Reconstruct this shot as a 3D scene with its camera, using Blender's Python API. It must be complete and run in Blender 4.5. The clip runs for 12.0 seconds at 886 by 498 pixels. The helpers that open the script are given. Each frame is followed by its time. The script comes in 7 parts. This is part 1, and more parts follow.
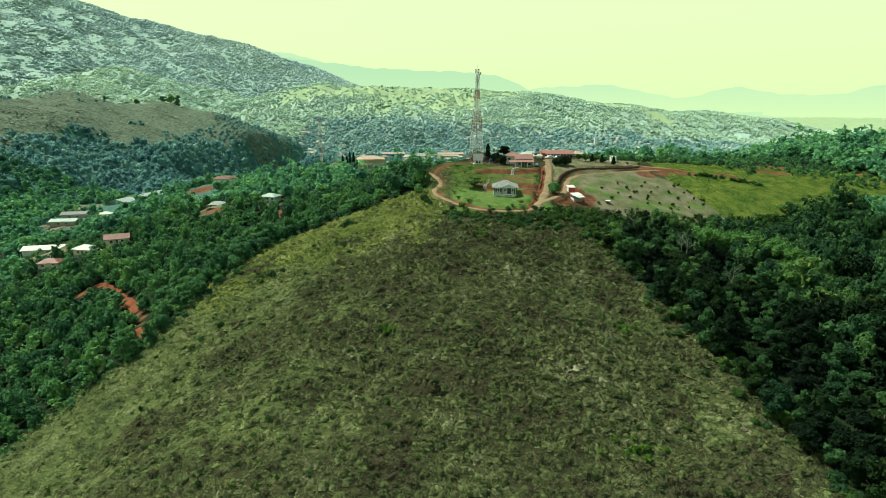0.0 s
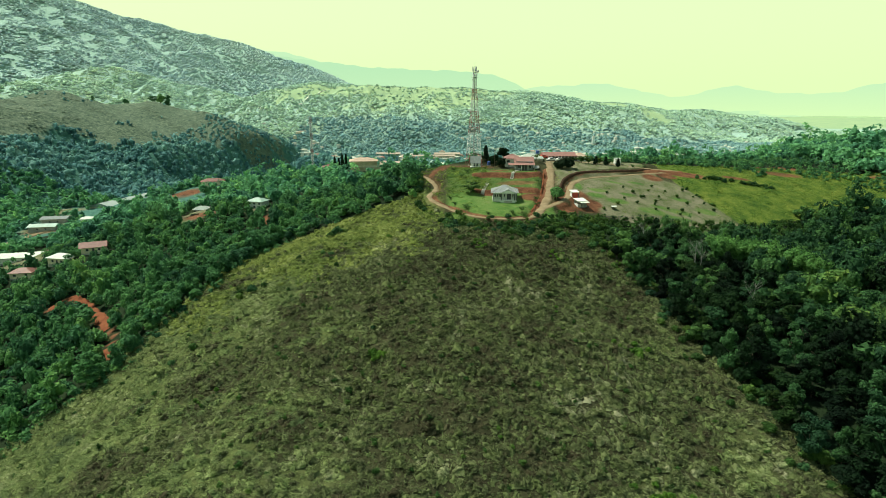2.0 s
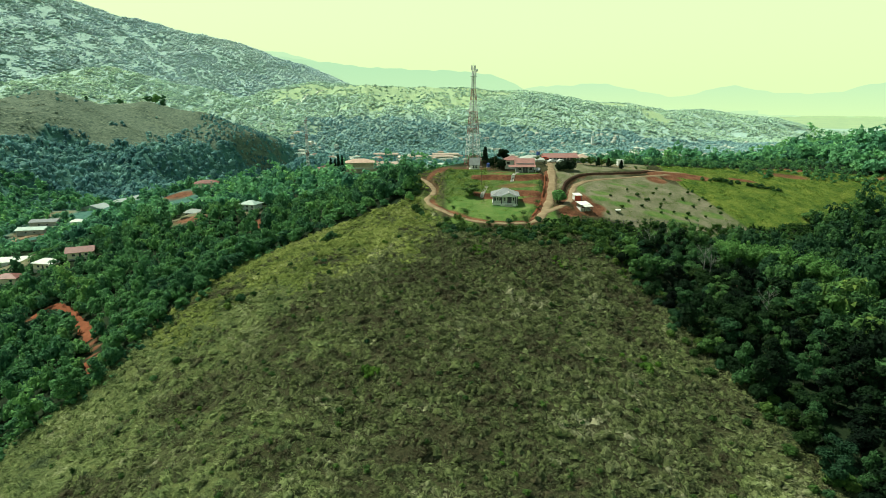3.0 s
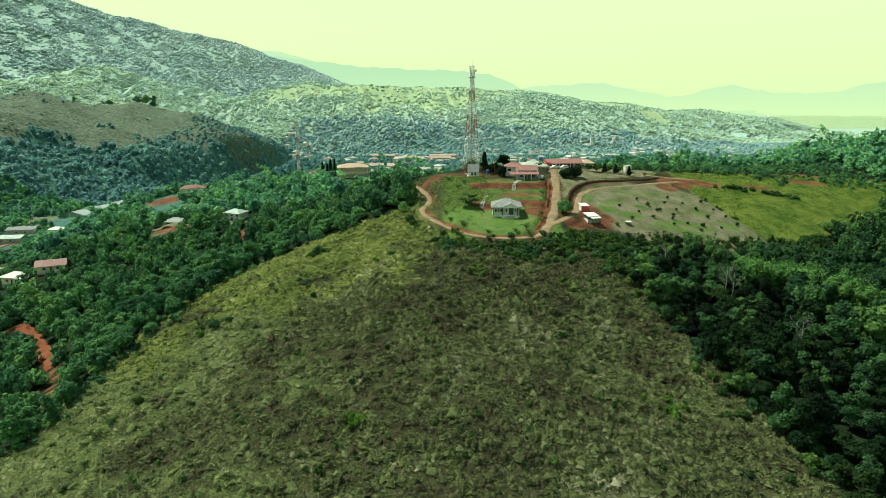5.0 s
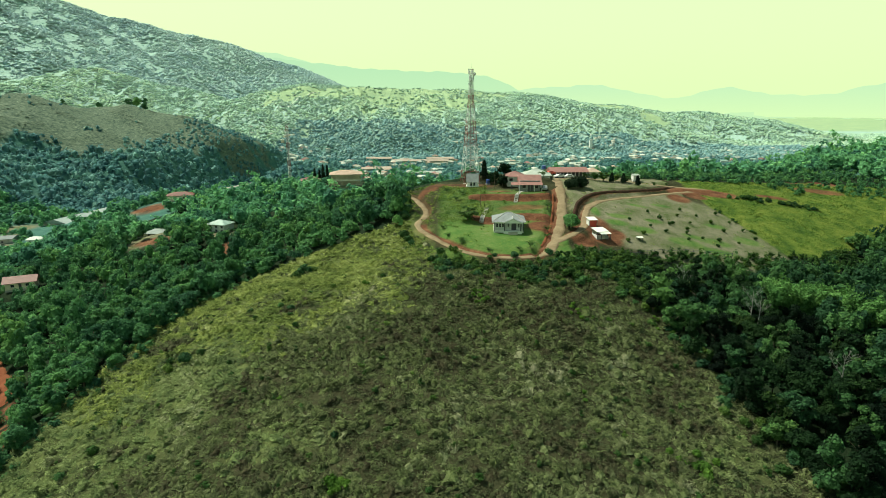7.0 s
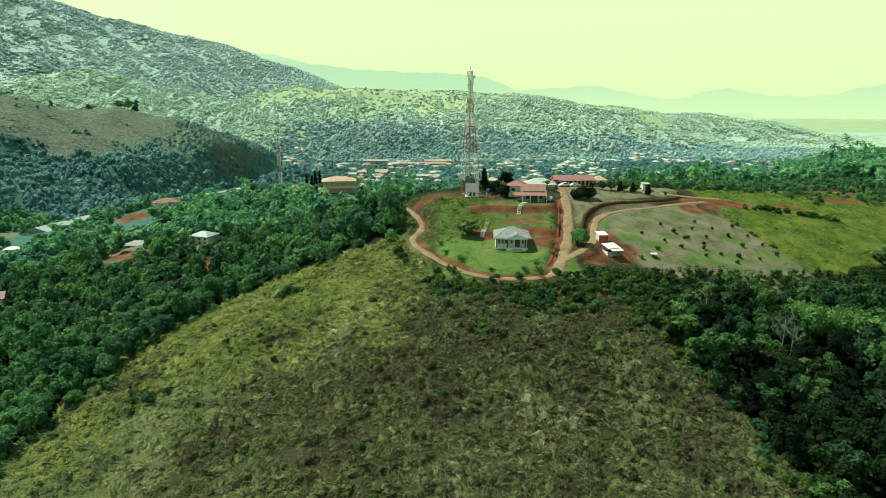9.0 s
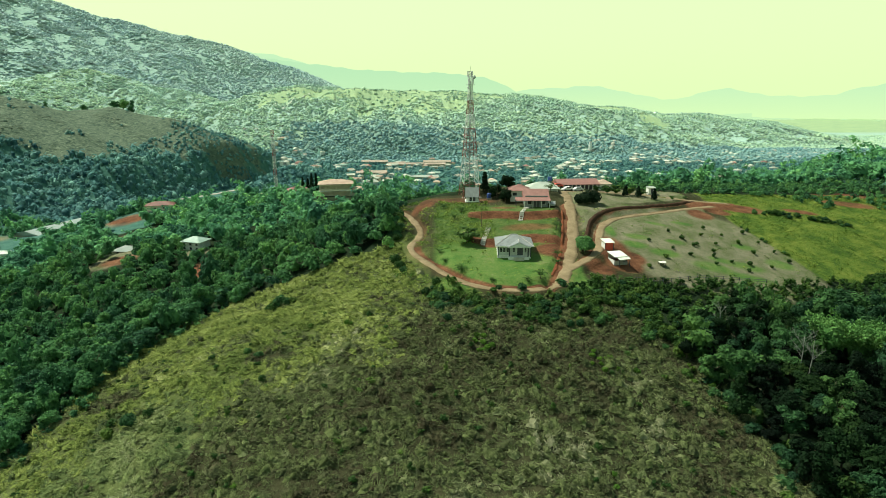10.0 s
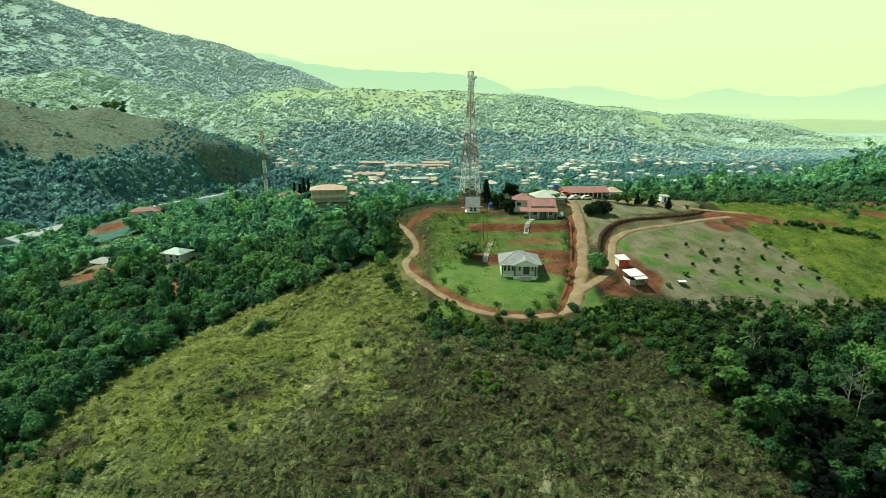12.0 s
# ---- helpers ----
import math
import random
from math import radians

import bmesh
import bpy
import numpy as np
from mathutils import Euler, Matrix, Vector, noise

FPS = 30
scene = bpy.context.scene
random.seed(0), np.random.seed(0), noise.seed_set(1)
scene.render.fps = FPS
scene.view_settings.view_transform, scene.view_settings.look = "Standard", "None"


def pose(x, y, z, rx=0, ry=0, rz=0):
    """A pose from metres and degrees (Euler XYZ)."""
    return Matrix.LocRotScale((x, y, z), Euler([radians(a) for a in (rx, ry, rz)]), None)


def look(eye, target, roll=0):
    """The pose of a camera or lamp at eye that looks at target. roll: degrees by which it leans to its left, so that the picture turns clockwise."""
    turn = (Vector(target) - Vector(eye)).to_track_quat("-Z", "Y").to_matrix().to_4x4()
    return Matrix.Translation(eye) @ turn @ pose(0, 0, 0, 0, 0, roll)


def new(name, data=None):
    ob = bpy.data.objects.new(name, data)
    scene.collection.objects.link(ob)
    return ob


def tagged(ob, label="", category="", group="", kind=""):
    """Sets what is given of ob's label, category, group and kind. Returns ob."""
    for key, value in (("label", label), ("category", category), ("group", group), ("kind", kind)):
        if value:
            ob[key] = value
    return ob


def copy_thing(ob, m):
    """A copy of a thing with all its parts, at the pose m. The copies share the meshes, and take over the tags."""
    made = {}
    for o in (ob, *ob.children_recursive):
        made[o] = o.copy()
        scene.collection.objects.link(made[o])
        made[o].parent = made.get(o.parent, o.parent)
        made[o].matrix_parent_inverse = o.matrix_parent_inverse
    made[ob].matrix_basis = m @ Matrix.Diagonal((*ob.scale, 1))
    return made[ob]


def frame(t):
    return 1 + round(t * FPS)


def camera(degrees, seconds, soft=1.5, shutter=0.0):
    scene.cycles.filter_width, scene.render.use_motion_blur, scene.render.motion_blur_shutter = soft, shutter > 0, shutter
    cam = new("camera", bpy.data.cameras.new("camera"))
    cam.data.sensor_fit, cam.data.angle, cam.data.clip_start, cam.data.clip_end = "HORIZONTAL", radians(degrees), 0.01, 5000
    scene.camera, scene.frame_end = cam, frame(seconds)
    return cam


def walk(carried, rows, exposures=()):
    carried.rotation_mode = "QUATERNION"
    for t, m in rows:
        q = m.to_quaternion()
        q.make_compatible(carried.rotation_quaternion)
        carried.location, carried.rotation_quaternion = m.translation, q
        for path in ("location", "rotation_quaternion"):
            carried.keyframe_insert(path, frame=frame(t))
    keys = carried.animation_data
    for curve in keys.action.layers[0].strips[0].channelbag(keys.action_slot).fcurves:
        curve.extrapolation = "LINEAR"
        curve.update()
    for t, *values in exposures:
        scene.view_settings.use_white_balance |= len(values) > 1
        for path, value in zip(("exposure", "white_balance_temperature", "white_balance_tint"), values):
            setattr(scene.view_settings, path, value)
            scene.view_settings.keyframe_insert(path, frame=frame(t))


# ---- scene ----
cam = camera(75.0, 12.0, soft=0.6)
METRES, EYE, TILT, LEAN, TURN = 74.0, 38.0, -14.3, 0.0, 0.0
ROWS = [
    (0.0, 0.0, 0.0, 0.0, -0.0, -0.0, 0.0),
    (0.5, 0.0013, 0.0445, 0.0104, -0.0853, -0.0155, 0.04),
    (1.0, 0.0027, 0.0918, 0.023, -0.1706, -0.0233, 0.08),
    (1.5, 0.0041, 0.1411, 0.0367, -0.2481, -0.062, 0.11),
    (2.0, 0.0055, 0.1922, 0.0508, -0.3257, -0.0698, 0.16),
    (2.5, 0.007, 0.2426, 0.0633, -0.3955, -0.0698, 0.19),
    (3.0, 0.0086, 0.2957, 0.0771, -0.4652, -0.0698, 0.22),
    (5.0, 0.0155, 0.5064, 0.1472, -0.7056, -0.1086, 0.31),
    (5.5, 0.0171, 0.5566, 0.165, -0.7677, -0.0775, 0.32),
    (6.0, 0.0185, 0.6063, 0.1827, -0.8142, -0.0388, 0.31),
    (6.5, 0.0195, 0.6555, 0.1998, -0.8917, 0.0, 0.31),
    (7.0, 0.0211, 0.7043, 0.2167, -0.9382, 0.031, 0.33),
    (9.0, 0.0272, 0.8988, 0.2824, -1.1321, 0.1241, 0.39),
    (9.5, 0.0286, 0.9475, 0.2981, -1.1786, 0.1241, 0.39),
    (10.0, 0.03, 0.9961, 0.3138, -1.2096, 0.1241, 0.41),
    (10.5, 0.0312, 1.0449, 0.3294, -1.2406, 0.1318, 0.41),
    (11.0, 0.0327, 1.0939, 0.3454, -1.2717, 0.1396, 0.41),
    (11.5, 0.0343, 1.1437, 0.3603, -1.3104, 0.1318, 0.41),
    (12.0, 0.0356, 1.1934, 0.3754, -1.3492, 0.1086, 0.41),
]
walk(cam, [(t, pose(0, 0, EYE, TILT, LEAN, TURN) @ pose(METRES * x, METRES * y, METRES * z, 90 + pitch, roll, yaw)) for t, x, y, z, yaw, pitch, roll in ROWS],
     [(0.0, 0.36, 6500, 10), (12.0, 0.36, 6500, 10)])

# ---- light ----
SUN_ELEVATION, SUN_TURN = 57.0, 62.0   # the sun stands high ahead, to the left of the way
world = bpy.data.worlds.new("world")
scene.world = world
world.use_nodes = True
wn, wl = world.node_tree.nodes, world.node_tree.links
sky = wn.new("ShaderNodeTexSky")
sky.sky_type, sky.sun_disc = "NISHITA", False
sky.sun_elevation, sky.sun_rotation = radians(SUN_ELEVATION), radians(-SUN_TURN)
sky.dust_density, sky.air_density, sky.ozone_density = 5.0, 1.0, 1.0
# a veil of haze over the clear sky: warm and bright low down, cooler towards the zenith
coords, split, rise = wn.new("ShaderNodeTexCoord"), wn.new("ShaderNodeSeparateXYZ"), wn.new("ShaderNodeMapRange")
wl.new(coords.outputs["Generated"], split.inputs[0])
wl.new(split.outputs["Z"], rise.inputs["Value"])
rise.inputs["From Min"].default_value, rise.inputs["From Max"].default_value = 0.17, 0.45
veil, clouds = wn.new("ShaderNodeMix"), wn.new("ShaderNodeMix")
veil.data_type = clouds.data_type = "RGBA"
veil.inputs["A"].default_value = (7.2, 9.5, 4.65, 1)
veil.inputs["B"].default_value = (1.1, 2.2, 2.35, 1)
wl.new(rise.outputs["Result"], veil.inputs["Factor"])
clouds.inputs["Factor"].default_value = 0.85
wl.new(sky.outputs["Color"], clouds.inputs["A"])
wl.new(veil.outputs["Result"], clouds.inputs["B"])
wl.new(clouds.outputs["Result"], wn["Background"].inputs["Color"])
wn["Background"].inputs["Strength"].default_value = 0.1
sun = new("sun", bpy.data.lights.new("sun", "SUN"))
sun.data.energy, sun.data.angle, sun.data.color = 5.0, radians(3.0), (0.94, 0.95, 0.77)
sun.matrix_world = look((0, 0, 300), (math.cos(radians(SUN_ELEVATION)) * math.sin(radians(SUN_TURN)), math.cos(radians(SUN_ELEVATION)) * -math.cos(radians(SUN_TURN)), 300 - math.sin(radians(SUN_ELEVATION))))

# ---- materials ----
def node(nt, kind, **inputs):
    n = nt.nodes.new(kind)
    for key, value in inputs.items():
        n.inputs[key].default_value = value
    return n


def noise_at(nt, scale, detail=4.0, rough=0.6, turn=0.0):
    """Noise over the world's metres; scale in waves a metre."""
    geo = node(nt, "ShaderNodeNewGeometry")
    tex = node(nt, "ShaderNodeTexNoise", Scale=scale, Detail=detail, Roughness=rough, Distortion=turn)
    nt.links.new(geo.outputs["Position"], tex.inputs["Vector"])
    return tex.outputs["Fac"]


def calc(nt, op, a, b, clamp=False):
    n = node(nt, "ShaderNodeMath")
    n.operation, n.use_clamp = op, clamp
    for i, v in enumerate((a, b)):
        if isinstance(v, (int, float)):
            n.inputs[i].default_value = v
        else:
            nt.links.new(v, n.inputs[i])
    return n.outputs[0]


def blend(nt, fac, a, b):
    n = node(nt, "ShaderNodeMix")
    n.data_type = "RGBA"
    for key, v in (("Factor", fac), ("A", a), ("B", b)):
        if isinstance(v, (int, float)):
            n.inputs[key].default_value = v
        elif isinstance(v, tuple):
            n.inputs[key].default_value = (*v, 1)
        else:
            nt.links.new(v, n.inputs[key])
    return n.outputs["Result"]


def ramp(nt, fac, stops):
    n = node(nt, "ShaderNodeValToRGB")
    el = n.color_ramp.elements
    while len(el) < len(stops):
        el.new(0.5)
    for e, (p, c) in zip(el, stops):
        e.position, e.color = p, (*c, 1)
    nt.links.new(fac, n.inputs["Fac"])
    return n.outputs["Color"]


def start(name):
    m = bpy.data.materials.new(name)
    m.use_nodes = True
    return m, m.node_tree, m.node_tree.nodes["Principled BSDF"]


def finish(nt, bsdf, colour, rough, bump_from=None, bump=0.0, dist=0.1):
    nt.links.new(colour, bsdf.inputs["Base Color"])
    bsdf.inputs["Roughness"].default_value = rough
    bsdf.inputs["Specular IOR Level"].default_value = 0.06 if rough > 0.65 else 0.4
    if bump_from is not None and bump:
        b = node(nt, "ShaderNodeBump", Strength=bump, Distance=dist)
        nt.links.new(bump_from, b.inputs["Height"])
        nt.links.new(b.outputs["Normal"], bsdf.inputs["Normal"])


def plain(name, dark, light, scale=1.5, fine=20.0, rough=0.8, bump=0.15, metal=0.0, random_amount=0.0):
    """A surface between two colours, mottled at two scales."""
    m, nt, bsdf = start(name)
    big, small = noise_at(nt, scale), noise_at(nt, fine, 3.0)
    fac = calc(nt, "ADD", calc(nt, "MULTIPLY", big, 0.65), calc(nt, "MULTIPLY", small, 0.35))
    col = ramp(nt, fac, [(0.32, dark), (0.66, light)])
    if random_amount:
        info = node(nt, "ShaderNodeObjectInfo")
        v = calc(nt, "ADD", calc(nt, "MULTIPLY", info.outputs["Random"], 2 * random_amount), 1 - random_amount)
        n = node(nt, "ShaderNodeHueSaturation")
        nt.links.new(v, n.inputs["Value"])
        nt.links.new(col, n.inputs["Color"])
        col = n.outputs["Color"]
    finish(nt, bsdf, col, rough, small, bump)
    bsdf.inputs["Metallic"].default_value = metal
    return m


def leafy(name, stops, patch=0.03, patch_weight=0.35, rough=0.7, thin=0.3, spread=0.46, grain=1.6, relief=0.45):
    """Foliage: the colour goes by patches of the ground, by plant and by leaf."""
    m, nt, bsdf = start(name)
    geo, info = node(nt, "ShaderNodeNewGeometry"), node(nt, "ShaderNodeObjectInfo")
    tint = node(nt, "ShaderNodeAttribute")
    tint.attribute_name = "tint"
    plant = calc(nt, "FRACT", calc(nt, "ADD", tint.outputs["Fac"], info.outputs["Random"]), 0)
    patches = calc(nt, "MULTIPLY", calc(nt, "SUBTRACT", noise_at(nt, patch, 5.0, 0.65), 0.5), 3.0)
    fac = calc(nt, "ADD", calc(nt, "MULTIPLY", plant, 1 - patch_weight), calc(nt, "MULTIPLY", calc(nt, "ADD", patches, 0.5), patch_weight))
    fac = calc(nt, "ADD", fac, calc(nt, "MULTIPLY", calc(nt, "SUBTRACT", geo.outputs["Random Per Island"], 0.5), 0.18), True)
    col = ramp(nt, fac, stops)
    n = node(nt, "ShaderNodeHueSaturation")
    nt.links.new(calc(nt, "ADD", calc(nt, "MULTIPLY", geo.outputs["Random Per Island"], spread), 1 - spread / 2), n.inputs["Value"])
    nt.links.new(col, n.inputs["Color"])
    finish(nt, bsdf, n.outputs["Color"], rough, noise_at(nt, grain, 2.0, 0.7), 1.0, relief)
    if thin:   # sunlight that comes through the leaf
        glow, mix = node(nt, "ShaderNodeBsdfTranslucent"), node(nt, "ShaderNodeMixShader", Fac=thin)
        nt.links.new(n.outputs["Color"], glow.inputs["Color"])
        nt.links.new(bsdf.outputs[0], mix.inputs[1])
        nt.links.new(glow.outputs[0], mix.inputs[2])
        nt.links.new(mix.outputs[0], nt.nodes["Material Output"].inputs["Surface"])
    return m


# right-hand woods: part of this darkness is cloud shade put into the leaves
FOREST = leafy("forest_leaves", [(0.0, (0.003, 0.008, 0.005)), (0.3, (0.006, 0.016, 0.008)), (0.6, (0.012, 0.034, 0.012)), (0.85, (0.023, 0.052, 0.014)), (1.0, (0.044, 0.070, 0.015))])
# left-hand woods: brighter partly by kind of tree, partly for unclouded light
BRIGHT_FOREST = leafy("bright_forest_leaves", [(0.0, (0.024, 0.076, 0.048)), (0.35, (0.056, 0.158, 0.070)), (0.7, (0.100, 0.244, 0.083)), (0.93, (0.153, 0.314, 0.091)), (1.0, (0.221, 0.364, 0.113))])
KNOLL_FOREST = leafy("knoll_forest_leaves", [(0.0, (0.041, 0.138, 0.095)), (0.4, (0.094, 0.270, 0.144)), (0.8, (0.166, 0.401, 0.166)), (1.0, (0.278, 0.540, 0.178))])
# tone between the two, for slopes less shaded than the gully
MIDTONE_FOREST = leafy("midtone_forest_leaves", [(0.0, (0.013, 0.040, 0.023)), (0.35, (0.029, 0.081, 0.034)), (0.7, (0.058, 0.141, 0.046)), (0.92, (0.095, 0.189, 0.049)), (1.0, (0.149, 0.220, 0.051))])
# haze is painted into these two leaf colours, pale and cool
HAZY_FOREST = leafy("hazy_forest_leaves", [(0.0, (0.297, 0.462, 0.387)), (0.4, (0.380, 0.556, 0.424)), (0.8, (0.462, 0.632, 0.424)), (1.0, (0.561, 0.710, 0.442))], 0.006, 0.5, thin=0, spread=0.15, grain=0.35, relief=0.3)
HAZY_MOUNTAIN = leafy("hazy_mountain_leaves", [(0.0, (0.326, 0.484, 0.514)), (0.5, (0.414, 0.564, 0.557)), (1.0, (0.513, 0.655, 0.578))], 0.004, 0.6, thin=0, spread=0.15, grain=0.3, relief=0.3)
BAMBOO = leafy("bamboo_leaves", [(0.0, (0.068, 0.180, 0.049)), (1.0, (0.168, 0.329, 0.093))])
BRACKEN = leafy("bracken_fronds", [(0.0, (0.032, 0.040, 0.019)), (0.18, (0.069, 0.061, 0.033)), (0.36, (0.074, 0.087, 0.040)), (0.62, (0.100, 0.127, 0.046)), (0.85, (0.153, 0.172, 0.084)), (1.0, (0.237, 0.237, 0.145))], 0.07, 0.6, 0.8, 0, 0.8, 3.2, 0.35)
MEADOW = leafy("meadow_weeds", [(0.0, (0.036, 0.099, 0.022)), (0.35, (0.092, 0.168, 0.029)), (0.7, (0.167, 0.231, 0.040)), (1.0, (0.252, 0.302, 0.077))], 0.09, 0.65, 0.8, thin=0, spread=0.5)
DRY_GRASS = leafy("dry_grass", [(0.0, (0.059, 0.085, 0.041)), (0.3, (0.109, 0.148, 0.057)), (0.6, (0.164, 0.210, 0.075)), (0.85, (0.224, 0.263, 0.115)), (1.0, (0.297, 0.321, 0.186))], 0.07, 0.7, 0.85, 0, 0.5, 3.2, 0.35)
FRESH_GRASS = leafy("fresh_grass", [(0.0, (0.077, 0.110, 0.032)), (0.3, (0.144, 0.189, 0.049)), (0.6, (0.211, 0.258, 0.068)), (0.85, (0.275, 0.313, 0.103)), (1.0, (0.342, 0.359, 0.162))], 0.07, 0.7, 0.85, 0, 0.5, 3.2, 0.35)
HILL_TUFTS = leafy("brown_hill_tufts", [(0.0, (0.040, 0.085, 0.069)), (0.4, (0.109, 0.154, 0.104)), (1.0, (0.203, 0.253, 0.168))], 0.02, 0.5, 0.85, thin=0)
FERN = leafy("green_fern_fronds", [(0.0, (0.05, 0.12, 0.02)), (1.0, (0.11, 0.21, 0.03))], 0.1)
SHRUB = leafy("shrub_leaves", [(0.0, (0.024, 0.058, 0.019)), (0.6, (0.048, 0.108, 0.026)), (1.0, (0.108, 0.173, 0.036))], 0.08)
PALM = leafy("palm_fronds", [(0.0, (0.03, 0.07, 0.02)), (1.0, (0.07, 0.13, 0.035))], 0.2)
CONIFER = leafy("conifer_needles", [(0.0, (0.008, 0.02, 0.012)), (1.0, (0.02, 0.04, 0.02))], 0.1)
BARK = plain("bark", (0.06, 0.05, 0.035), (0.17, 0.15, 0.11), 2, 14, 0.9, 0.4)
PALE_BARK = plain("pale_dead_wood", (0.16, 0.165, 0.15), (0.30, 0.31, 0.28), 2, 14, 0.9, 0.3)
WHITE_WALL = plain("white_render", (0.55, 0.56, 0.54), (0.76, 0.77, 0.74), 0.7, 9, 0.85, 0.1)
PALE_GREY_WALL = plain("pale_grey_render", (0.42, 0.44, 0.44), (0.56, 0.58, 0.57), 0.7, 9, 0.85, 0.1)
GREY_WALL = plain("grey_render", (0.15, 0.17, 0.185), (0.24, 0.26, 0.275), 0.7, 9, 0.85, 0.1)
CREAM_WALL = plain("cream_render", (0.55, 0.47, 0.33), (0.74, 0.66, 0.5), 0.6, 9, 0.85, 0.1)
GREY_ROOF = plain("grey_roof_tiles", (0.16, 0.18, 0.18), (0.26, 0.28, 0.28), 0.8, 12, 0.7, 0.2)
RED_ROOF = plain("red_roof_sheets", (0.21, 0.10, 0.085), (0.31, 0.155, 0.13), 0.6, 7, 0.6, 0.15)
RUST_ROOF = plain("rusty_roof_sheets", (0.284, 0.201, 0.156), (0.441, 0.345, 0.269), 0.4, 5, 0.7, 0.2, 0.0, 0.3)
SALMON_ROOF = plain("salmon_roof_tiles", (0.36, 0.25, 0.19), (0.50, 0.38, 0.30), 0.5, 6, 0.75, 0.2)
PALE_ROOF = plain("pale_roof_sheets", (0.28, 0.33, 0.29), (0.46, 0.50, 0.42), 0.3, 5, 0.6, 0.1, 0.0, 0.3)
BRICK_ROOF = plain("brick_red_roof_sheets", (0.108, 0.032, 0.023), (0.180, 0.061, 0.042), 0.5, 6, 0.6, 0.15)
GREEN_ROOF = plain("pale_green_roof_sheets", (0.2, 0.3, 0.25), (0.3, 0.42, 0.35), 0.4, 5, 0.6, 0.1)
BRIGHT_ROOF = plain("new_zinc_roof_sheets", (0.58, 0.62, 0.54), (0.76, 0.78, 0.70), 0.6, 6, 0.45, 0.08)
CONCRETE = plain("weathered_concrete", (0.3, 0.29, 0.26), (0.48, 0.46, 0.42), 0.8, 9, 0.9, 0.2)
GLASS_DARK = plain("window_glass", (0.02, 0.025, 0.03), (0.04, 0.05, 0.06), 1, 5, 0.12, 0.0)
DARK_WOOD = plain("dark_painted_wood", (0.03, 0.035, 0.05), (0.07, 0.07, 0.09), 2, 20, 0.6, 0.1)
STEEL_WHITE = plain("white_tower_steel", (0.5, 0.52, 0.5), (0.75, 0.76, 0.74), 1, 8, 0.5, 0.05)
STEEL_RED = plain("red_tower_steel", (0.16, 0.045, 0.04), (0.28, 0.08, 0.06), 1, 8, 0.5, 0.05)
STEEL_GREY = plain("galvanised_steel", (0.2, 0.21, 0.22), (0.34, 0.35, 0.35), 1, 8, 0.45, 0.05, 0.6)
RED_PAINT = plain("red_painted_boards", (0.42, 0.05, 0.03), (0.6, 0.09, 0.06), 1, 8, 0.6, 0.1)
BLUE_PLASTIC = plain("blue_plastic", (0.03, 0.07, 0.25), (0.05, 0.11, 0.36), 1, 8, 0.4, 0.0)
CAR_WHITE = plain("white_car_paint", (0.62, 0.62, 0.62), (0.74, 0.74, 0.74), 1, 6, 0.25, 0.0)
RUBBER = plain("black_rubber", (0.015, 0.015, 0.015), (0.03, 0.03, 0.03), 3, 20, 0.9, 0.1)
TRACK = plain("trodden_earth_track", (0.13, 0.095, 0.052), (0.29, 0.225, 0.14), 0.35, 3.0, 0.95, 0.3)
RED_SOIL = plain("bare_red_soil", (0.120, 0.038, 0.019), (0.225, 0.083, 0.041), 0.3, 3.0, 0.95, 0.5)
ASPHALT = plain("pale_road_surface", (0.26, 0.25, 0.22), (0.38, 0.37, 0.32), 0.1, 2.0, 0.9, 0.2)
PALE_GRAVEL = plain("pale_gravel", (0.5, 0.5, 0.45), (0.7, 0.7, 0.62), 0.01, 0.1, 0.9, 0.0)


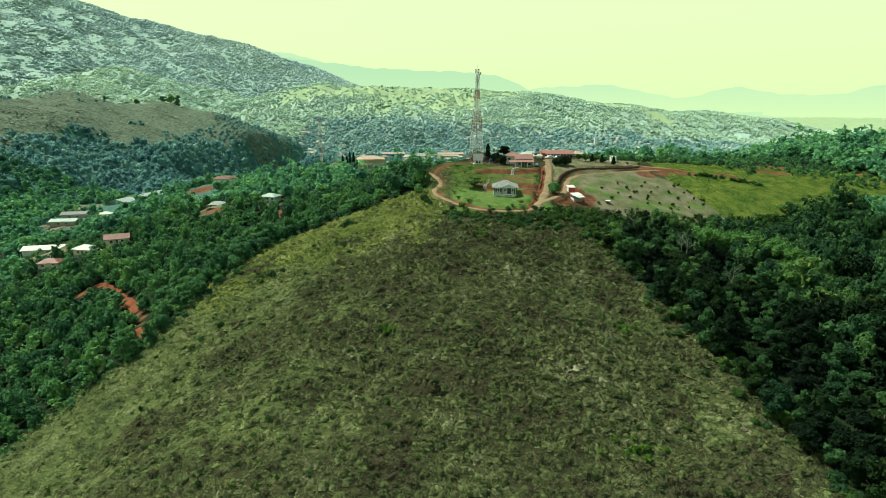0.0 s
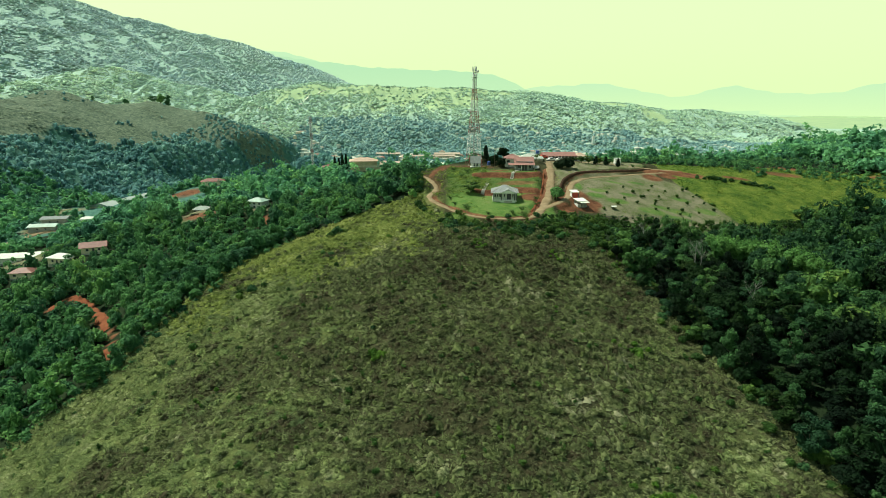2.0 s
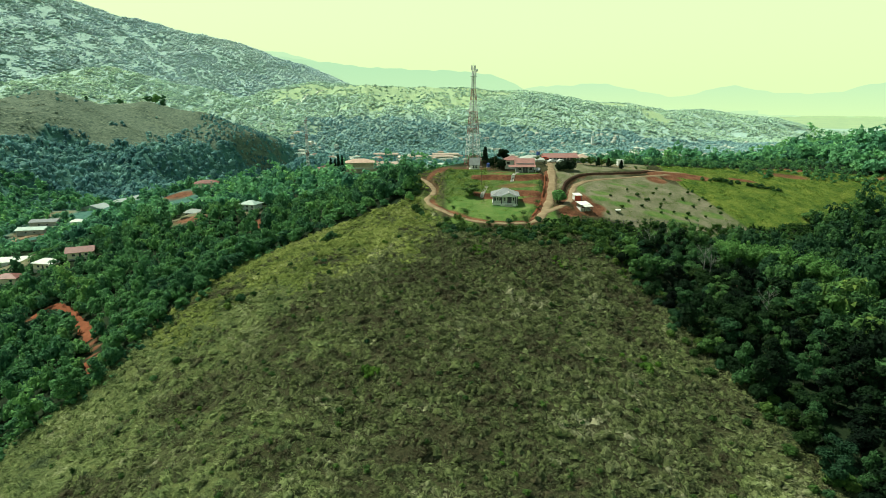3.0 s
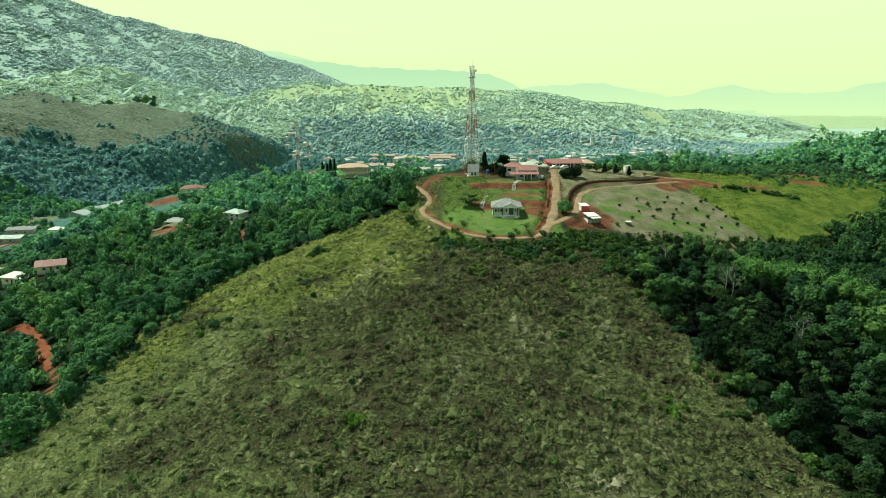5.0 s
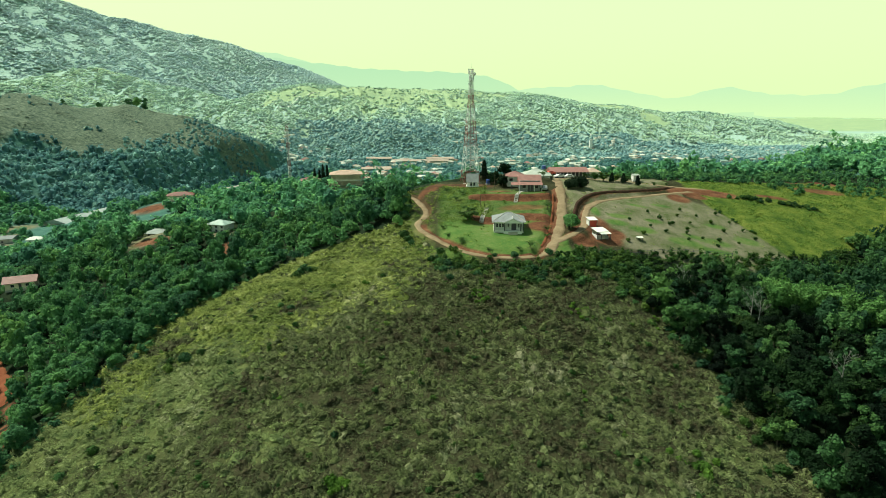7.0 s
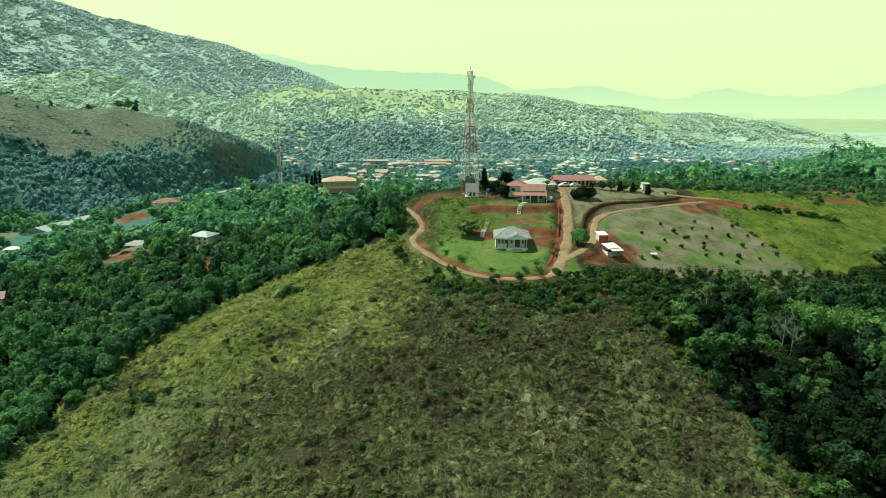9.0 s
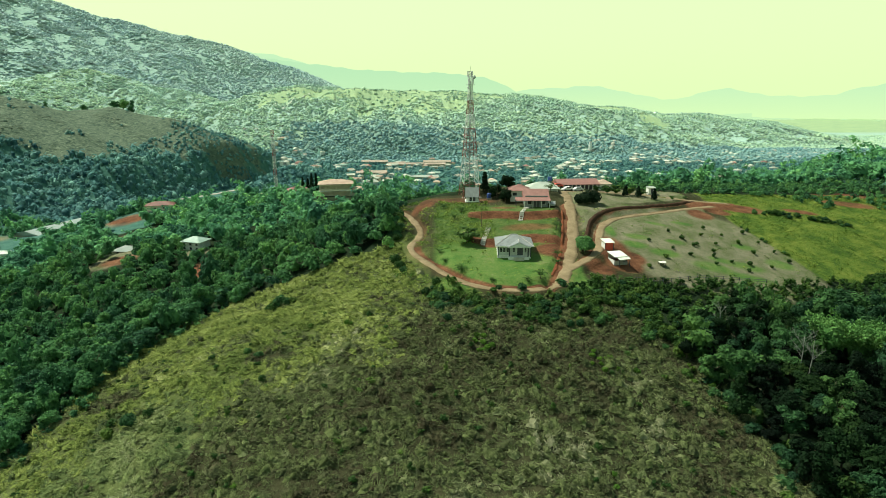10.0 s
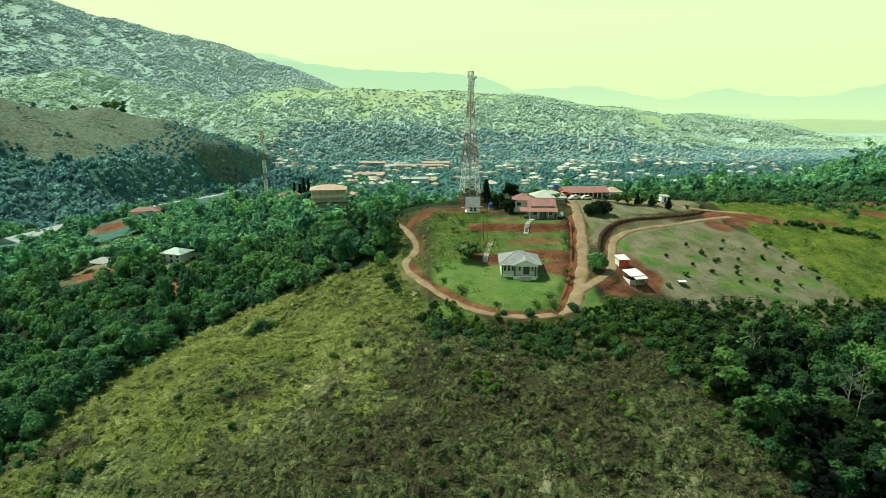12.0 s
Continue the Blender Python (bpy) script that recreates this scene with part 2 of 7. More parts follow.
def ground_material():
    """Grassland, with lawn, dry grass, meadow, bare soil and far pasture where their masks say so."""
    m, nt, bsdf = start("ground_cover")
    fine, mid, big = noise_at(nt, 2.2, 5.0, 0.7), noise_at(nt, 0.18, 5.0, 0.65), noise_at(nt, 0.02, 4.0)

    def mask(name, spread=0.55):
        a = node(nt, "ShaderNodeAttribute")
        a.attribute_name = name
        return calc(nt, "ADD", calc(nt, "MULTIPLY", a.outputs["Fac"], 1 + spread),
                    calc(nt, "MULTIPLY", calc(nt, "SUBTRACT", mid, 0.78), spread), True)

    both = calc(nt, "ADD", calc(nt, "MULTIPLY", mid, 0.6), calc(nt, "MULTIPLY", fine, 0.4))
    # floor of the woods near black: shade between the crowns put into its colour
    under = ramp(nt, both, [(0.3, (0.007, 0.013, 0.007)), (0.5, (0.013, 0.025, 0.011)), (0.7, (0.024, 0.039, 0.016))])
    # haze is mixed into the ground of valley and far hills, pasture included
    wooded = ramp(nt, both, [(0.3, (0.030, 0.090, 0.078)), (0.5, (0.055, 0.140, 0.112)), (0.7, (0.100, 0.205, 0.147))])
    hazy_upland = ramp(nt, both, [(0.35, (0.251, 0.385, 0.339)), (0.5, (0.302, 0.443, 0.376)), (0.65, (0.365, 0.501, 0.401))])
    grass = ramp(nt, both, [(0.35, (0.049, 0.066, 0.023)), (0.5, (0.089, 0.111, 0.037)), (0.65, (0.131, 0.155, 0.058))])
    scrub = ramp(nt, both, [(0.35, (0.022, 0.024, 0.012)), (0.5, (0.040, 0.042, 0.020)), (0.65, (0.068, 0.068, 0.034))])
    lawn = ramp(nt, both, [(0.32, (0.032, 0.098, 0.022)), (0.45, (0.068, 0.143, 0.032)), (0.55, (0.107, 0.166, 0.045)), (0.68, (0.191, 0.191, 0.099))])
    pale = ramp(nt, both, [(0.36, (0.063, 0.101, 0.028)), (0.45, (0.113, 0.126, 0.063)), (0.55, (0.172, 0.164, 0.106)), (0.68, (0.244, 0.223, 0.158))])
    field = ramp(nt, both, [(0.34, (0.030, 0.070, 0.016)), (0.46, (0.066, 0.115, 0.020)), (0.55, (0.125, 0.168, 0.030)), (0.66, (0.195, 0.215, 0.050))])
    bare = ramp(nt, both, [(0.32, (0.045, 0.024, 0.014)), (0.44, (0.098, 0.043, 0.024)), (0.56, (0.175, 0.078, 0.042)), (0.7, (0.26, 0.175, 0.105))])
    tufty = calc(nt, "ADD", calc(nt, "MULTIPLY", noise_at(nt, 0.42, 4.0, 0.7), 0.7), calc(nt, "MULTIPLY", mid, 0.3))
    brown = ramp(nt, tufty, [(0.38, (0.036, 0.066, 0.053)), (0.5, (0.093, 0.129, 0.089)), (0.62, (0.175, 0.215, 0.151))])
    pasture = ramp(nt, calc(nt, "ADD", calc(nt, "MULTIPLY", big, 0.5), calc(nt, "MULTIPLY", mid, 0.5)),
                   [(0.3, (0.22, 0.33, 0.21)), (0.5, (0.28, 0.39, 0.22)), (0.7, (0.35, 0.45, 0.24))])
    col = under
    for name, c in (("wooded", wooded), ("hazy_upland", hazy_upland), ("scrub", scrub), ("grass", grass), ("brown", brown), ("pasture", pasture), ("field", field), ("pale", pale), ("lawn", lawn), ("bare", bare)):
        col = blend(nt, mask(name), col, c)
    finish(nt, bsdf, col, 0.95, calc(nt, "ADD", both, noise_at(nt, 1.1, 3.0, 0.7)), 0.9, 0.35)
    return m


GROUND = ground_material()

# ---- the lie of the land ----
def seg_ridge(x, y, line, w, s):
    """A ridge along a polyline of (x, y, crest): its height falls away with slope s beyond half-width w."""
    out = np.full(np.shape(x), -1e9)
    for (ax, ay, az), (bx, by, bz) in zip(line, line[1:]):
        dx, dy = bx - ax, by - ay
        u = np.clip(((x - ax) * dx + (y - ay) * dy) / (dx * dx + dy * dy), 0, 1)
        d = (x - ax - u * dx) ** 2 + (y - ay - u * dy) ** 2
        out = np.maximum(out, az + u * (bz - az) - s * (np.sqrt(d + w * w) - w))
    return out


def fbm(x, y, size, seed, octaves=4):
    """Smooth rolling noise, about -1 to 1, made of turned sine waves."""
    rng = np.random.RandomState(seed)
    out, amp = np.zeros(np.shape(x)), 1.0
    for _ in range(octaves):
        for _ in range(3):
            a, p, q = rng.uniform(0, 6.283, 3)
            k = 6.283 / size * rng.uniform(0.7, 1.3)
            out = out + amp / 3 * np.sin(k * (x * np.cos(a) + y * np.sin(a)) + p
                                         + 1.3 * np.sin(0.6 * k * (y * np.cos(a) - x * np.sin(a)) + q))
        amp, size = amp * 0.5, size * 0.47
    return out


SPUR = [(60, -120, -75), (20, 60, -52), (-8, 95, -30), (-11, 113, -21.4), (-8, 136, -16.8), (0, 164, -10), (-1.5, 188, -5.7), (10.7, 205, -2.9),
        (24, 232, 0.8), (30, 275, 9.5), (52, 288, 10.6), (66, 294, 9.8), (110, 310, 7.5), (170, 330, 4), (260, 390, 2), (330, 450, 6)]
SHELF = [(135, 70, -52), (112, 110, -36), (104, 136, -27), (102, 165, -22.6), (98, 188, -16.5), (92, 206, -17.4)]
KNOLL = [(20, 285, 8.5), (-25, 325, -3), (-47, 378, -4), (-75, 388, -11), (-90, 460, -20), (-70, 560, -40)]
SHOULDER = [(-60, 296, -15.4), (-95, 312, -13), (-140, 340, -22), (-200, 400, -40)]
HUMP = [(-75, 388, -12), (-120, 408, -17), (-162, 424, -20), (-195, 438, -29)]
FLANK = [(4, 190, -10.4), (-42, 208, -14), (-74, 220, -21.5), (-110, 240, -27)]
BROWN = [(-1100, 300, 140), (-519, 560, 52), (-474, 640, 45), (-433, 720, 38), (-361, 800, 26), (-310, 850, 4), (-270, 885, -16), (-235, 915, -32), (-205, 940, -48)]
MOUNT = [(-3600, 1700, 900), (-2400, 2250, 660), (-2019, 2300, 570), (-1628, 2300, 466), (-1428, 2400, 414), (-1200, 2450, 349),
         (-1001, 2500, 297), (-820, 2500, 262), (-707, 2500, 220), (-582, 2550, 167), (-450, 2600, 112), (-300, 2700, 20)]
GREEN = [(-900, 1700, 120), (-519, 1800, 40), (-380, 1800, 82), (-227, 1800, 82), (-42, 1850, 73), (202, 1850, 72),
         (379, 1850, 38), (534, 1900, 30), (717, 1900, 3), (843, 1900, 8), (1027, 1900, -22), (1216, 1900, -64)]
BROWN_SPURS = ([(-372, 785, 33), (-357, 735, 27), (-310, 700, 8), (-285, 672, -6)], [(-445, 700, 44), (-411, 674, 40), (-374, 660, 27), (-334, 639, 13), (-300, 612, -6)],
               [(-320, 812, 18), (-301, 774, 20), (-270, 742, 6), (-255, 730, -4)], [(-500, 600, 50), (-470, 560, 36), (-430, 530, 18), (-400, 515, 2)])
RIGHT = [(1100, 200, 130), (560, 280, 60), (285, 360, 10), (265, 410, 2), (240, 440, -10)]


def height(x, y):
    """The lie of the land before the earthworks."""
    x, y = np.asarray(x, float), np.asarray(y, float)
    floor = -61 + 0.012 * np.maximum(0, 420 - y) + 3 * fbm(x, y, 420, 3)
    floor = floor + 24 * np.exp(-((x + 230) ** 2 + (y - 410) ** 2) / 150 ** 2)
    spur = seg_ridge(x, y, SPUR, 72, 0.62) + 1.4 * fbm(x, y, 70, 5) * np.clip((230 - y) / 40, 0, 1)
    parts = [floor, spur, seg_ridge(x, y, SHELF, 50, 0.26),
             seg_ridge(x, y, KNOLL, 40, 0.5), seg_ridge(x, y, FLANK, 45, 0.6), seg_ridge(x, y, SHOULDER, 60, 0.5), seg_ridge(x, y, HUMP, 28, 0.5),
             seg_ridge(x, y, BROWN, 60, 0.42) + 6 * fbm(x, y, 160, 7) - 5 * np.abs(fbm(x * 0.8 - 0.5 * y, y * 0.5, 70, 8, 3)),
             seg_ridge(x, y, MOUNT, 90, 0.46) + 10 * fbm(x, y, 500, 9) - 16 * np.abs(fbm(x * 0.7 + 0.5 * y, y * 0.5, 330, 10, 3)) * smooth(0, 300, 2450 - y),
             seg_ridge(x, y, GREEN, 120, 0.24) + 9 * fbm(x, y, 420, 11) - 18 * np.abs(fbm(x + 0.4 * y, y * 0.35, 150, 12, 3)) * smooth(0, 250, 1850 - y),
             seg_ridge(x, y, RIGHT, 40, 0.5) + 3 * fbm(x, y, 120, 13)]
    parts += [seg_ridge(x, y, line, 7, 0.5) + 5 for line in BROWN_SPURS]
    k = 5.0
    big = np.maximum.reduce(parts)
    return big + k * np.log(sum(np.exp((p - big) / k) for p in parts))


def dry_top(x, y):
    """How high the bare ridges of the brown hill reach above a place."""
    return np.maximum.reduce([seg_ridge(x, y, BROWN, 60, 0.42)] + [seg_ridge(x, y, line, 14, 0.7) + 4 for line in BROWN_SPURS])


def dry_part(x, y):
    """The open, dry part of the brown hill, above a foot line that falls towards the road; woods climb into it unevenly."""
    foot = np.interp(x, [-480, -354, -329, -300, -273, -251, -236, -219], [14, 5, -2, -6, -6, -8, -9, -12])
    return (height(x, y) > foot + 7 * fbm(x, y, 60, 21)) & (dry_top(x, y) > -45) & (x < -150) & (y > 380) & (y < 1500)


def nearest(x, y, line):
    """Distance to a polyline of (x, y, z), the line's own z at the nearest place, and the side (plus: left of its way)."""
    best, zz, side = np.full(np.shape(x), 1e18), np.zeros(np.shape(x)), np.ones(np.shape(x))
    for (ax, ay, az), (bx, by, bz) in zip(line, line[1:]):
        dx, dy = bx - ax, by - ay
        u = np.clip(((x - ax) * dx + (y - ay) * dy) / (dx * dx + dy * dy), 0, 1)
        d = (x - ax - u * dx) ** 2 + (y - ay - u * dy) ** 2
        near = d < best
        best = np.where(near, d, best)
        zz = np.where(near, az + u * (bz - az), zz)
        side = np.where(near, np.sign(dx * (y - ay) - dy * (x - ax)), side)
    return np.sqrt(best), zz, side


def smooth(a, b, v):
    t = np.clip((v - a) / (b - a), 0, 1)
    return t * t * (3 - 2 * t)


def curve(points, step=1.0):
    """A smooth line through a few points."""
    p = [np.array(q, float) for q in points]
    p = [2 * p[0] - p[1]] + p + [2 * p[-1] - p[-2]]
    out = []
    for a, b, c, d in zip(p, p[1:], p[2:], p[3:]):
        n = max(2, int(np.linalg.norm(c - b) / step))
        for i in range(n):
            t = i / n
            out.append(0.5 * (2 * b + (c - a) * t + (2 * a - 5 * b + 4 * c - d) * t * t + (3 * b - a - 3 * c + d) * t ** 3))
    out.append(p[-2])
    return out


# tracks on the hilltop: x, y, z
TRACK_LEFT = [(-14, 282, 6.0), (-7, 273, 5.6), (-3.5, 263, 4.9), (-1.2, 254, 3.9), (-1.3, 247, 2.9), (-3.6, 241, 1.9), (-2.5, 235, 1.0),
              (1.5, 227, 0.4), (5.5, 219.5, -0.1), (10, 212.5, -0.3), (17, 207, -0.3), (26, 206, -0.3), (33, 209, -0.3)]
TRACK_MAIN = [(33, 209, -0.3), (35.5, 215, 0.0), (38.4, 223, 0.7), (41.5, 232.5, 1.9), (44, 242, 3.9), (46.2, 252, 6.3), (47.6, 260, 8.2),
              (48.4, 266, 9.6), (50, 276, 10.6), (52, 287, 10.7), (66, 290, 10.0), (82, 290, 8.8), (97, 287, 7.2), (112, 286, 6.0)]
TRACK_SHED = [(37.5, 220, 0.4), (42, 224.5, 0.9), (47, 229.5, 1.8), (50.5, 236, 2.6), (52.2, 243, 4.0), (55.5, 251, 5.5), (61, 257, 6.3), (70, 262.5, 6.4),
              (80, 268, 6.2), (92, 275.5, 6.0), (104, 281, 5.9)]
CUT = [(47.5, 238, 0), (49.6, 244, 0), (52.5, 251.5, 0), (57.5, 258.5, 0), (64, 263.5, 0), (76, 270.5, 0), (90, 278.5, 0), (99, 285, 0), (106, 287, 0)]


VALLEY_ROAD = [(-240, 575, -43), (-226, 620, -44), (-214, 660, -46), (-205, 730, -50), (-196, 823, -56), (-190, 930, -60), (-180, 1040, -61), (-140, 1130, -61)]
YARDS = [(-153, 264, -27), (-171, 269, -33.5), (-186, 264, -38.5)]


def shaped(x, y):
    """The land with the terraces, tracks and cuttings dug into it."""
    x, y = np.asarray(x, float), np.asarray(y, float)
    h = height(x, y)
    # the three terraces, cut back into the slope
    inside = smooth(1.0, 6.0, x - 2) * smooth(0.0, 3.0, 43 - x + 0.25 * (y - 240))
    lawn_z = 0.5 + 0.085 * (y - 208)
    upper = 4.8 + 0.2 * (y - 241)
    top = 9.2 + 0.02 * (y - 256)
    edge1 = 237.5 + 1.2 * np.sin(x * 0.25)
    edge2 = 253.5 + 0.8 * np.sin(x * 0.3 + 1)
    step = lawn_z + (upper - lawn_z) * smooth(0, 1.6, y - edge1)
    step = step + (top - step) * smooth(0, 1.7, y - edge2)
    side = smooth(12, 19, x)
    flat = inside * smooth(205, 210, y) * smooth(0, 4, 274 - y)
    h = h + (np.where(y < 234, lawn_z, step) - h) * flat * np.maximum(side, smooth(0, 3, 236 - y))
    # a pad for the mast hut and tower
    pad = smooth(0, 4, 13 - np.hypot((x - 14) * 0.8, y - 276))
    h = h + (9.6 - h) * pad
    # the cutting along the shed track
    d, _, s = nearest(x, y, CUT)
    reach = smooth(0, 3, d)
    h = h + np.where(s > 0, 0.5 * (1 - smooth(4, 24, d)) * smooth(0.1, 1.0, d), 0)
    # the tracks lie level across
    for line, half in ((TRACK_LEFT, 1.7), (TRACK_MAIN, 2.1), (TRACK_SHED, 1.9)):
        d, z, s = nearest(x, y, line)
        h = h + (z - 0.05 - h) * (1 - smooth(half, half + 1.6, d))
    d, z, s = nearest(x, y, VALLEY_ROAD)
    h = h + (z - h) * (1 - smooth(5, 42, d))
    # level yards of the valley houses
    for cx, cy, z in YARDS:
        h = h + (z - h) * (1 - smooth(6, 16, np.hypot(x - cx, y - cy)))
    # the ditch beside the tracks, on the lawn's side
    for line in (TRACK_LEFT, TRACK_MAIN[:8]):
        d, z, s = nearest(x, y, line)
        h = h - 0.9 * np.exp(-((d - 3.3) / 0.7) ** 2) * (s > 0)
    return h


def ground_at(x, y):
    return float(shaped(np.array([x]), np.array([y]))[0])


# where the open bracken hill ends and the woods begin: x at a given y
def left_edge(y):
    return np.interp(y, [80, 95, 127, 140, 148, 158, 170, 185, 200, 215, 230, 240], [-132, -122, -110, -99, -90, -83, -78, -73, -70, -66, -62, -56])


def right_edge(y):
    return np.interp(y, [70, 90, 102, 112, 125, 139, 152, 170, 181, 190, 198, 204, 208], [80, 75, 72, 68.5, 67, 65, 61, 59, 56, 52, 48, 43, 40])


def top_edge(x):
    return np.interp(x, [-66, -56, -45, -32, -17, -10, -4], [228, 238, 242, 243, 243, 242, 232])


def open_hill(x, y):
    return (x > left_edge(y)) & (x < right_edge(y)) & (y < top_edge(x)) & ~((y > 206) & (x > -4))


def foot_line(x):
    """The lower edge of the cleared ground: y at a given x."""
    return np.interp(x, [-8, 0, 16, 36, 46, 60, 75, 96, 115, 130, 156, 180, 240], [244, 222, 204, 208, 217, 222, 227, 229, 238, 240, 254, 268, 290])


def hilltop(x, y):
    """The cleared ground on top, plantation and meadow."""
    edge = foot_line(x)
    back = np.interp(x, [-8, 10, 40, 70, 110, 180, 240], [280, 285, 300, 300, 300, 322, 330])
    return (x > -9) & (x < 240) & (y > edge) & (y < back)


def behind_ridge(x, y):
    """The bare back slope of the hilltop, out of sight of the houses."""
    back = np.interp(x, [-8, 10, 40, 70, 110, 180, 240], [280, 285, 300, 300, 300, 322, 330])
    return (x > -12) & (x < 225) & (y > back - 3) & (y < back + 38)


def grassy(x, y):
    """How far grass takes over from bracken on the open hill, 0 to 1."""
    line = np.interp(y, [95, 113, 124, 145, 160, 172, 187, 200, 213, 230], [-72, -64, -58, -50, -38, -22, -10, -3, 0, 2])
    g = smooth(13, -14, x + 9 * fbm(x, y, 40, 81) - line) * 0.95
    for cx, cy, rx, ry, a in ((-38, 116, 16, 8, 0.75), (-26, 139, 9, 5, 0.6), (-30, 151, 8, 4, 0.7), (-44, 124, 8, 4, 0.8), (38, 100, 7, 7, 0.6), (52, 140, 9, 6, 0.6), (58, 112, 8, 10, 0.55), (-42, 99, 26, 12, 0.8)):
        g = np.maximum(g, 0.75 * a * (1 - smooth(0.2, 1.5, np.hypot((x - cx) / rx, (y - cy) / ry))))
    for cx, cy, rx, ry in ((-48, 134, 14, 5), (-62, 184, 7, 4), (-30, 186, 7, 3)):
        g = g * smooth(0.5, 1.1, np.hypot((x - cx) / rx, (y - cy) / ry))
    g = np.maximum(g, 0.2 * np.exp(-((x - right_edge(y) + 6) / 4) ** 2) * (y < 165))
    g = np.maximum(g, 0.7 * smooth(188, 202, y) * (1 - smooth(-4, 6, x)))
    return np.clip(g + 0.4 * fbm(x, y, 26, 83) * smooth(0, 0.35, g), 0, 1)


RED_SCAR = [(-142, 214, 0), (-137, 219, 0), (-130, 214, 0), (-120, 204, 0), (-104, 186, 0), (-98, 176, 0), (-90, 163, 0)]


def masks(x, y):
    out = {}
    far = np.hypot(x, y)
    d1 = nearest(x, y, CUT)[0]
    bare = np.zeros(x.shape)
    for line, half in ((TRACK_LEFT, 2.3), (TRACK_MAIN[:8], 2.8), (TRACK_SHED, 1.6)):
        d, _, s = nearest(x, y, line)
        bare = np.maximum(bare, (1 - smooth(half - 0.4, half + 0.9, d)) * np.where(s > 0, 0.85, 0.2) * np.where((x < 4) & (y > 240), 0.4, 1))
    bare = np.maximum(bare, 0.8 * (1 - smooth(0.2, 0.8, d1)))
    for cx, cy, rx, ry, a in ((52, 236, 7.5, 7.5, 1.0), (58, 232, 5, 4, 0.9), (95, 271, 5, 4.5, 0.9), (104, 276, 5, 3, 0.8), (141, 288, 8, 2.5, 0.8), (172, 306, 14, 5, 0.7), (55, 228, 6, 4, 0.95), (47, 224, 5, 3.5, 0.8), (101, 281, 8, 6, 1.0), (114, 283, 12, 5, 0.85), (32, 247, 9, 3.0, 0.55), (20, 236, 5, 1.6, 0.8), (36.5, 232, 6.5, 6, 0.85), (29, 246, 7, 2, 0.45),
                              (0, 271, 5, 5, 0.7), (3, 276, 6, 4, 0.5), (14, 274, 14, 7, 0.45), (186, 322, 10, 4, 0.8), (168, 318, 7, 3, 0.7), (235, 322, 9, 3, 0.7), (26, 262, 5, 2, 0.6),
                              (-118, 294, 9, 6, 0.7), (-80, 279, 4, 9, 1.0), (-240, 365, 16, 10, 0.6), (-150, 372, 14, 8, 0.7), (-172, 408, 15, 9, 0.8), (-250, 310, 5, 20, 0.7)):
        bare = np.maximum(bare, a * (1 - smooth(0.6, 1.15, np.hypot((x - cx) / rx, (y - cy) / ry))))
    onstep = (x > 14) & (x < 44)
    e1, e2 = 237.5 + 1.2 * np.sin(x * 0.25), 253.5 + 0.8 * np.sin(x * 0.3 + 1)
    for e, w in ((e1, 2.4), (e2, 2.2)):
        bare = np.maximum(bare, onstep * (1 - smooth(w * 0.5, w * 0.5 + 1.0, np.abs(y - e - w * 0.5))))
    bare = np.maximum(bare, 0.95 * (1 - smooth(0.4, 1.4, nearest(x, y, RED_SCAR)[0])) * (fbm(x, y, 13, 35) > -0.3))
    out["bare"] = bare
    out["lawn"] = smooth(0, 5, x - 1) * smooth(0, 3, 43 - x) * smooth(204, 208, y) * (0.95 - 0.42 * smooth(234, 240, y)) * smooth(0, 5, 268 - y) * smooth(0, 3, nearest(x, y, TRACK_LEFT)[0] - 1)
    yards = sum(1 - smooth(0.5, 1.0, np.hypot(x - cx, y - cy) / r) for cx, cy, r in ((-121, 297, 13), (-90, 296, 8), (-244, 366, 18), (-210, 300, 16), (-182, 290, 12), (-150, 372, 15), (-266, 418, 20), (-252, 392, 14)))
    plant = np.hypot((x - 84) / 38, (y - 246) / 27)
    out["field"] = hilltop(x, y) * smooth(-1.5, 1.5, x - 105 - np.maximum(266 - y, 0) * 0.5)
    out["pale"] = np.maximum(1 - smooth(0.85, 1.05, plant), ((x > 50) & (x < 98) & (y > 255)) * smooth(2, 5, d1) * (1 - smooth(300, 306, y)) * hilltop(x, y)) * (1 - out["field"])
    out["pale"] = np.maximum(out["pale"], 0.8 * np.minimum(yards, 1))
    for cx, cy, rx, ry in ((70, 237.5, 6, 2.6), (83, 234, 8, 3), (95, 238, 7, 2.6), (64, 245, 5, 2), (100, 250, 5, 2), (56.5, 247, 2, 5), (62, 240, 5, 2.5), (76, 245, 4, 1.6), (88, 239, 6, 1.8), (108, 243, 6, 3), (92, 232, 9, 2.2), (74, 256, 5, 1.5), (84, 260, 5, 1.4)):
        out["lawn"] = np.maximum(out["lawn"], 0.75 * (1 - smooth(0.5, 1.1, np.hypot((x - cx) / rx, (y - cy) / ry))))
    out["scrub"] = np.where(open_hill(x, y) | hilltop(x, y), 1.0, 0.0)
    out["grass"] = np.where(open_hill(x, y) | ((x > -12) & (x < 2) & (y > 200) & (y < 250)), grassy(x, y), 0.0)
    out["brown"] = 1.0 * dry_part(x, y) * (nearest(x, y, VALLEY_ROAD)[0] > 14)
    mountain = seg_ridge(x, y, MOUNT, 90, 0.46) > seg_ridge(x, y, GREEN, 120, 0.24) + 6
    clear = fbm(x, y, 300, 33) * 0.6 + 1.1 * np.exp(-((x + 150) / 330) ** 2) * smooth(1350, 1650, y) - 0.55
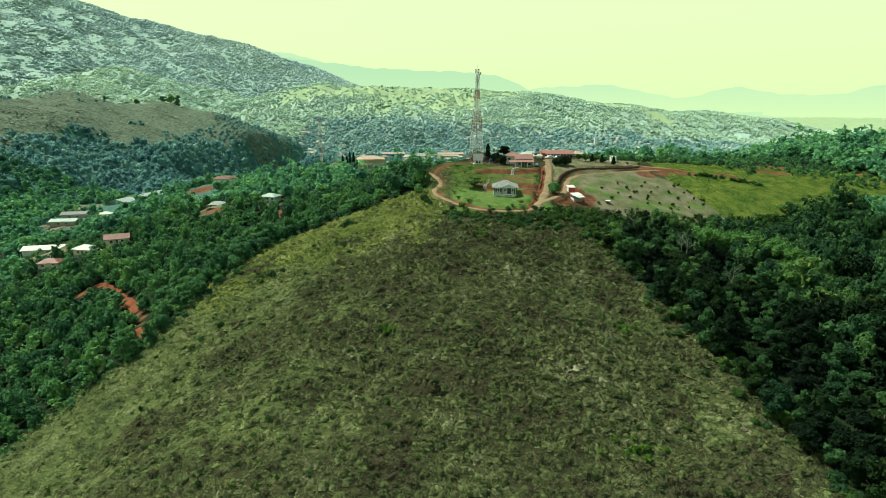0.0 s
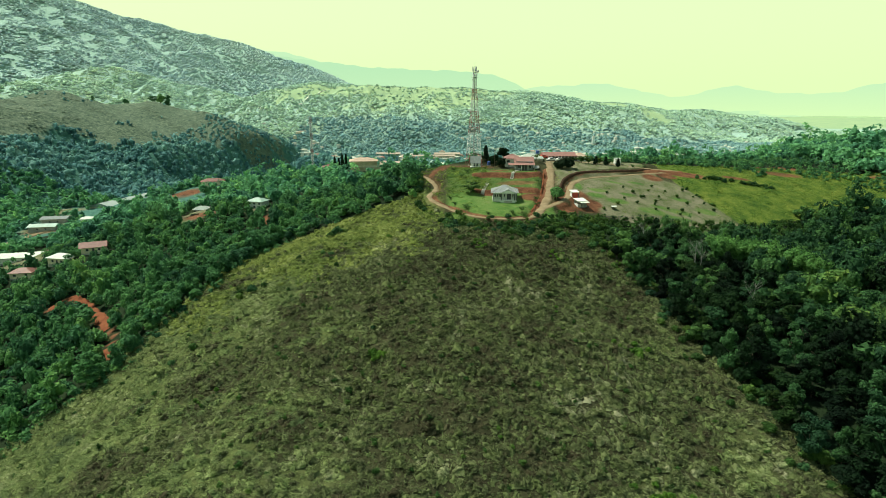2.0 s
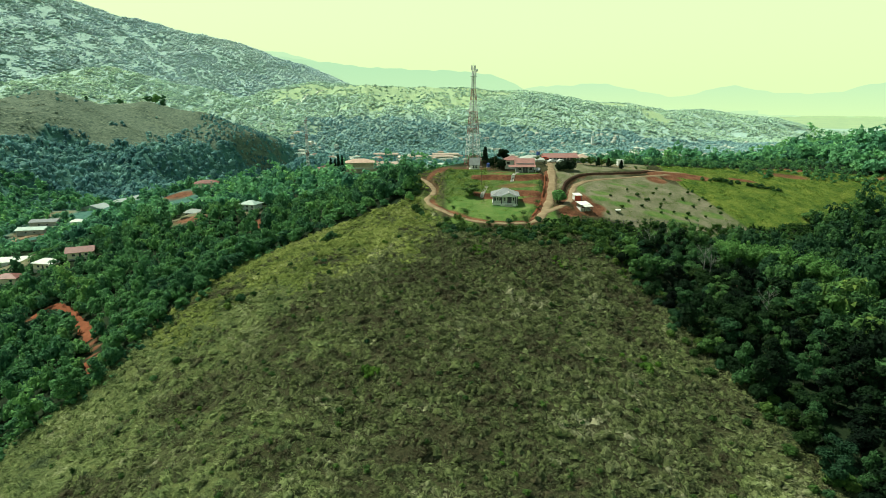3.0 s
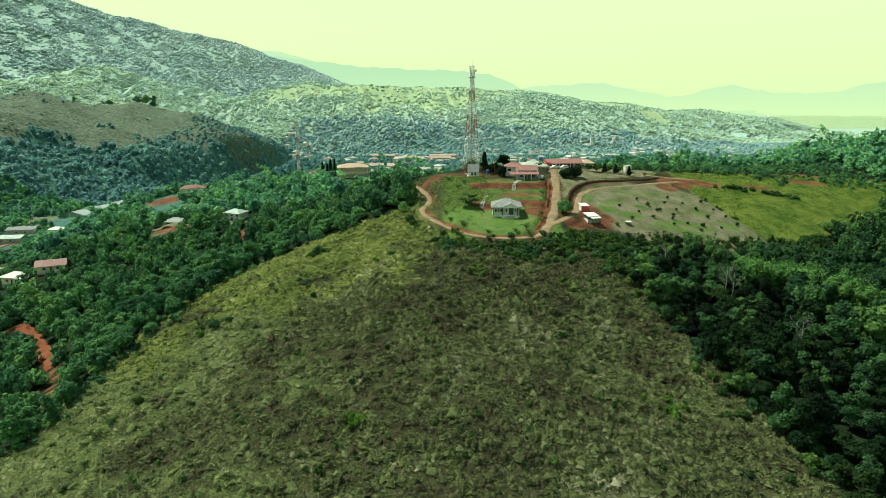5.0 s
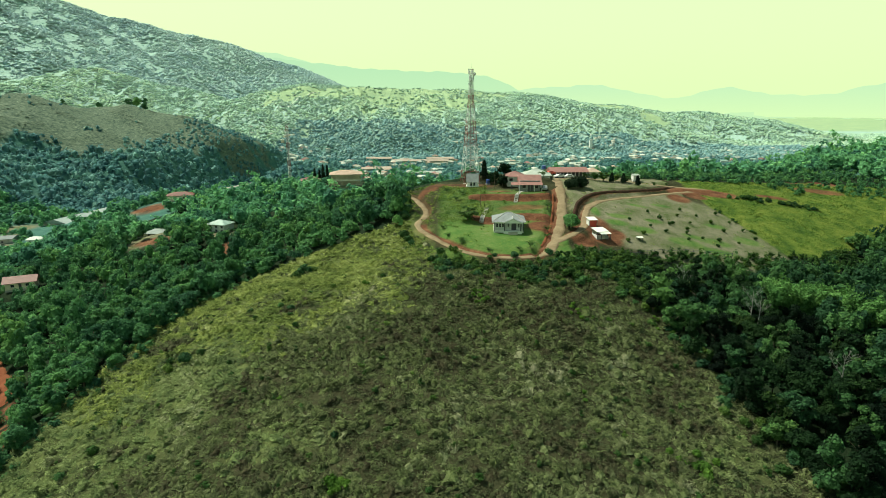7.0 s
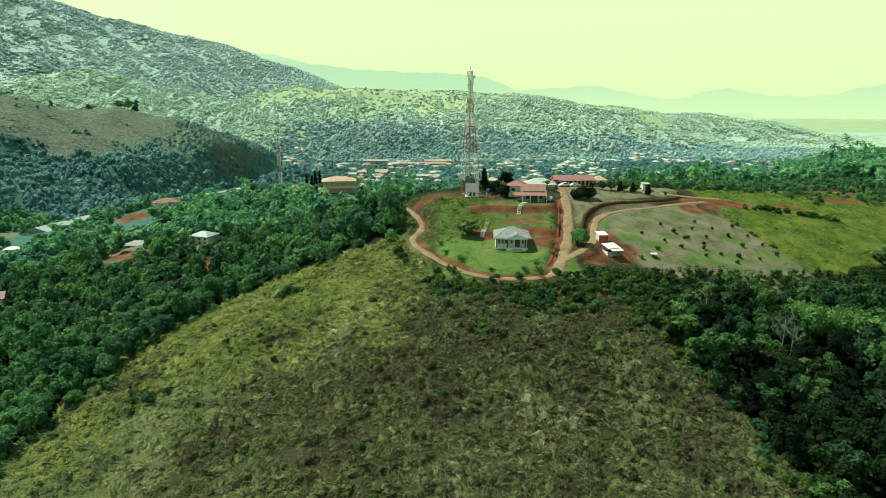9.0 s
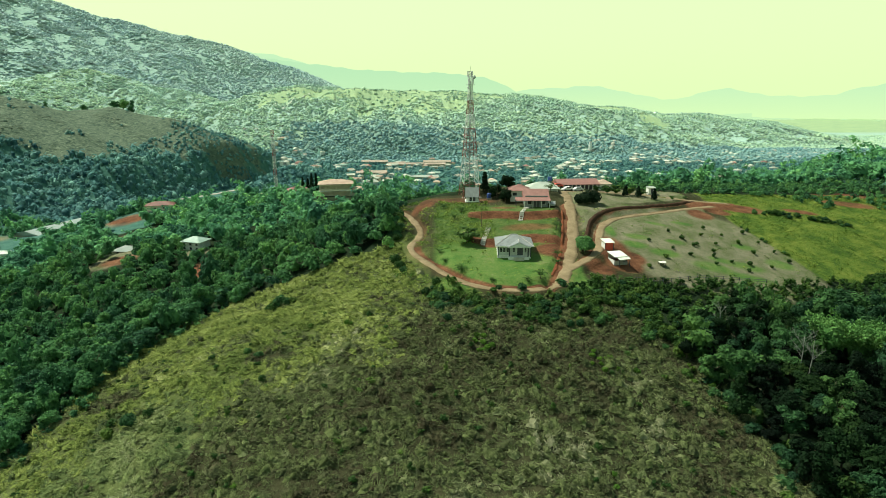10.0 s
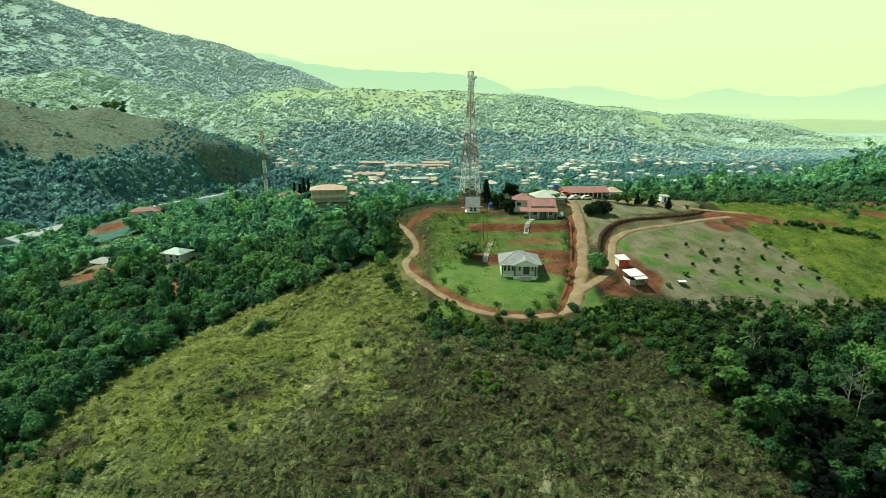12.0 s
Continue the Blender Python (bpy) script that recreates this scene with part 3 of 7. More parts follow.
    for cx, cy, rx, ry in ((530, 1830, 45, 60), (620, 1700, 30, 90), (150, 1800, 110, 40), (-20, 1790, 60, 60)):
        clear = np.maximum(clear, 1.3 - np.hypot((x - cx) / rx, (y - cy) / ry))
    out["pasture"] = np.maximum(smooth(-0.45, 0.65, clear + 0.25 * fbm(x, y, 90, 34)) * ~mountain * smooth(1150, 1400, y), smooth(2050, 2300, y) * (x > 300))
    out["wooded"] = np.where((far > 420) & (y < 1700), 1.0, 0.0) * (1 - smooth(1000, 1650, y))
    out["hazy_upland"] = np.maximum(smooth(1000, 1650, y), 1.0 * mountain * (y > 900))
    return out

# ---- mesh helpers ----
def mesh_of(name, verts, faces, material, tint=None, smooth_faces=False):
    """A mesh from arrays: verts (n, 3), faces (m, 3 or 4)."""
    verts, faces = np.asarray(verts, np.float32), np.asarray(faces, np.int32)
    me = bpy.data.meshes.new(name)
    k = faces.shape[1]
    me.vertices.add(len(verts))
    me.vertices.foreach_set("co", verts.ravel())
    me.loops.add(faces.size)
    me.loops.foreach_set("vertex_index", faces.ravel())
    me.polygons.add(len(faces))
    me.polygons.foreach_set("loop_start", np.arange(0, faces.size, k, dtype=np.int32))
    if smooth_faces:
        me.polygons.foreach_set("use_smooth", np.ones(len(faces), bool))
    if tint is not None:
        me.attributes.new("tint", "FLOAT", "POINT").data.foreach_set("value", np.asarray(tint, np.float32))
    me.materials.append(material)
    me.update(calc_edges=True)
    return me


def scattered(name, templates, places, material, seed=1, spin=6.283, rounded=False):
    """Many plants in one mesh. templates: (verts, faces) with equal face sizes; places: rows of x, y, z, size, height factor."""
    rng = np.random.RandomState(seed)
    vs, fs, ts, base = [], [], [], 0
    places = np.asarray(places, float)
    which = rng.randint(0, len(templates), len(places))
    for i, (tv, tf) in enumerate(templates):
        p = places[which == i]
        if not len(p):
            continue
        a = 3.6 + rng.uniform(-spin / 2, spin / 2, len(p))
        c, s = np.cos(a)[:, None], np.sin(a)[:, None]
        x, y, z = tv[:, 0][None], tv[:, 1][None], tv[:, 2][None]
        v = np.stack([(x * c - y * s) * p[:, 3:4] + p[:, 0:1], (x * s + y * c) * p[:, 3:4] + p[:, 1:2], z * p[:, 3:4] * p[:, 4:5] + p[:, 2:3]], -1)
        n = len(tv)
        f = tf[None] + (np.arange(len(p)) * n)[:, None, None] + base
        vs.append(v.reshape(-1, 3)), fs.append(f.reshape(-1, tf.shape[1]))
        ts.append(np.repeat(rng.uniform(0, 1, len(p)), n))
        base += n * len(p)
    return mesh_of(name, np.concatenate(vs), np.concatenate(fs), material, np.concatenate(ts), rounded)


def part(name, bm, material, parent, label=""):
    """Links a bmesh as one mesh object under a thing or a part."""
    me = bpy.data.meshes.new(name)
    bm.normal_update()
    bm.to_mesh(me)
    bm.free()
    me.materials.append(material)
    ob = new(name, me)
    ob.parent = parent
    if label:
        tagged(ob, label)
    return ob


def under(name, me, parent, label=""):
    ob = new(name, me)
    ob.parent = parent
    if label:
        tagged(ob, label)
    return ob


def thing(name, m, label, category, group="", kind=""):
    ob = new(name)
    ob.matrix_basis = m
    ob.empty_display_size = 0.5
    return tagged(ob, label, category, group, kind)


def block(bm, x0, x1, y0, y1, z0, z1, bevel=0.0):
    vs = [bm.verts.new((x, y, z)) for z in (z0, z1) for x, y in ((x0, y0), (x1, y0), (x1, y1), (x0, y1))]
    fs = [bm.faces.new([vs[i] for i in q]) for q in ((3, 2, 1, 0), (4, 5, 6, 7), (0, 1, 5, 4), (1, 2, 6, 5), (2, 3, 7, 6), (3, 0, 4, 7))]
    if bevel:
        bmesh.ops.bevel(bm, geom=list({e for f in fs for e in f.edges}), offset=bevel, segments=1, affect="EDGES")
    return bm


def box(x0, x1, y0, y1, z0, z1, bevel=0.0):
    return block(bmesh.new(), x0, x1, y0, y1, z0, z1, bevel)


def rod(bm, a, b, r0, r1=None, sides=5):
    """A tapered bar from a to b."""
    a, b = Vector(a), Vector(b)
    r1 = r0 if r1 is None else r1
    q = (b - a).to_track_quat("Z", "Y")
    rings = []
    for p, r in ((a, r0), (b, r1)):
        rings.append([bm.verts.new(p + q @ Vector((r * math.cos(6.2832 * i / sides), r * math.sin(6.2832 * i / sides), 0))) for i in range(sides)])
    for i in range(sides):
        j = (i + 1) % sides
        bm.faces.new((rings[0][i], rings[0][j], rings[1][j], rings[1][i]))
    bm.faces.new(rings[0][::-1]), bm.faces.new(rings[1])
    return bm


def rods(*bars):
    bm = bmesh.new()
    for bar in bars:
        rod(bm, *bar)
    return bm


# ---- ground ----
def steps(*runs):
    """Grid lines: runs of (from, to, first step, last step), steps growing evenly."""
    out = []
    for a, b, s0, s1 in runs:
        n = max(1, int(round(abs(b - a) / ((s0 + s1) / 2))))
        w = np.linspace(s0, s1, n)
        c = np.concatenate([[0], np.cumsum(w)]) / w.sum()
        out.extend((a + (b - a) * c)[:-1])
    out.append(runs[-1][1])
    return np.array(out)


XS = steps((-4800, -900, 160, 40), (-900, -260, 22, 6), (-260, -90, 5, 2.4), (-90, -8, 2.4, 1.4), (-8, 60, 0.9, 0.9), (60, 106, 0.9, 0.9), (106, 130, 1.0, 1.8), (130, 320, 2, 6), (320, 1000, 8, 30), (1000, 4800, 40, 160))
YS = steps((-1500, -100, 150, 12), (-100, 60, 6, 2.5), (60, 200, 2.2, 1.8), (200, 300, 0.85, 0.9), (300, 420, 1.5, 5), (420, 1200, 6, 14), (1200, 2700, 14, 26), (2700, 4850, 40, 150))
gx, gy = np.meshgrid(XS, YS)
gz = shaped(gx, gy)
nx, ny = len(XS), len(YS)
ids = np.arange(nx * ny).reshape(ny, nx)
faces = np.stack([ids[:-1, :-1], ids[:-1, 1:], ids[1:, 1:], ids[1:, :-1]], -1).reshape(-1, 4)
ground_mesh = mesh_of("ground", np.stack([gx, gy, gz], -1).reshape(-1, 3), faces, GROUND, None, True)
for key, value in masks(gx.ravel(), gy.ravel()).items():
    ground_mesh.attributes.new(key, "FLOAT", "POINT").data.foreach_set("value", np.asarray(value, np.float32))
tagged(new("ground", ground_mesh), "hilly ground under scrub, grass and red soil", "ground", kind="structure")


def ribbon(name, line, half, material, label, lift=0.06):
    """A track or road draped on the land, as a strip with its two edges turned down."""
    pts = curve(line)
    vs, fs = [], []
    for i, p in enumerate(pts):
        q = pts[min(i + 1, len(pts) - 1)] - pts[max(i - 1, 0)]
        n = np.array([-q[1], q[0]]) / (math.hypot(q[0], q[1]) + 1e-9)
        wob = half * (0.95 + 0.12 * math.sin(i * 0.37) + 0.09 * math.sin(i * 0.91) + 0.07 * math.sin(i * 2.3))
        for s in (-1.04, -1, -0.45, 0, 0.45, 1, 1.04):
            x, y = p[0] + n[0] * s * wob, p[1] + n[1] * s * wob
            vs.append((x, y, -0.25 if abs(s) > 1.01 else lift + (0.05 if abs(s) == 0 else 0)))
    vs = np.array(vs)
    vs[:, 2] += shaped(vs[:, 0], vs[:, 1])
    k = 7
    for i in range(len(pts) - 1):
        for j in range(k - 1):
            a = i * k + j
            fs.append((a, a + 1, a + k + 1, a + k))
    return tagged(new(name, mesh_of(name, vs, fs, material, None, True)), label, "track", kind="structure")


ribbon("dirt_track", TRACK_LEFT, 1.1, TRACK, "pale trodden earth track round the lawn", 0.10)
ribbon("dirt_track", TRACK_MAIN, 1.6, TRACK, "rutted earth track up the hill to the houses", 0.12)
ribbon("dirt_track", TRACK_SHED, 1.3, TRACK, "earth track along a cut bank above the plantation", 0.14)

ribbon("landslip", RED_SCAR[:5], 2.0, RED_SOIL, "raw red soil of a narrow landslip in the woods", 0.15)
ribbon("landslip", [(-95.5, 171, 0), (-92, 166.5, 0), (-88.5, 161.5, 0)], 2.3, RED_SOIL, "small raw patch of red soil in the woods", 0.15)

# ---- plants ----
def unit(rng, low=-1.0):
    while True:
        v = rng.normal(size=3)
        v /= np.linalg.norm(v)
        if v[2] >= low:
            return v


def cards(rng, spots, normals, size, droop=0.25):
    """Leaf sprays: pointed leaflets that lie across the given normals."""
    vs, fs = [], []
    for p, n in zip(spots, normals):
        n = n + rng.normal(size=3) * 0.33
        n /= np.linalg.norm(n)
        a = np.cross(n, rng.normal(size=3))
        a /= np.linalg.norm(a)
        b = np.cross(n, a)
        s = size * rng.uniform(0.65, 1.5)
        i = len(vs)
        vs += [p - a * s * 0.45 + b * s * 0.42, p - a * s * 0.3 - b * s * 0.46, p + a * s * 0.75 - n * s * droop]
        fs.append((i, i + 1, i + 2))
    return np.array(vs), np.array(fs)


def lobed(rng, lobes, count, size, low=-0.35):
    """Leaf sprays over a crown made of overlapping round boughs (x, y, z, radius, flatness)."""
    w = np.array([l[3] ** 2 for l in lobes])
    w = w / w.sum()
    spots, normals = [], []
    for _ in range(count * 4):
        l = lobes[rng.choice(len(lobes), p=w)]
        d = unit(rng, low)
        r = l[3] * rng.uniform(0.8, 1.08)
        p = np.array(l[:3]) + d * r * np.array([1, 1, l[4]])
        if any(np.linalg.norm((p - np.array(m[:3])) / np.array([1, 1, m[4]])) < m[3] * 0.78 for m in lobes if m is not l):
            continue
        spots.append(p), normals.append(d * np.array([1, 1, 1 / l[4]]) + np.array([0, 0, 0.5]))
        if len(spots) == count:
            break
    return cards(rng, spots, [n / np.linalg.norm(n) for n in normals], size)


def core(lobes, shrink=0.8, sides=6):
    """The dark inside of a crown: one rough closed bough for each lobe."""
    vs, fs = [], []
    for x, y, z, r, f in lobes:
        b = len(vs)
        for k, (h, q) in enumerate(((-0.75, 0.5), (0.0, 1.0), (0.75, 0.6))):
            for i in range(sides):
                a = 6.2832 * (i + 0.5 * k) / sides
                vs.append((x + r * shrink * q * math.cos(a), y + r * shrink * q * math.sin(a), z + r * shrink * f * h))
        for k in range(2):
            for i in range(sides):
                j = (i + 1) % sides
                q = (b + k * sides + i, b + k * sides + j, b + (k + 1) * sides + j, b + (k + 1) * sides + i)
                fs += [(q[0], q[1], q[2]), (q[0], q[2], q[3])]
        fs += [(b + 2 * sides, b + 2 * sides + i, b + 2 * sides + i + 1) for i in range(1, sides - 1)]
    return np.array(vs), np.array(fs)


def joined(*pieces):
    vs, fs, base = [], [], 0
    for v, f in pieces:
        vs.append(v), fs.append(f + base)
        base += len(v)
    return np.concatenate(vs), np.concatenate(fs)


def crown_lobes(rng, kind):
    """Boughs of a crown of about 1 m radius, whose trunk stands at the origin."""
    out = []
    if kind == "round":
        out.append((0, 0, 0.95, 0.66, 0.95))
        for _ in range(rng.randint(6, 9)):
            a, r = rng.uniform(0, 6.283), rng.uniform(0.4, 0.7)
            out.append((r * math.cos(a), r * math.sin(a), rng.uniform(0.45, 1.45), rng.uniform(0.28, 0.46), 0.85))
    elif kind == "tall":
        for k in range(rng.randint(7, 10)):
            a, r = rng.uniform(0, 6.283), rng.uniform(0.1, 0.5)
            out.append((r * math.cos(a), r * math.sin(a), 0.4 + 0.22 * k, rng.uniform(0.32, 0.48) * (1.15 - 0.05 * k), 0.75))
    else:   # layered, with flat tiers
        out.append((0, 0, 0.7, 0.6, 0.9))
        for k in range(rng.randint(7, 10)):
            a, r = rng.uniform(0, 6.283), rng.uniform(0.3, 0.8)
            out.append((r * math.cos(a), r * math.sin(a), rng.uniform(0.8, 1.6), rng.uniform(0.3, 0.5), 0.42))
    return out


def tree_template(seed, kind, count, size):
    rng = np.random.RandomState(seed)
    lobes = crown_lobes(rng, kind)
    return joined(core(lobes, 0.8), lobed(rng, lobes, count, size))


KINDS = ("round", "tall", "round", "layered", "round", "tall", "round", "round")


def lighter(seed, kind, count, size, boughs):
    rng = np.random.RandomState(seed)
    lobes = crown_lobes(rng, kind)
    return joined(core(sorted(lobes, key=lambda l: -l[3])[:boughs], 0.84, 5), lobed(rng, lobes, count, size))


FINE_TREES = [lighter(160 + i, k, 210, 0.17, 5) for i, k in enumerate(KINDS)]
MID_TREES = [lighter(100 + i, k, 140, 0.235, 3) for i, k in enumerate(KINDS)]
BACK_TREES = [lighter(130 + i, k, 64, 0.30, 4) for i, k in enumerate(KINDS)]


def far_template(seed, sprays, size, rings=((0.0, 0.7), (0.85, 0.62)), peak=1.25):
    """A distant crown: one lumpy dome with ragged sprays on it."""
    rng = np.random.RandomState(seed)
    vs, fs, n = [], [], 4
    for k, (h, q) in enumerate(rings):
        for i in range(n):
            a = 6.2832 * (i + 0.5 * k) / n
            w = q * rng.uniform(0.7, 1.2)
            vs.append((w * math.cos(a), w * math.sin(a), h * rng.uniform(0.75, 1.15)))
    vs.append((rng.uniform(-0.2, 0.2), rng.uniform(-0.2, 0.2), peak))
    for i in range(n):
        j = (i + 1) % n
        fs += [(i, j, n + j), (i, n + j, n + i), (n + i, n + j, 2 * n)]
    return joined((np.array(vs), np.array(fs)), lobed(rng, [(0, 0, 0.7, 0.92, 0.85), (0.35, 0.2, 0.95, 0.55, 0.8), (-0.3, 0.3, 0.8, 0.55, 0.8)], sprays, size, -0.1))


FAR_TREES = [far_template(200 + i, 11, 0.33) for i in range(9)]
TINY_TREES = [far_template(240 + i, 2, 0.3, ((-0.1, 0.9), (0.6, 0.66)), 1.0) for i in range(9)]


def trunk_mesh(seed, height_):
    """A tapered trunk with a few limbs."""
    rng = np.random.RandomState(seed)
    bm = bmesh.new()
    p, r = Vector((0, 0, -0.25)), 0.07
    for k in range(3):
        q = Vector((rng.uniform(-0.06, 0.06), rng.uniform(-0.06, 0.06), (k + 1) * height_ / 3))
        rod(bm, p, q, r, r * 0.75, 6)
        p, r = q, r * 0.75
    for _ in range(4):
        a, z = rng.uniform(0, 6.283), rng.uniform(0.45, 0.95) * height_
        rod(bm, (0, 0, z), (0.5 * math.cos(a), 0.5 * math.sin(a), z + rng.uniform(0.3, 0.55)), 0.03, 0.012, 4)
    me = bpy.data.meshes.new("trunk")
    bm.to_mesh(me)
    bm.free()
    me.materials.append(BARK)
    return me


NEAR_TREES = []
for i, k in enumerate(("round", "tall", "layered", "round", "layered", "tall")):
    v, f = tree_template(300 + i, k, 640, 0.13)
    NEAR_TREES.append((trunk_mesh(300 + i, 1.1), k, [mesh_of("crown", v, f, leaves, np.full(len(v), 0.0)) for leaves in (BRIGHT_FOREST, FOREST, MIDTONE_FOREST)]))


def place_tree(which, x, y, r, stretch=1.0, label="", group="trees of the woods"):
    trunk, kind, crowns = NEAR_TREES[which]
    words = {"round": "dark green broadleaf tree with a full rounded crown", "tall": "tall green forest tree with a narrow crown",
             "layered": "spreading forest tree with flat leafy tiers"}
    ob = thing("tree", pose(x, y, ground_at(x, y), 0, 0, (x * 37 + y * 91) % 360), label or words[kind], "tree", group)
    ob.scale = (r, r, r * stretch)
    under("trunk", trunk, ob)
    # crown colour goes by side of the hill, its light and shade included
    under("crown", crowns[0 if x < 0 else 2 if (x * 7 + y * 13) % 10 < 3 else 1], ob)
    return ob


def jitter_grid(rng, x0, x1, y0, y1, gap):
    xs, ys = np.meshgrid(np.arange(x0, x1, gap), np.arange(y0, y1, gap))
    xs = xs + rng.uniform(-0.45, 0.45, xs.shape) * gap
    ys = ys + rng.uniform(-0.45, 0.45, ys.shape) * gap
    return xs.ravel(), ys.ravel()


# roofs and yards that stay free of trees: x, y, radius
CLEARINGS = [(-244, 362, 13), (-250, 380, 12), (-216, 303, 13), (-186, 264, 7.5), (-171, 269, 7.5), (-153, 264, 7.5), (-222, 372, 7), (-122, 309, 6),
             (-90, 300, 5.5), (-121, 291, 8), (-80, 279, 4.5), (-232, 410, 16), (-234, 430, 16), (-236, 450, 16), (-237, 470, 16), (-238, 490, 14), (-222, 440, 11), (-223, 458, 11), (-225, 476, 11), (-262, 424, 12), (-150, 372, 15),
             (-47, 376, 15), (-44, 358, 12), (-41, 345, 9), (-66, 398, 6), (-70, 392, 8), (-97, 425, 9), (-160, 424, 10), (-172, 408, 13)]


def woods(x, y):
    """Where trees stand, near and at middle distance."""
    m = ~open_hill(x, y) & ~hilltop(x, y)
    for cx, cy, r in CLEARINGS:
        m &= np.hypot(x - cx, y - cy) > r
        away = math.hypot(cx, cy)
        for step in (3.0, 11.0, 19.0) if away > 330 and cx < -100 else (3.0,):
            k = 1 - step / away
            m &= np.hypot(x - cx * k, y - cy * k) > r * (1 if step < 4 else 0.8)
    m &= (nearest(x, y, RED_SCAR)[0] > 1.4) & (nearest(x - 0.6, y + 1.6, RED_SCAR)[0] > 1.7) & (nearest(x - 2.0, y + 3.6, RED_SCAR[:5])[0] > 1.6)
    m &= ~((x > -10) & (x < 62) & (y > 190) & (y < 246)) & ~((x >= 62) & (x < 75) & (y > 205) & (y < 225))
    m &= ~((x > 62) & (x < 150) & (y > foot_line(x) - 12) & (y < foot_line(x) + 4))
    m &= ~behind_ridge(x, y) & ~((x > -8) & (x < 30) & (y > 255) & (y < 300))
    return m


def brown_part(x, y):
    """The open, dry part of the brown hill; the woods climb its gullies."""
    return dry_part(x, y) & (nearest(x, y, VALLEY_ROAD)[0] > 14)


rng = np.random.RandomState(11)
tx, ty = jitter_grid(rng, -200, 200, 76, 300, 4.3)
keep = woods(tx, ty) & (np.abs(tx) < 70 + ty * 0.8)
tx, ty = tx[keep], ty[keep]
near_zone = ((tx > 52) & (tx < 96) & (ty > 45) & (ty < 205)) | ((tx < -60) & (tx > -92) & (ty > 150) & (ty < 250))
order = np.flatnonzero(near_zone)
order = order[rng.permutation(len(order))[:300]]
is_near = np.zeros(len(tx), bool)
is_near[order] = True
for x, y in zip(tx[is_near], ty[is_near]):
    r = rng.uniform(1.9, 3.6)
    place_tree(rng.randint(len(NEAR_TREES)), float(x), float(y), r, rng.uniform(0.9, 1.5))
tx, ty = tx[~is_near], ty[~is_near]
r = (rng.uniform(1.6, 3.0, len(tx)) + 1.9 * rng.uniform(size=len(tx)) ** 5) * np.where(tx > 40, 1.2, 1.0)
places = np.stack([tx, ty, shaped(tx, ty) - 0.15 * r, r, rng.uniform(0.8, 1.7, len(tx))], 1)
# leaf colours carry the light: bright left, cloud-shaded right, midtone higher up
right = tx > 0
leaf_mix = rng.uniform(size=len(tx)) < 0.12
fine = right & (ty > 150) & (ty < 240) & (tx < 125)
tagged(new("woodland", scattered("woodland", FINE_TREES, places[fine], MIDTONE_FOREST, 29)), "leafy green woodland at the foot of the hilltop", "woodland", kind="stuff")
tagged(new("woodland", scattered("woodland", MID_TREES, places[right & (ty < 188) & ~fine & ~leaf_mix], FOREST, 12)), "dense tropical woodland in the valley, cloud shade partly in its dark leaves", "woodland", kind="stuff")
tagged(new("woodland", scattered("woodland", MID_TREES, places[right & ((ty >= 188) | leaf_mix) & ~fine], MIDTONE_FOREST, 27)), "green woodland below the plantation and meadow, leaves toned for less shade", "woodland", kind="stuff")
tagged(new("woodland", scattered("woodland", MID_TREES, places[~right], BRIGHT_FOREST, 21)), "bright green woodland below the grassy flank, its light partly in leaf colour", "woodland", kind="stuff")
tx, ty = jitter_grid(rng, -360, 340, 60, 470, 5.6)
keep = woods(tx, ty) & (np.abs(tx) < 40 + ty * 0.82) & ((np.abs(tx) > 200) | (ty > 300))
tx, ty = tx[keep], ty[keep]
r = (rng.uniform(2.2, 3.8, len(tx)) + 2.6 * rng.uniform(size=len(tx)) ** 5) * np.where((tx > 100) & (ty > 300), 1.25, 1.0)
places = np.stack([tx, ty, shaped(tx, ty) - 0.2 * r, r, rng.uniform(0.8, 1.25, len(tx))], 1)
tagged(new("woodland", scattered("woodland", BACK_TREES, places, KNOLL_FOREST, 17)), "dense green woodland on the farther slopes", "woodland", kind="stuff")

# the woods below the brown hill and in the valley beyond
tx, ty = jitter_grid(rng, -900, -130, 470, 900, 5.4)
tx4, ty4 = jitter_grid(rng, -130, 700, 470, 1120, 6.6)
tx5, ty5 = jitter_grid(rng, -900, -130, 900, 1120, 6.6)
tx2, ty2 = jitter_grid(rng, -900, -330, 250, 470, 5.4)
tx3, ty3 = jitter_grid(rng, 330, 700, 120, 470, 7.0)
tx, ty = np.concatenate([tx, tx2, tx3, tx4, tx5]), np.concatenate([ty, ty2, ty3, ty4, ty5])
keep = np.abs(tx) < 40 + ty * 0.82
tx, ty = tx[keep], ty[keep]
dry = brown_part(tx, ty)
keep = rng.uniform(size=len(tx)) > np.where(dry & (fbm(tx, ty, 85, 45) + 0.004 * (640 - ty) < 0.62), np.where(tx > -290, 0.3, 0.993), 0.06)
keep &= ~((ty > 780) & (tx > -260) & (rng.uniform(size=len(tx)) < 0.12 + 0.35 * (fbm(tx, ty, 120, 41) > 0.15)))
for cx, cy, cr in CLEARINGS:
    keep &= np.hypot(tx - cx, ty - cy) > cr
for shift in (0, 12, 24, 36, 48):
    keep &= nearest(tx - 0.29 * shift, ty + shift, VALLEY_ROAD)[0] > np.where(ty > 600, 9, 6 - shift / 12)
tx, ty = tx[keep], ty[keep]
r = rng.uniform(3.0, 5.6, len(tx)) * np.where((ty > 780) & (tx > -260), 0.85, 1.0) * np.where(brown_part(tx, ty), 0.6, 1.0)
places = np.stack([tx, ty, shaped(tx, ty) - 0.4 * r, r, rng.uniform(0.75, 1.25, len(tx))], 1)
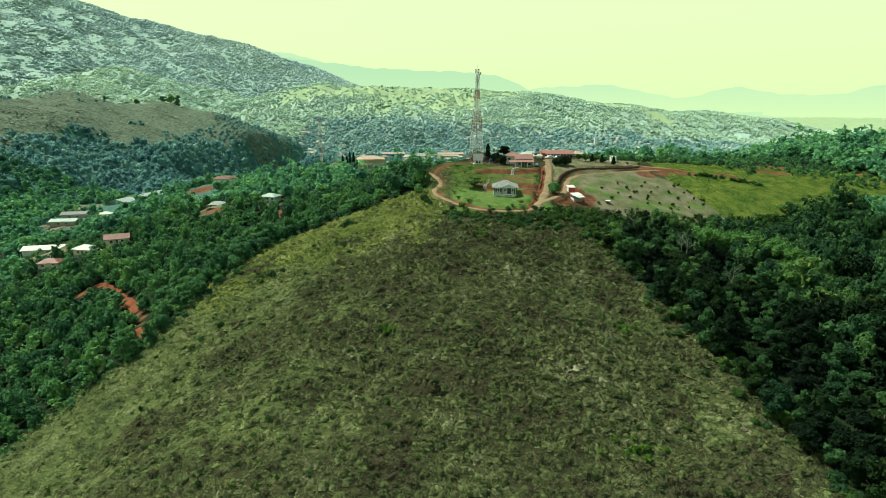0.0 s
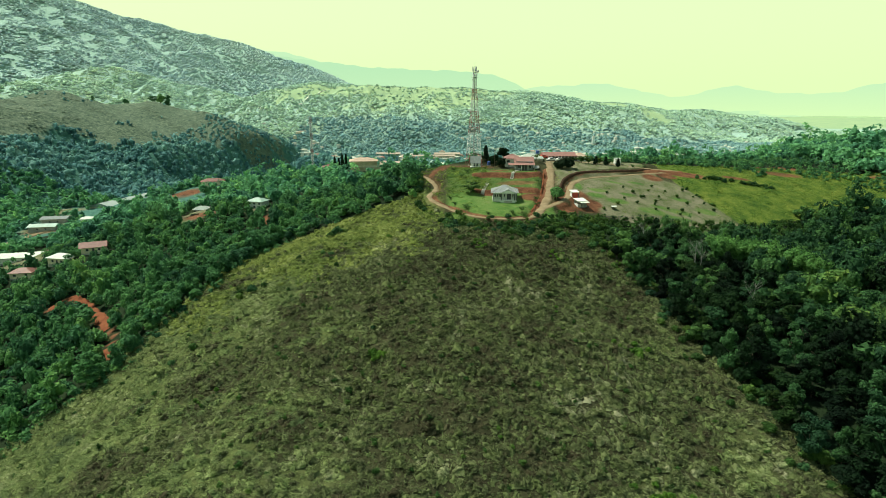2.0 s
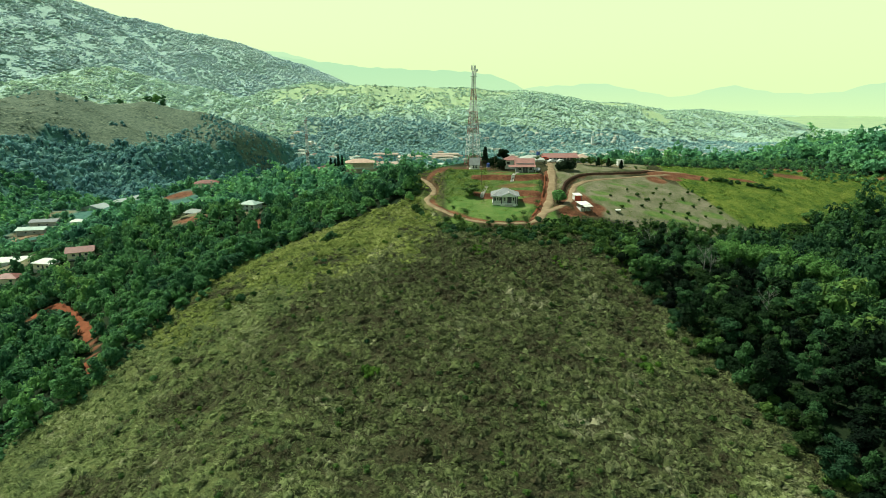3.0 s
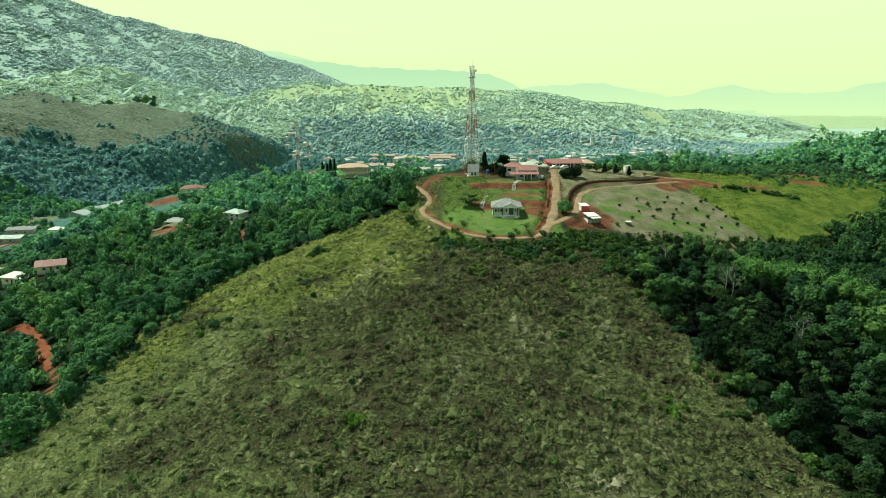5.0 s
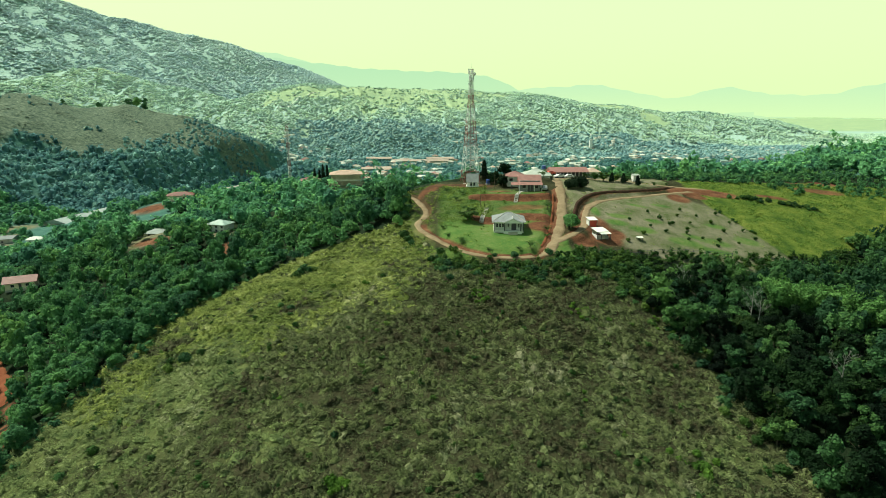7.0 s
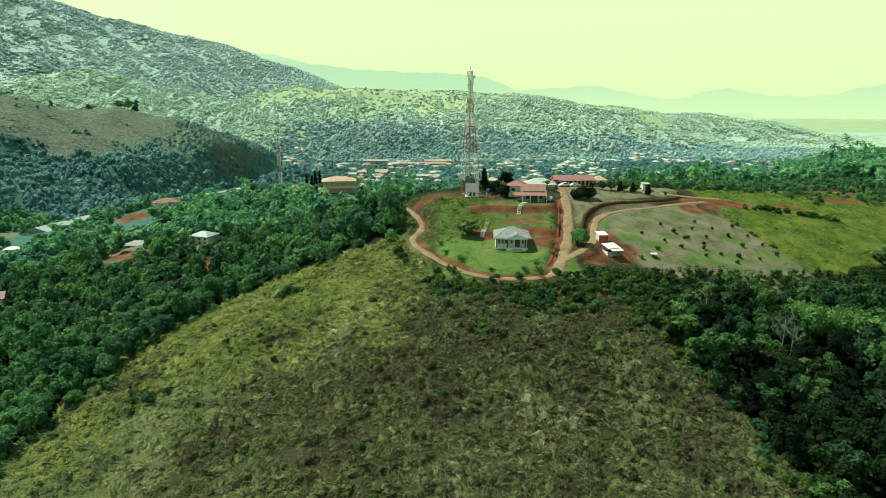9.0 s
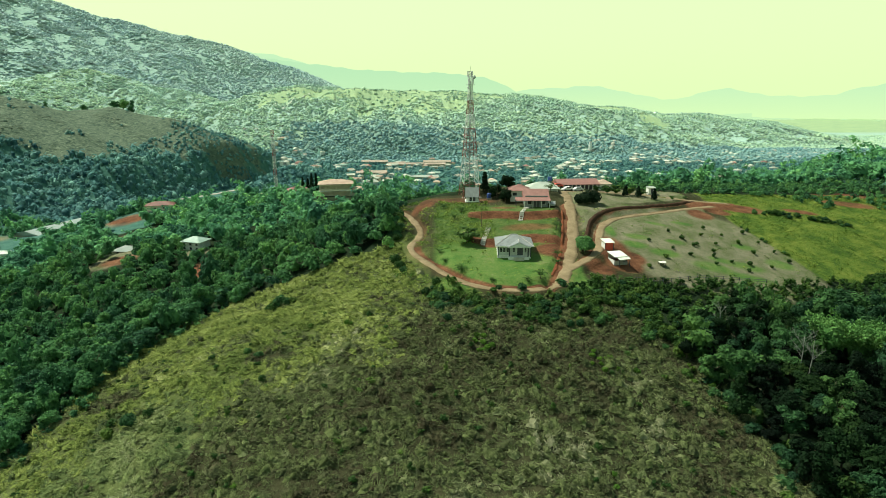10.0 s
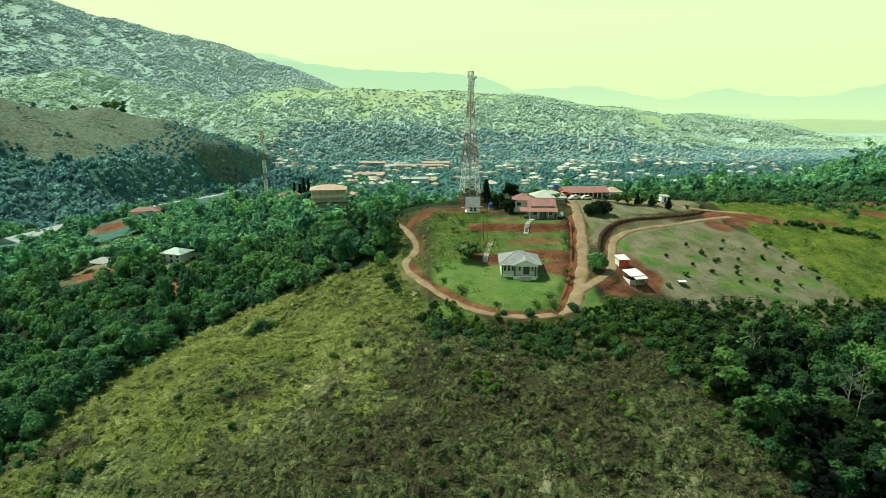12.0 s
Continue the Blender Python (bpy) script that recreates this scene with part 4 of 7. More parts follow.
# the valley's blue haze is part of this leaf colour
VALLEY = leafy("hazy_valley_leaves", [(0.0, (0.040, 0.125, 0.140)), (0.5, (0.105, 0.250, 0.246)), (1.0, (0.230, 0.420, 0.347))], 0.01, 0.4, spread=0.3, grain=0.7, relief=0.5)
tagged(new("valley_woodland", scattered("valley_woodland", FAR_TREES, places, VALLEY, 13, rounded=True)), "woods along the valley floor, haze put into their blue-green leaves", "woodland", kind="stuff")

# tufts and low shrubs on the brown hill
tx, ty = jitter_grid(rng, -620, -150, 440, 960, 2.5)
keep = brown_part(tx, ty) & (np.abs(tx) < 40 + ty * 0.82) & (rng.uniform(size=len(tx)) < 0.75 + 0.3 * fbm(tx, ty, 60, 71))
tx, ty = tx[keep], ty[keep]
r = rng.uniform(0.8, 1.7, len(tx)) + 1.6 * rng.uniform(size=len(tx)) ** 12
places = np.stack([tx, ty, shaped(tx, ty) - 0.2, r, rng.uniform(0.35, 0.65, len(tx))], 1)
shocks = []
for i in range(8):   # low tufts, leaning each its own way
    ring = [(math.cos(a) * q, math.sin(a) * q, 0) for a, q in zip(rng.uniform(-0.4, 0.4, 4) + np.arange(4) * 1.571, rng.uniform(0.5, 1.0, 4))]
    shocks.append((np.array(ring + [(rng.uniform(-0.4, 0.4), rng.uniform(-0.4, 0.4), rng.uniform(0.5, 0.9))]), np.array([(k, (k + 1) % 4, 4) for k in range(4)])))
tagged(new("hill_scrub", scattered("hill_scrub", shocks, places, HILL_TUFTS, 18)), "olive-brown tufts and low scrub on the bare hill", "scrub", kind="stuff")

# far hills
tx, ty = jitter_grid(rng, -1500, 1500, 1120, 1930, 6.9)
keep = (np.abs(tx) < 40 + ty * 0.78) & ~(seg_ridge(tx, ty, MOUNT, 90, 0.46) > seg_ridge(tx, ty, GREEN, 120, 0.24))
tx, ty = tx[keep], ty[keep]
open_ = masks(tx, ty)["pasture"]
town_side = (ty < 1400) & (tx > -300)
keep = rng.uniform(size=len(tx)) < np.where(town_side, 0.86, 0.95) - 0.84 * open_
tx, ty, town_side = tx[keep], ty[keep], town_side[keep]
r = (rng.uniform(4.0, 6.6, len(tx)) + 3.0 * rng.uniform(size=len(tx)) ** 6) * np.where(town_side, 0.95, 1.0)
# crowns kept flat to soften their shaded sides, as haze would
places = np.stack([tx, ty, shaped(tx, ty) - 0.05 * r, r, rng.uniform(0.40, 0.60, len(tx)) * np.where(town_side, 1.3, 1.0)], 1)
# haze painted in, between the tones of valley and ridge
TOWN_TREES = leafy("hazy_town_tree_leaves", [(0.0, (0.105, 0.225, 0.248)), (0.5, (0.195, 0.345, 0.336)), (1.0, (0.310, 0.460, 0.380))], 0.01, 0.4, thin=0, spread=0.2, grain=0.5, relief=0.4)
tagged(new("valley_woodland", scattered("valley_woodland", TINY_TREES, places[town_side], TOWN_TREES, 28, rounded=True)), "trees among the houses of the town, haze put into their leaves", "woodland", kind="stuff")
tagged(new("hillside_woodland", scattered("hillside_woodland", TINY_TREES, places[~town_side], HAZY_FOREST, 14, rounded=True)), "woods on the far ridge, haze put into their pale leaves", "woodland", kind="stuff")
tx, ty = jitter_grid(rng, -2400, -200, 1080, 2640, 10.4)
keep = (np.abs(tx) < 40 + ty * 0.78) & (seg_ridge(tx, ty, MOUNT, 90, 0.46) > seg_ridge(tx, ty, GREEN, 120, 0.24))
keep &= rng.uniform(size=len(tx)) < 0.85 + 0.3 * fbm(tx, ty, 260, 61)
tx, ty = tx[keep], ty[keep]
r = rng.uniform(6.0, 10.0, len(tx)) + 4.0 * rng.uniform(size=len(tx)) ** 6
places = np.stack([tx, ty, shaped(tx, ty) - 0.05 * r, r, rng.uniform(0.42, 0.62, len(tx))], 1)
tagged(new("mountain_forest", scattered("mountain_forest", TINY_TREES, places, HAZY_MOUNTAIN, 15, rounded=True)), "forest covering the mountainside, haze put into its grey-green leaves", "woodland", kind="stuff")


# bracken on the open hill
def mop_template(seed, blades, width, low, high):
    """A spreading clump: pointed fronds that rise, arch over and lie on their neighbours."""
    rng = np.random.RandomState(seed)
    vs, fs = [], []
    for k in range(blades):
        a = rng.uniform(0, 6.283)
        c, s = math.cos(a), math.sin(a)
        start, reach, up, w = rng.uniform(0, 0.75), rng.uniform(0.35, 0.8), rng.uniform(low, high), width * rng.uniform(0.6, 1.5)
        twist = rng.uniform(-0.5, 0.5)
        b = len(vs)
        vs += [(c * start - s * w, s * start + c * w, up * rng.uniform(0.1, 0.7) + twist * w), (c * start + s * w, s * start - c * w, up * rng.uniform(0.3, 0.8) - twist * w),
               (c * (start + reach) + s * reach * twist * 0.6, s * (start + reach) - c * reach * twist * 0.6, up * rng.uniform(0.35, 1.1))]
        fs.append((b, b + 1, b + 2))
    return np.array(vs), np.array(fs)


def clump_template(seed, count, size, rise):
    """A low rounded clump: pointed sprays that overlap over a dome, tilted unevenly."""
    rng = np.random.RandomState(seed)
    vs, fs = [], []
    for k in range(count):
        d = unit(rng, 0.08)
        p = d * rng.uniform(0.65, 1.05) * np.array([1, 1, rise])
        n = d * 0.85 + np.array([0, 0, 0.3]) + rng.normal(size=3) * 0.4
        n /= np.linalg.norm(n)
        a = np.cross(n, rng.normal(size=3) * 0.8 + np.array([0, 1, 0]))   # the wind lays them one way
        a /= np.linalg.norm(a)
        q = np.cross(n, a)
        w = size * rng.uniform(0.6, 1.4)
        b = len(vs)
        vs += [p - a * w * 0.7 + q * w * 0.26, p - a * w * 0.6 - q * w * 0.28, p + a * w * 1.0 - n * w * 0.35]
        fs.append((b, b + 1, b + 2))
    return np.array(vs), np.array(fs)


def frond_template(seed, count, length, low, high, rise):
    """A wind-laid clump: long pointed fronds that rise from an uneven bed, arch over and lie across one another."""
    rng = np.random.RandomState(seed)
    vs, fs = [], []
    for k in range(count):
        a, r = rng.uniform(0, 6.283), 0.95 * math.sqrt(rng.uniform())
        lay = rng.normal() * 0.75                      # most lie with the wind, along +x
        c, s_ = math.cos(lay), math.sin(lay)
        p = np.array([r * math.cos(a), r * math.sin(a), rise * (1 - 0.75 * r * r) * rng.uniform(0.75, 1.15)])
        l, w, up = length * rng.uniform(0.55, 1.5), length * rng.uniform(0.05, 0.13), rng.uniform(low, high)
        roll = rng.uniform(-0.9, 0.9)
        side = np.array([-s_, c, roll]) * w
        tip = p + np.array([c * l, s_ * l, up])
        b = len(vs)
        vs += [p + side, p - side, tip]
        fs.append((b, b + 1, b + 2))
    return np.array(vs), np.array(fs)


def heart(seed, rise):
    """The close-grown bed under the fronds: a low uneven dome."""
    rng = np.random.RandomState(seed)
    vs = [(q * w * math.cos(a + 0.6 * k), q * w * math.sin(a + 0.6 * k), h * rise * w * rng.uniform(0.6, 1.3)) for k, (h, q) in enumerate(((-0.35, 1.15), (0.6, 0.62)))
          for a, w in zip(np.arange(5) * 1.2566 + rng.uniform(-0.4, 0.4, 5), rng.uniform(0.6, 1.2, 5))] + [(rng.uniform(-0.3, 0.3), rng.uniform(-0.3, 0.3), rise * rng.uniform(0.7, 1.1))]
    fs = [f for i in range(5) for f in ((i, (i + 1) % 5, 5 + (i + 1) % 5), (i, 5 + (i + 1) % 5, 5 + i), (5 + i, 5 + (i + 1) % 5, 10))]
    return np.array(vs), np.array(fs)


FERNS = [joined(heart(400 + i, 0.50), frond_template(400 + i, 28, 0.62, -0.05, 0.52, 0.55)) for i in range(14)]
TUFTS = [joined(heart(430 + i, 0.42), frond_template(430 + i, 26, 0.70, -0.05, 0.48, 0.46)) for i in range(14)]


bx, by = jitter_grid(rng, -125, 76, 79, 246, 0.96)
keep = open_hill(bx, by) | ((bx > -12) & (bx <= 0) & (by > 200) & (by < 250) & ~hilltop(bx, by)) | ((np.abs(bx - right_edge(by) - 1.5) < 2) & (by < 205)) | ((np.abs(bx - left_edge(by) + 1) < 2) & (by < 230))
near_track = np.minimum.reduce([nearest(bx, by, l)[0] for l in (TRACK_LEFT, TRACK_MAIN)])
keep &= near_track > 2.5
bx, by = bx[keep], by[keep]
is_grass = grassy(bx, by) > 0.52 + 0.45 * rng.uniform(-1, 1, len(bx))
gaps = (fbm(bx, by, 9, 85) < -1.25) & (rng.uniform(size=len(bx)) < 0.5)
r = rng.uniform(0.55, 0.9, len(bx)) + 0.5 * rng.uniform(size=len(bx)) ** 4
lumps = np.clip(0.6 * fbm(bx, by, 6.5, 87, 2) + 0.8 * fbm(bx, by, 2.6, 88, 1), -1, 1)
places = np.stack([bx, by, shaped(bx, by) - 0.14 + 0.55 * np.maximum(lumps, -0.2), r * (1.03 + 0.2 * lumps), rng.uniform(0.75, 1.3, len(bx)) * (1 + 0.35 * lumps)], 1)
tagged(new("bracken", scattered("bracken", FERNS, places[~is_grass & ~gaps], BRACKEN, 16, 5.0, True)), "brown and olive bracken covering the open hill", "bracken", kind="stuff")
fresh = is_grass & (by > 172 + 14 * fbm(bx, by, 30, 89) + 8 * rng.uniform(-1, 1, len(bx)))
tagged(new("dry_grass", scattered("dry_grass", TUFTS, places[is_grass & ~gaps & ~fresh], DRY_GRASS, 19, 4.0, True)), "yellow-green tussock grass on the hill's flank", "grass", kind="stuff")
tagged(new("fresh_grass", scattered("fresh_grass", TUFTS, places[fresh & ~gaps], FRESH_GRASS, 32, 4.0, True)), "fresh yellow-green grass near the top of the hill", "grass", kind="stuff")

# weeds on the hilltop slopes and meadow
wx, wy = jitter_grid(rng, -12, 240, 196, 330, 1.15)
m = masks(wx, wy)
slope = smooth(2, 5, wx) * (wx < 21) * (wy > 236) * (wy < 272) * 0.9 + (wx < 44) * (wx > 18) * (wy > 236) * (wy < 262) * 0.18
chance = np.maximum.reduce([slope, m["field"] * 0.97, (wx > 44) * (wx < 50) * 0.3, (m["pale"] > 0.4) * 0.05, (wx < 44) * (wy < 236) * 0.05, (wx < 2) * 0.8, ~hilltop(wx, wy) * (wx < 20) * 0.8, (wx > 118) * 0.25])
track_d = np.minimum.reduce([nearest(wx, wy, l)[0] for l in (TRACK_LEFT, TRACK_MAIN, TRACK_SHED)])
verge = (wx < 20) & (wy > 198) & (wy < 282) & (wx > np.interp(wy, [198, 225, 280], [4, -8, -12]))
keep = (hilltop(wx, wy) | verge) & (track_d > 2.3) & (m["bare"] < 0.45) & (rng.uniform(size=len(wx)) < chance) & ~((np.abs(wx - 25) < 6.5) & (np.abs(wy - 230) < 7)) & ~((wx > 28) & (wx < 50) & (wy > 257))
wx, wy = wx[keep], wy[keep]
r = rng.uniform(0.5, 0.95, len(wx)) + 0.45 * (wx < 21) * rng.uniform(size=len(wx)) + 0.8 * (fbm(wx, wy, 14, 94) > 0.35) * rng.uniform(size=len(wx)) ** 2
places = np.stack([wx, wy, shaped(wx, wy) - 0.05, r, rng.uniform(0.6, 1.1, len(wx))], 1)
tagged(new("meadow_weeds", scattered("meadow_weeds", [clump_template(450 + i, 24, 0.27, 0.6) for i in range(8)], places, MEADOW, 20)), "yellow-green weeds over meadow and terraces", "weeds", kind="stuff")


# low bushes over the back of the ridge and the lane sides
lx, ly = jitter_grid(rng, -12, 240, 270, 372, 3.2)
m = masks(lx, ly)
keep = (behind_ridge(lx, ly) | ((lx > 128) & hilltop(lx, ly) & (ly > 304 + 8 * fbm(lx, ly, 30, 91)))) & (m["bare"] < 0.4) & (rng.uniform(size=len(lx)) < 0.75)
keep &= np.minimum.reduce([nearest(lx, ly, l)[0] for l in (TRACK_LEFT, TRACK_MAIN)]) > 3.5
keep &= ~((lx > -6) & (lx < 78) & (ly < 312))
lx, ly = lx[keep], ly[keep]
r = rng.uniform(0.9, 2.0, len(lx))
places = np.stack([lx, ly, shaped(lx, ly) - 0.3 * r, r, rng.uniform(0.7, 1.2, len(lx))], 1)
tagged(new("scrub", scattered("scrub", BACK_TREES, places, BRIGHT_FOREST, 22)), "low green scrub on the back of the ridge", "scrub", kind="stuff")

# the thicket between the open hill and the hilltop
lx, ly = jitter_grid(rng, 3, 150, 186, 250, 1.75)
inside = ~hilltop(lx, ly) & ((lx < 80) & (ly < 236) | (ly > foot_line(lx) - 13)) & ~((ly < 200 + 5 * fbm(lx, ly, 14, 93)) & (lx < right_edge(ly)))
inside &= np.minimum.reduce([nearest(lx, ly, l)[0] for l in (TRACK_LEFT, TRACK_MAIN, TRACK_SHED)]) > 3.0
keep = inside & (rng.uniform(size=len(lx)) < 0.8)
lx, ly = lx[keep], ly[keep]
r = rng.uniform(0.7, 1.5, len(lx))
places = np.stack([lx, ly, shaped(lx, ly) - 0.25 * r, r, rng.uniform(0.7, 1.2, len(lx))], 1)
tagged(new("thicket", scattered("thicket", BACK_TREES, places, SHRUB, 23)), "dense dark shrubs below the lawn and plantation", "shrubs", kind="stuff")

# short grass on the lawn, the plantation and the slope above the cutting
wx, wy = jitter_grid(rng, 0, 124, 206, 300, 1.0)
m = masks(wx, wy)
keep = hilltop(wx, wy) & (m["bare"] < 0.3) & (np.minimum.reduce([nearest(wx, wy, l)[0] for l in (TRACK_LEFT, TRACK_MAIN, TRACK_SHED)]) > 2.4) & (m["field"] < 0.5)
keep &= rng.uniform(size=len(wx)) < 0.55 + 0.4 * fbm(wx, wy, 12, 95)
keep &= ~((np.abs(wx - 25) < 6.5) & (np.abs(wy - 230) < 7)) & ~((wx > 27) & (wx < 50) & (wy > 257)) & ~((wx > 10) & (wx < 24) & (wy > 267))
wx, wy = wx[keep], wy[keep]
lawn_side = wx < 44
r = rng.uniform(0.22, 0.55, len(wx))
places = np.stack([wx, wy, shaped(wx, wy) - 0.03, r, rng.uniform(0.4, 0.8, len(wx))], 1)
short = [mop_template(470 + i, 9, 0.09, 0.3, 0.7) for i in range(6)]
tagged(new("lawn_grass", scattered("lawn_grass", short, places[lawn_side], MEADOW, 24)), "short green grass on the lawn and terraces", "grass", kind="stuff")
tagged(new("dry_plantation_grass", scattered("dry_plantation_grass", short, places[~lawn_side], DRY_GRASS, 25)), "thin dry grass between the young trees", "grass", kind="stuff")

# scrub that softens the edge between the grassy flank and the woods
lx, ly = jitter_grid(rng, -135, -45, 84, 244, 1.6)
off = lx - left_edge(ly) + 2.5 * fbm(lx, ly, 9, 99)
keep = (off > -4.5) & (off < 7) & (rng.uniform(size=len(lx)) < np.where(off < 0.5, 0.9, 0.4 - 0.06 * off)) & (nearest(lx, ly, RED_SCAR)[0] > 2.5) & (nearest(lx - 0.6, ly + 1.6, RED_SCAR)[0] > 2.5)
lx, ly = lx[keep], ly[keep]
r = rng.uniform(0.6, 1.5, len(lx))
places = np.stack([lx, ly, shaped(lx, ly) - 0.2 * r, r, rng.uniform(0.7, 1.2, len(lx))], 1)
tagged(new("thicket", scattered("thicket", BACK_TREES, places, BRIGHT_FOREST, 33)), "green scrub where the woods meet the grassy flank", "shrubs", kind="stuff")

# small shrubs dotted over the open hill
lx, ly = jitter_grid(rng, -90, 64, 86, 205, 5.2)
keep = open_hill(lx, ly) & (rng.uniform(size=len(lx)) < 0.5 + 0.5 * fbm(lx, ly, 35, 97) + 0.5 * (lx < -25) * (fbm(lx, ly, 22, 98) > 0.3))
lx, ly = lx[keep], ly[keep]
r = rng.uniform(0.45, 0.95, len(lx))
places = np.stack([lx, ly, shaped(lx, ly) - 0.1, r, rng.uniform(0.6, 1.0, len(lx))], 1)
tagged(new("hill_shrubs", scattered("hill_shrubs", BACK_TREES, places, SHRUB, 26)), "small dark shrubs dotted through the bracken", "shrubs", kind="stuff")
# ---- backdrop ----
def skyline(name, dist, points, material, label, base=-400):
    """A distant range as a plain silhouette: points of azimuth in degrees and height in metres."""
    bm = bmesh.new()
    row = []
    pts = curve([(a, h) for a, h in points], 0.4)
    for i, (a, h) in enumerate(pts):
        h = h + 0.0013 * dist * (math.sin(a * 2.1) * math.sin(a * 0.83 + 1) + 0.25 * math.sin(a * 5.3))
        x, y = dist * math.sin(radians(a)), dist * math.cos(radians(a))
        row.append((bm.verts.new((x, y, base)), bm.verts.new((x, y, h))))
    for (a, b), (c, d) in zip(row, row[1:]):
        bm.faces.new((a, c, d, b))
    me = bpy.data.meshes.new(name)
    bm.to_mesh(me)
    bm.free()
    me.materials.append(material)
    return tagged(new(name, me), label, "backdrop", kind="structure")


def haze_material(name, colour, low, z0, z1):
    """Plain distance: a haze colour that glows by itself, painted paler towards the foot."""
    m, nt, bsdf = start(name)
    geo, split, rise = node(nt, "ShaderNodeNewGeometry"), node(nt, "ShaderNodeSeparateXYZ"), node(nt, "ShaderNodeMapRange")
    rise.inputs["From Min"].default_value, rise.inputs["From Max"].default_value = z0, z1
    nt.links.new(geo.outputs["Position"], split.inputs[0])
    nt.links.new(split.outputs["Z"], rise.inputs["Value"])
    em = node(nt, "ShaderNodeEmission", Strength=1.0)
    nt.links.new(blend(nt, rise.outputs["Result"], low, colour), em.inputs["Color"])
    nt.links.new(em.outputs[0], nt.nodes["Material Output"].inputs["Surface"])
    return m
# ---- building pieces ----
def wall_panel(bm, x0, x1, z0, z1, y, thick, openings):
    """A wall along x from y inwards, with openings (x0, x1, z0, z1) right through it."""
    xs = sorted({x0, x1, *(v for o in openings for v in o[:2])})
    zs = sorted({z0, z1, *(v for o in openings for v in o[2:])})
    for a, b in zip(xs, xs[1:]):
        for c, d in zip(zs, zs[1:]):
            mx, mz = (a + b) / 2, (c + d) / 2
            if not any(o[0] < mx < o[1] and o[2] < mz < o[3] for o in openings):
                block(bm, a, b, y, y + thick, c, d)
    bmesh.ops.remove_doubles(bm, verts=bm.verts[:], dist=0.0005)
    return bm


def roof_mesh(kind, x0, x1, y0, y1, z, rise, thick=0.14, ridge_in=None):
    """A gable roof (ridge along x), a hip roof or a lean-to, as one closed slab."""
    bm = bmesh.new()
    ym = (y0 + y1) / 2
    if kind == "hip":
        inn = ridge_in if ridge_in is not None else min((y1 - y0) / 2, (x1 - x0) / 2 - 0.3)
        r0, r1 = x0 + inn, x1 - inn
    else:
        r0, r1 = x0, x1
    if kind == "lean":   # low at y0, high at y1
        ring = [(x0, y0, z), (x1, y0, z), (x1, y1, z + rise), (x0, y1, z + rise)]
        low = [bm.verts.new((x, y, h - thick)) for x, y, h in ring]
        up = [bm.verts.new(p) for p in ring]
        bm.faces.new(low[::-1]), bm.faces.new(up)
        for i in range(4):
            bm.faces.new((low[i], low[(i + 1) % 4], up[(i + 1) % 4], up[i]))
        return bm
    e = [bm.verts.new(p) for p in ((x0, y0, z), (x1, y0, z), (x1, y1, z), (x0, y1, z))]
    b = [bm.verts.new(p) for p in ((x0, y0, z - thick), (x1, y0, z - thick), (x1, y1, z - thick), (x0, y1, z - thick))]
    r = [bm.verts.new((r0, ym, z + rise)), bm.verts.new((r1, ym, z + rise))]
    bm.faces.new((e[0], e[1], r[1], r[0])), bm.faces.new((e[2], e[3], r[0], r[1]))
    bm.faces.new((e[1], e[2], r[1])), bm.faces.new((e[3], e[0], r[0]))
    for i in range(4):
        bm.faces.new((b[i], b[(i + 1) % 4], e[(i + 1) % 4], e[i]))
    bm.faces.new(b[::-1])
    return bm


def window_parts(parent, x0, x1, z0, z1, y, frame_mat, bars=1):
    """A window in a wall opening: a frame with its panes."""
    bm = bmesh.new()
    t = 0.06
    for a, b, c, d in ((x0, x0 + t, z0, z1), (x1 - t, x1, z0, z1), (x0 + t, x1 - t, z0, z0 + t), (x0 + t, x1 - t, z1 - t, z1)):
        block(bm, a, b, y + 0.04, y + 0.12, c, d)
    w = part("window", bm, frame_mat, parent)
    n = bars + 1
    for i in range(n):
        a = x0 + t + (x1 - x0 - 2 * t) * i / n
        b = x0 + t + (x1 - x0 - 2 * t) * (i + 1) / n
        part("pane", box(a + 0.02, b - 0.02, y + 0.07, y + 0.09, z0 + t, z1 - t), GLASS_DARK, w)
    return w


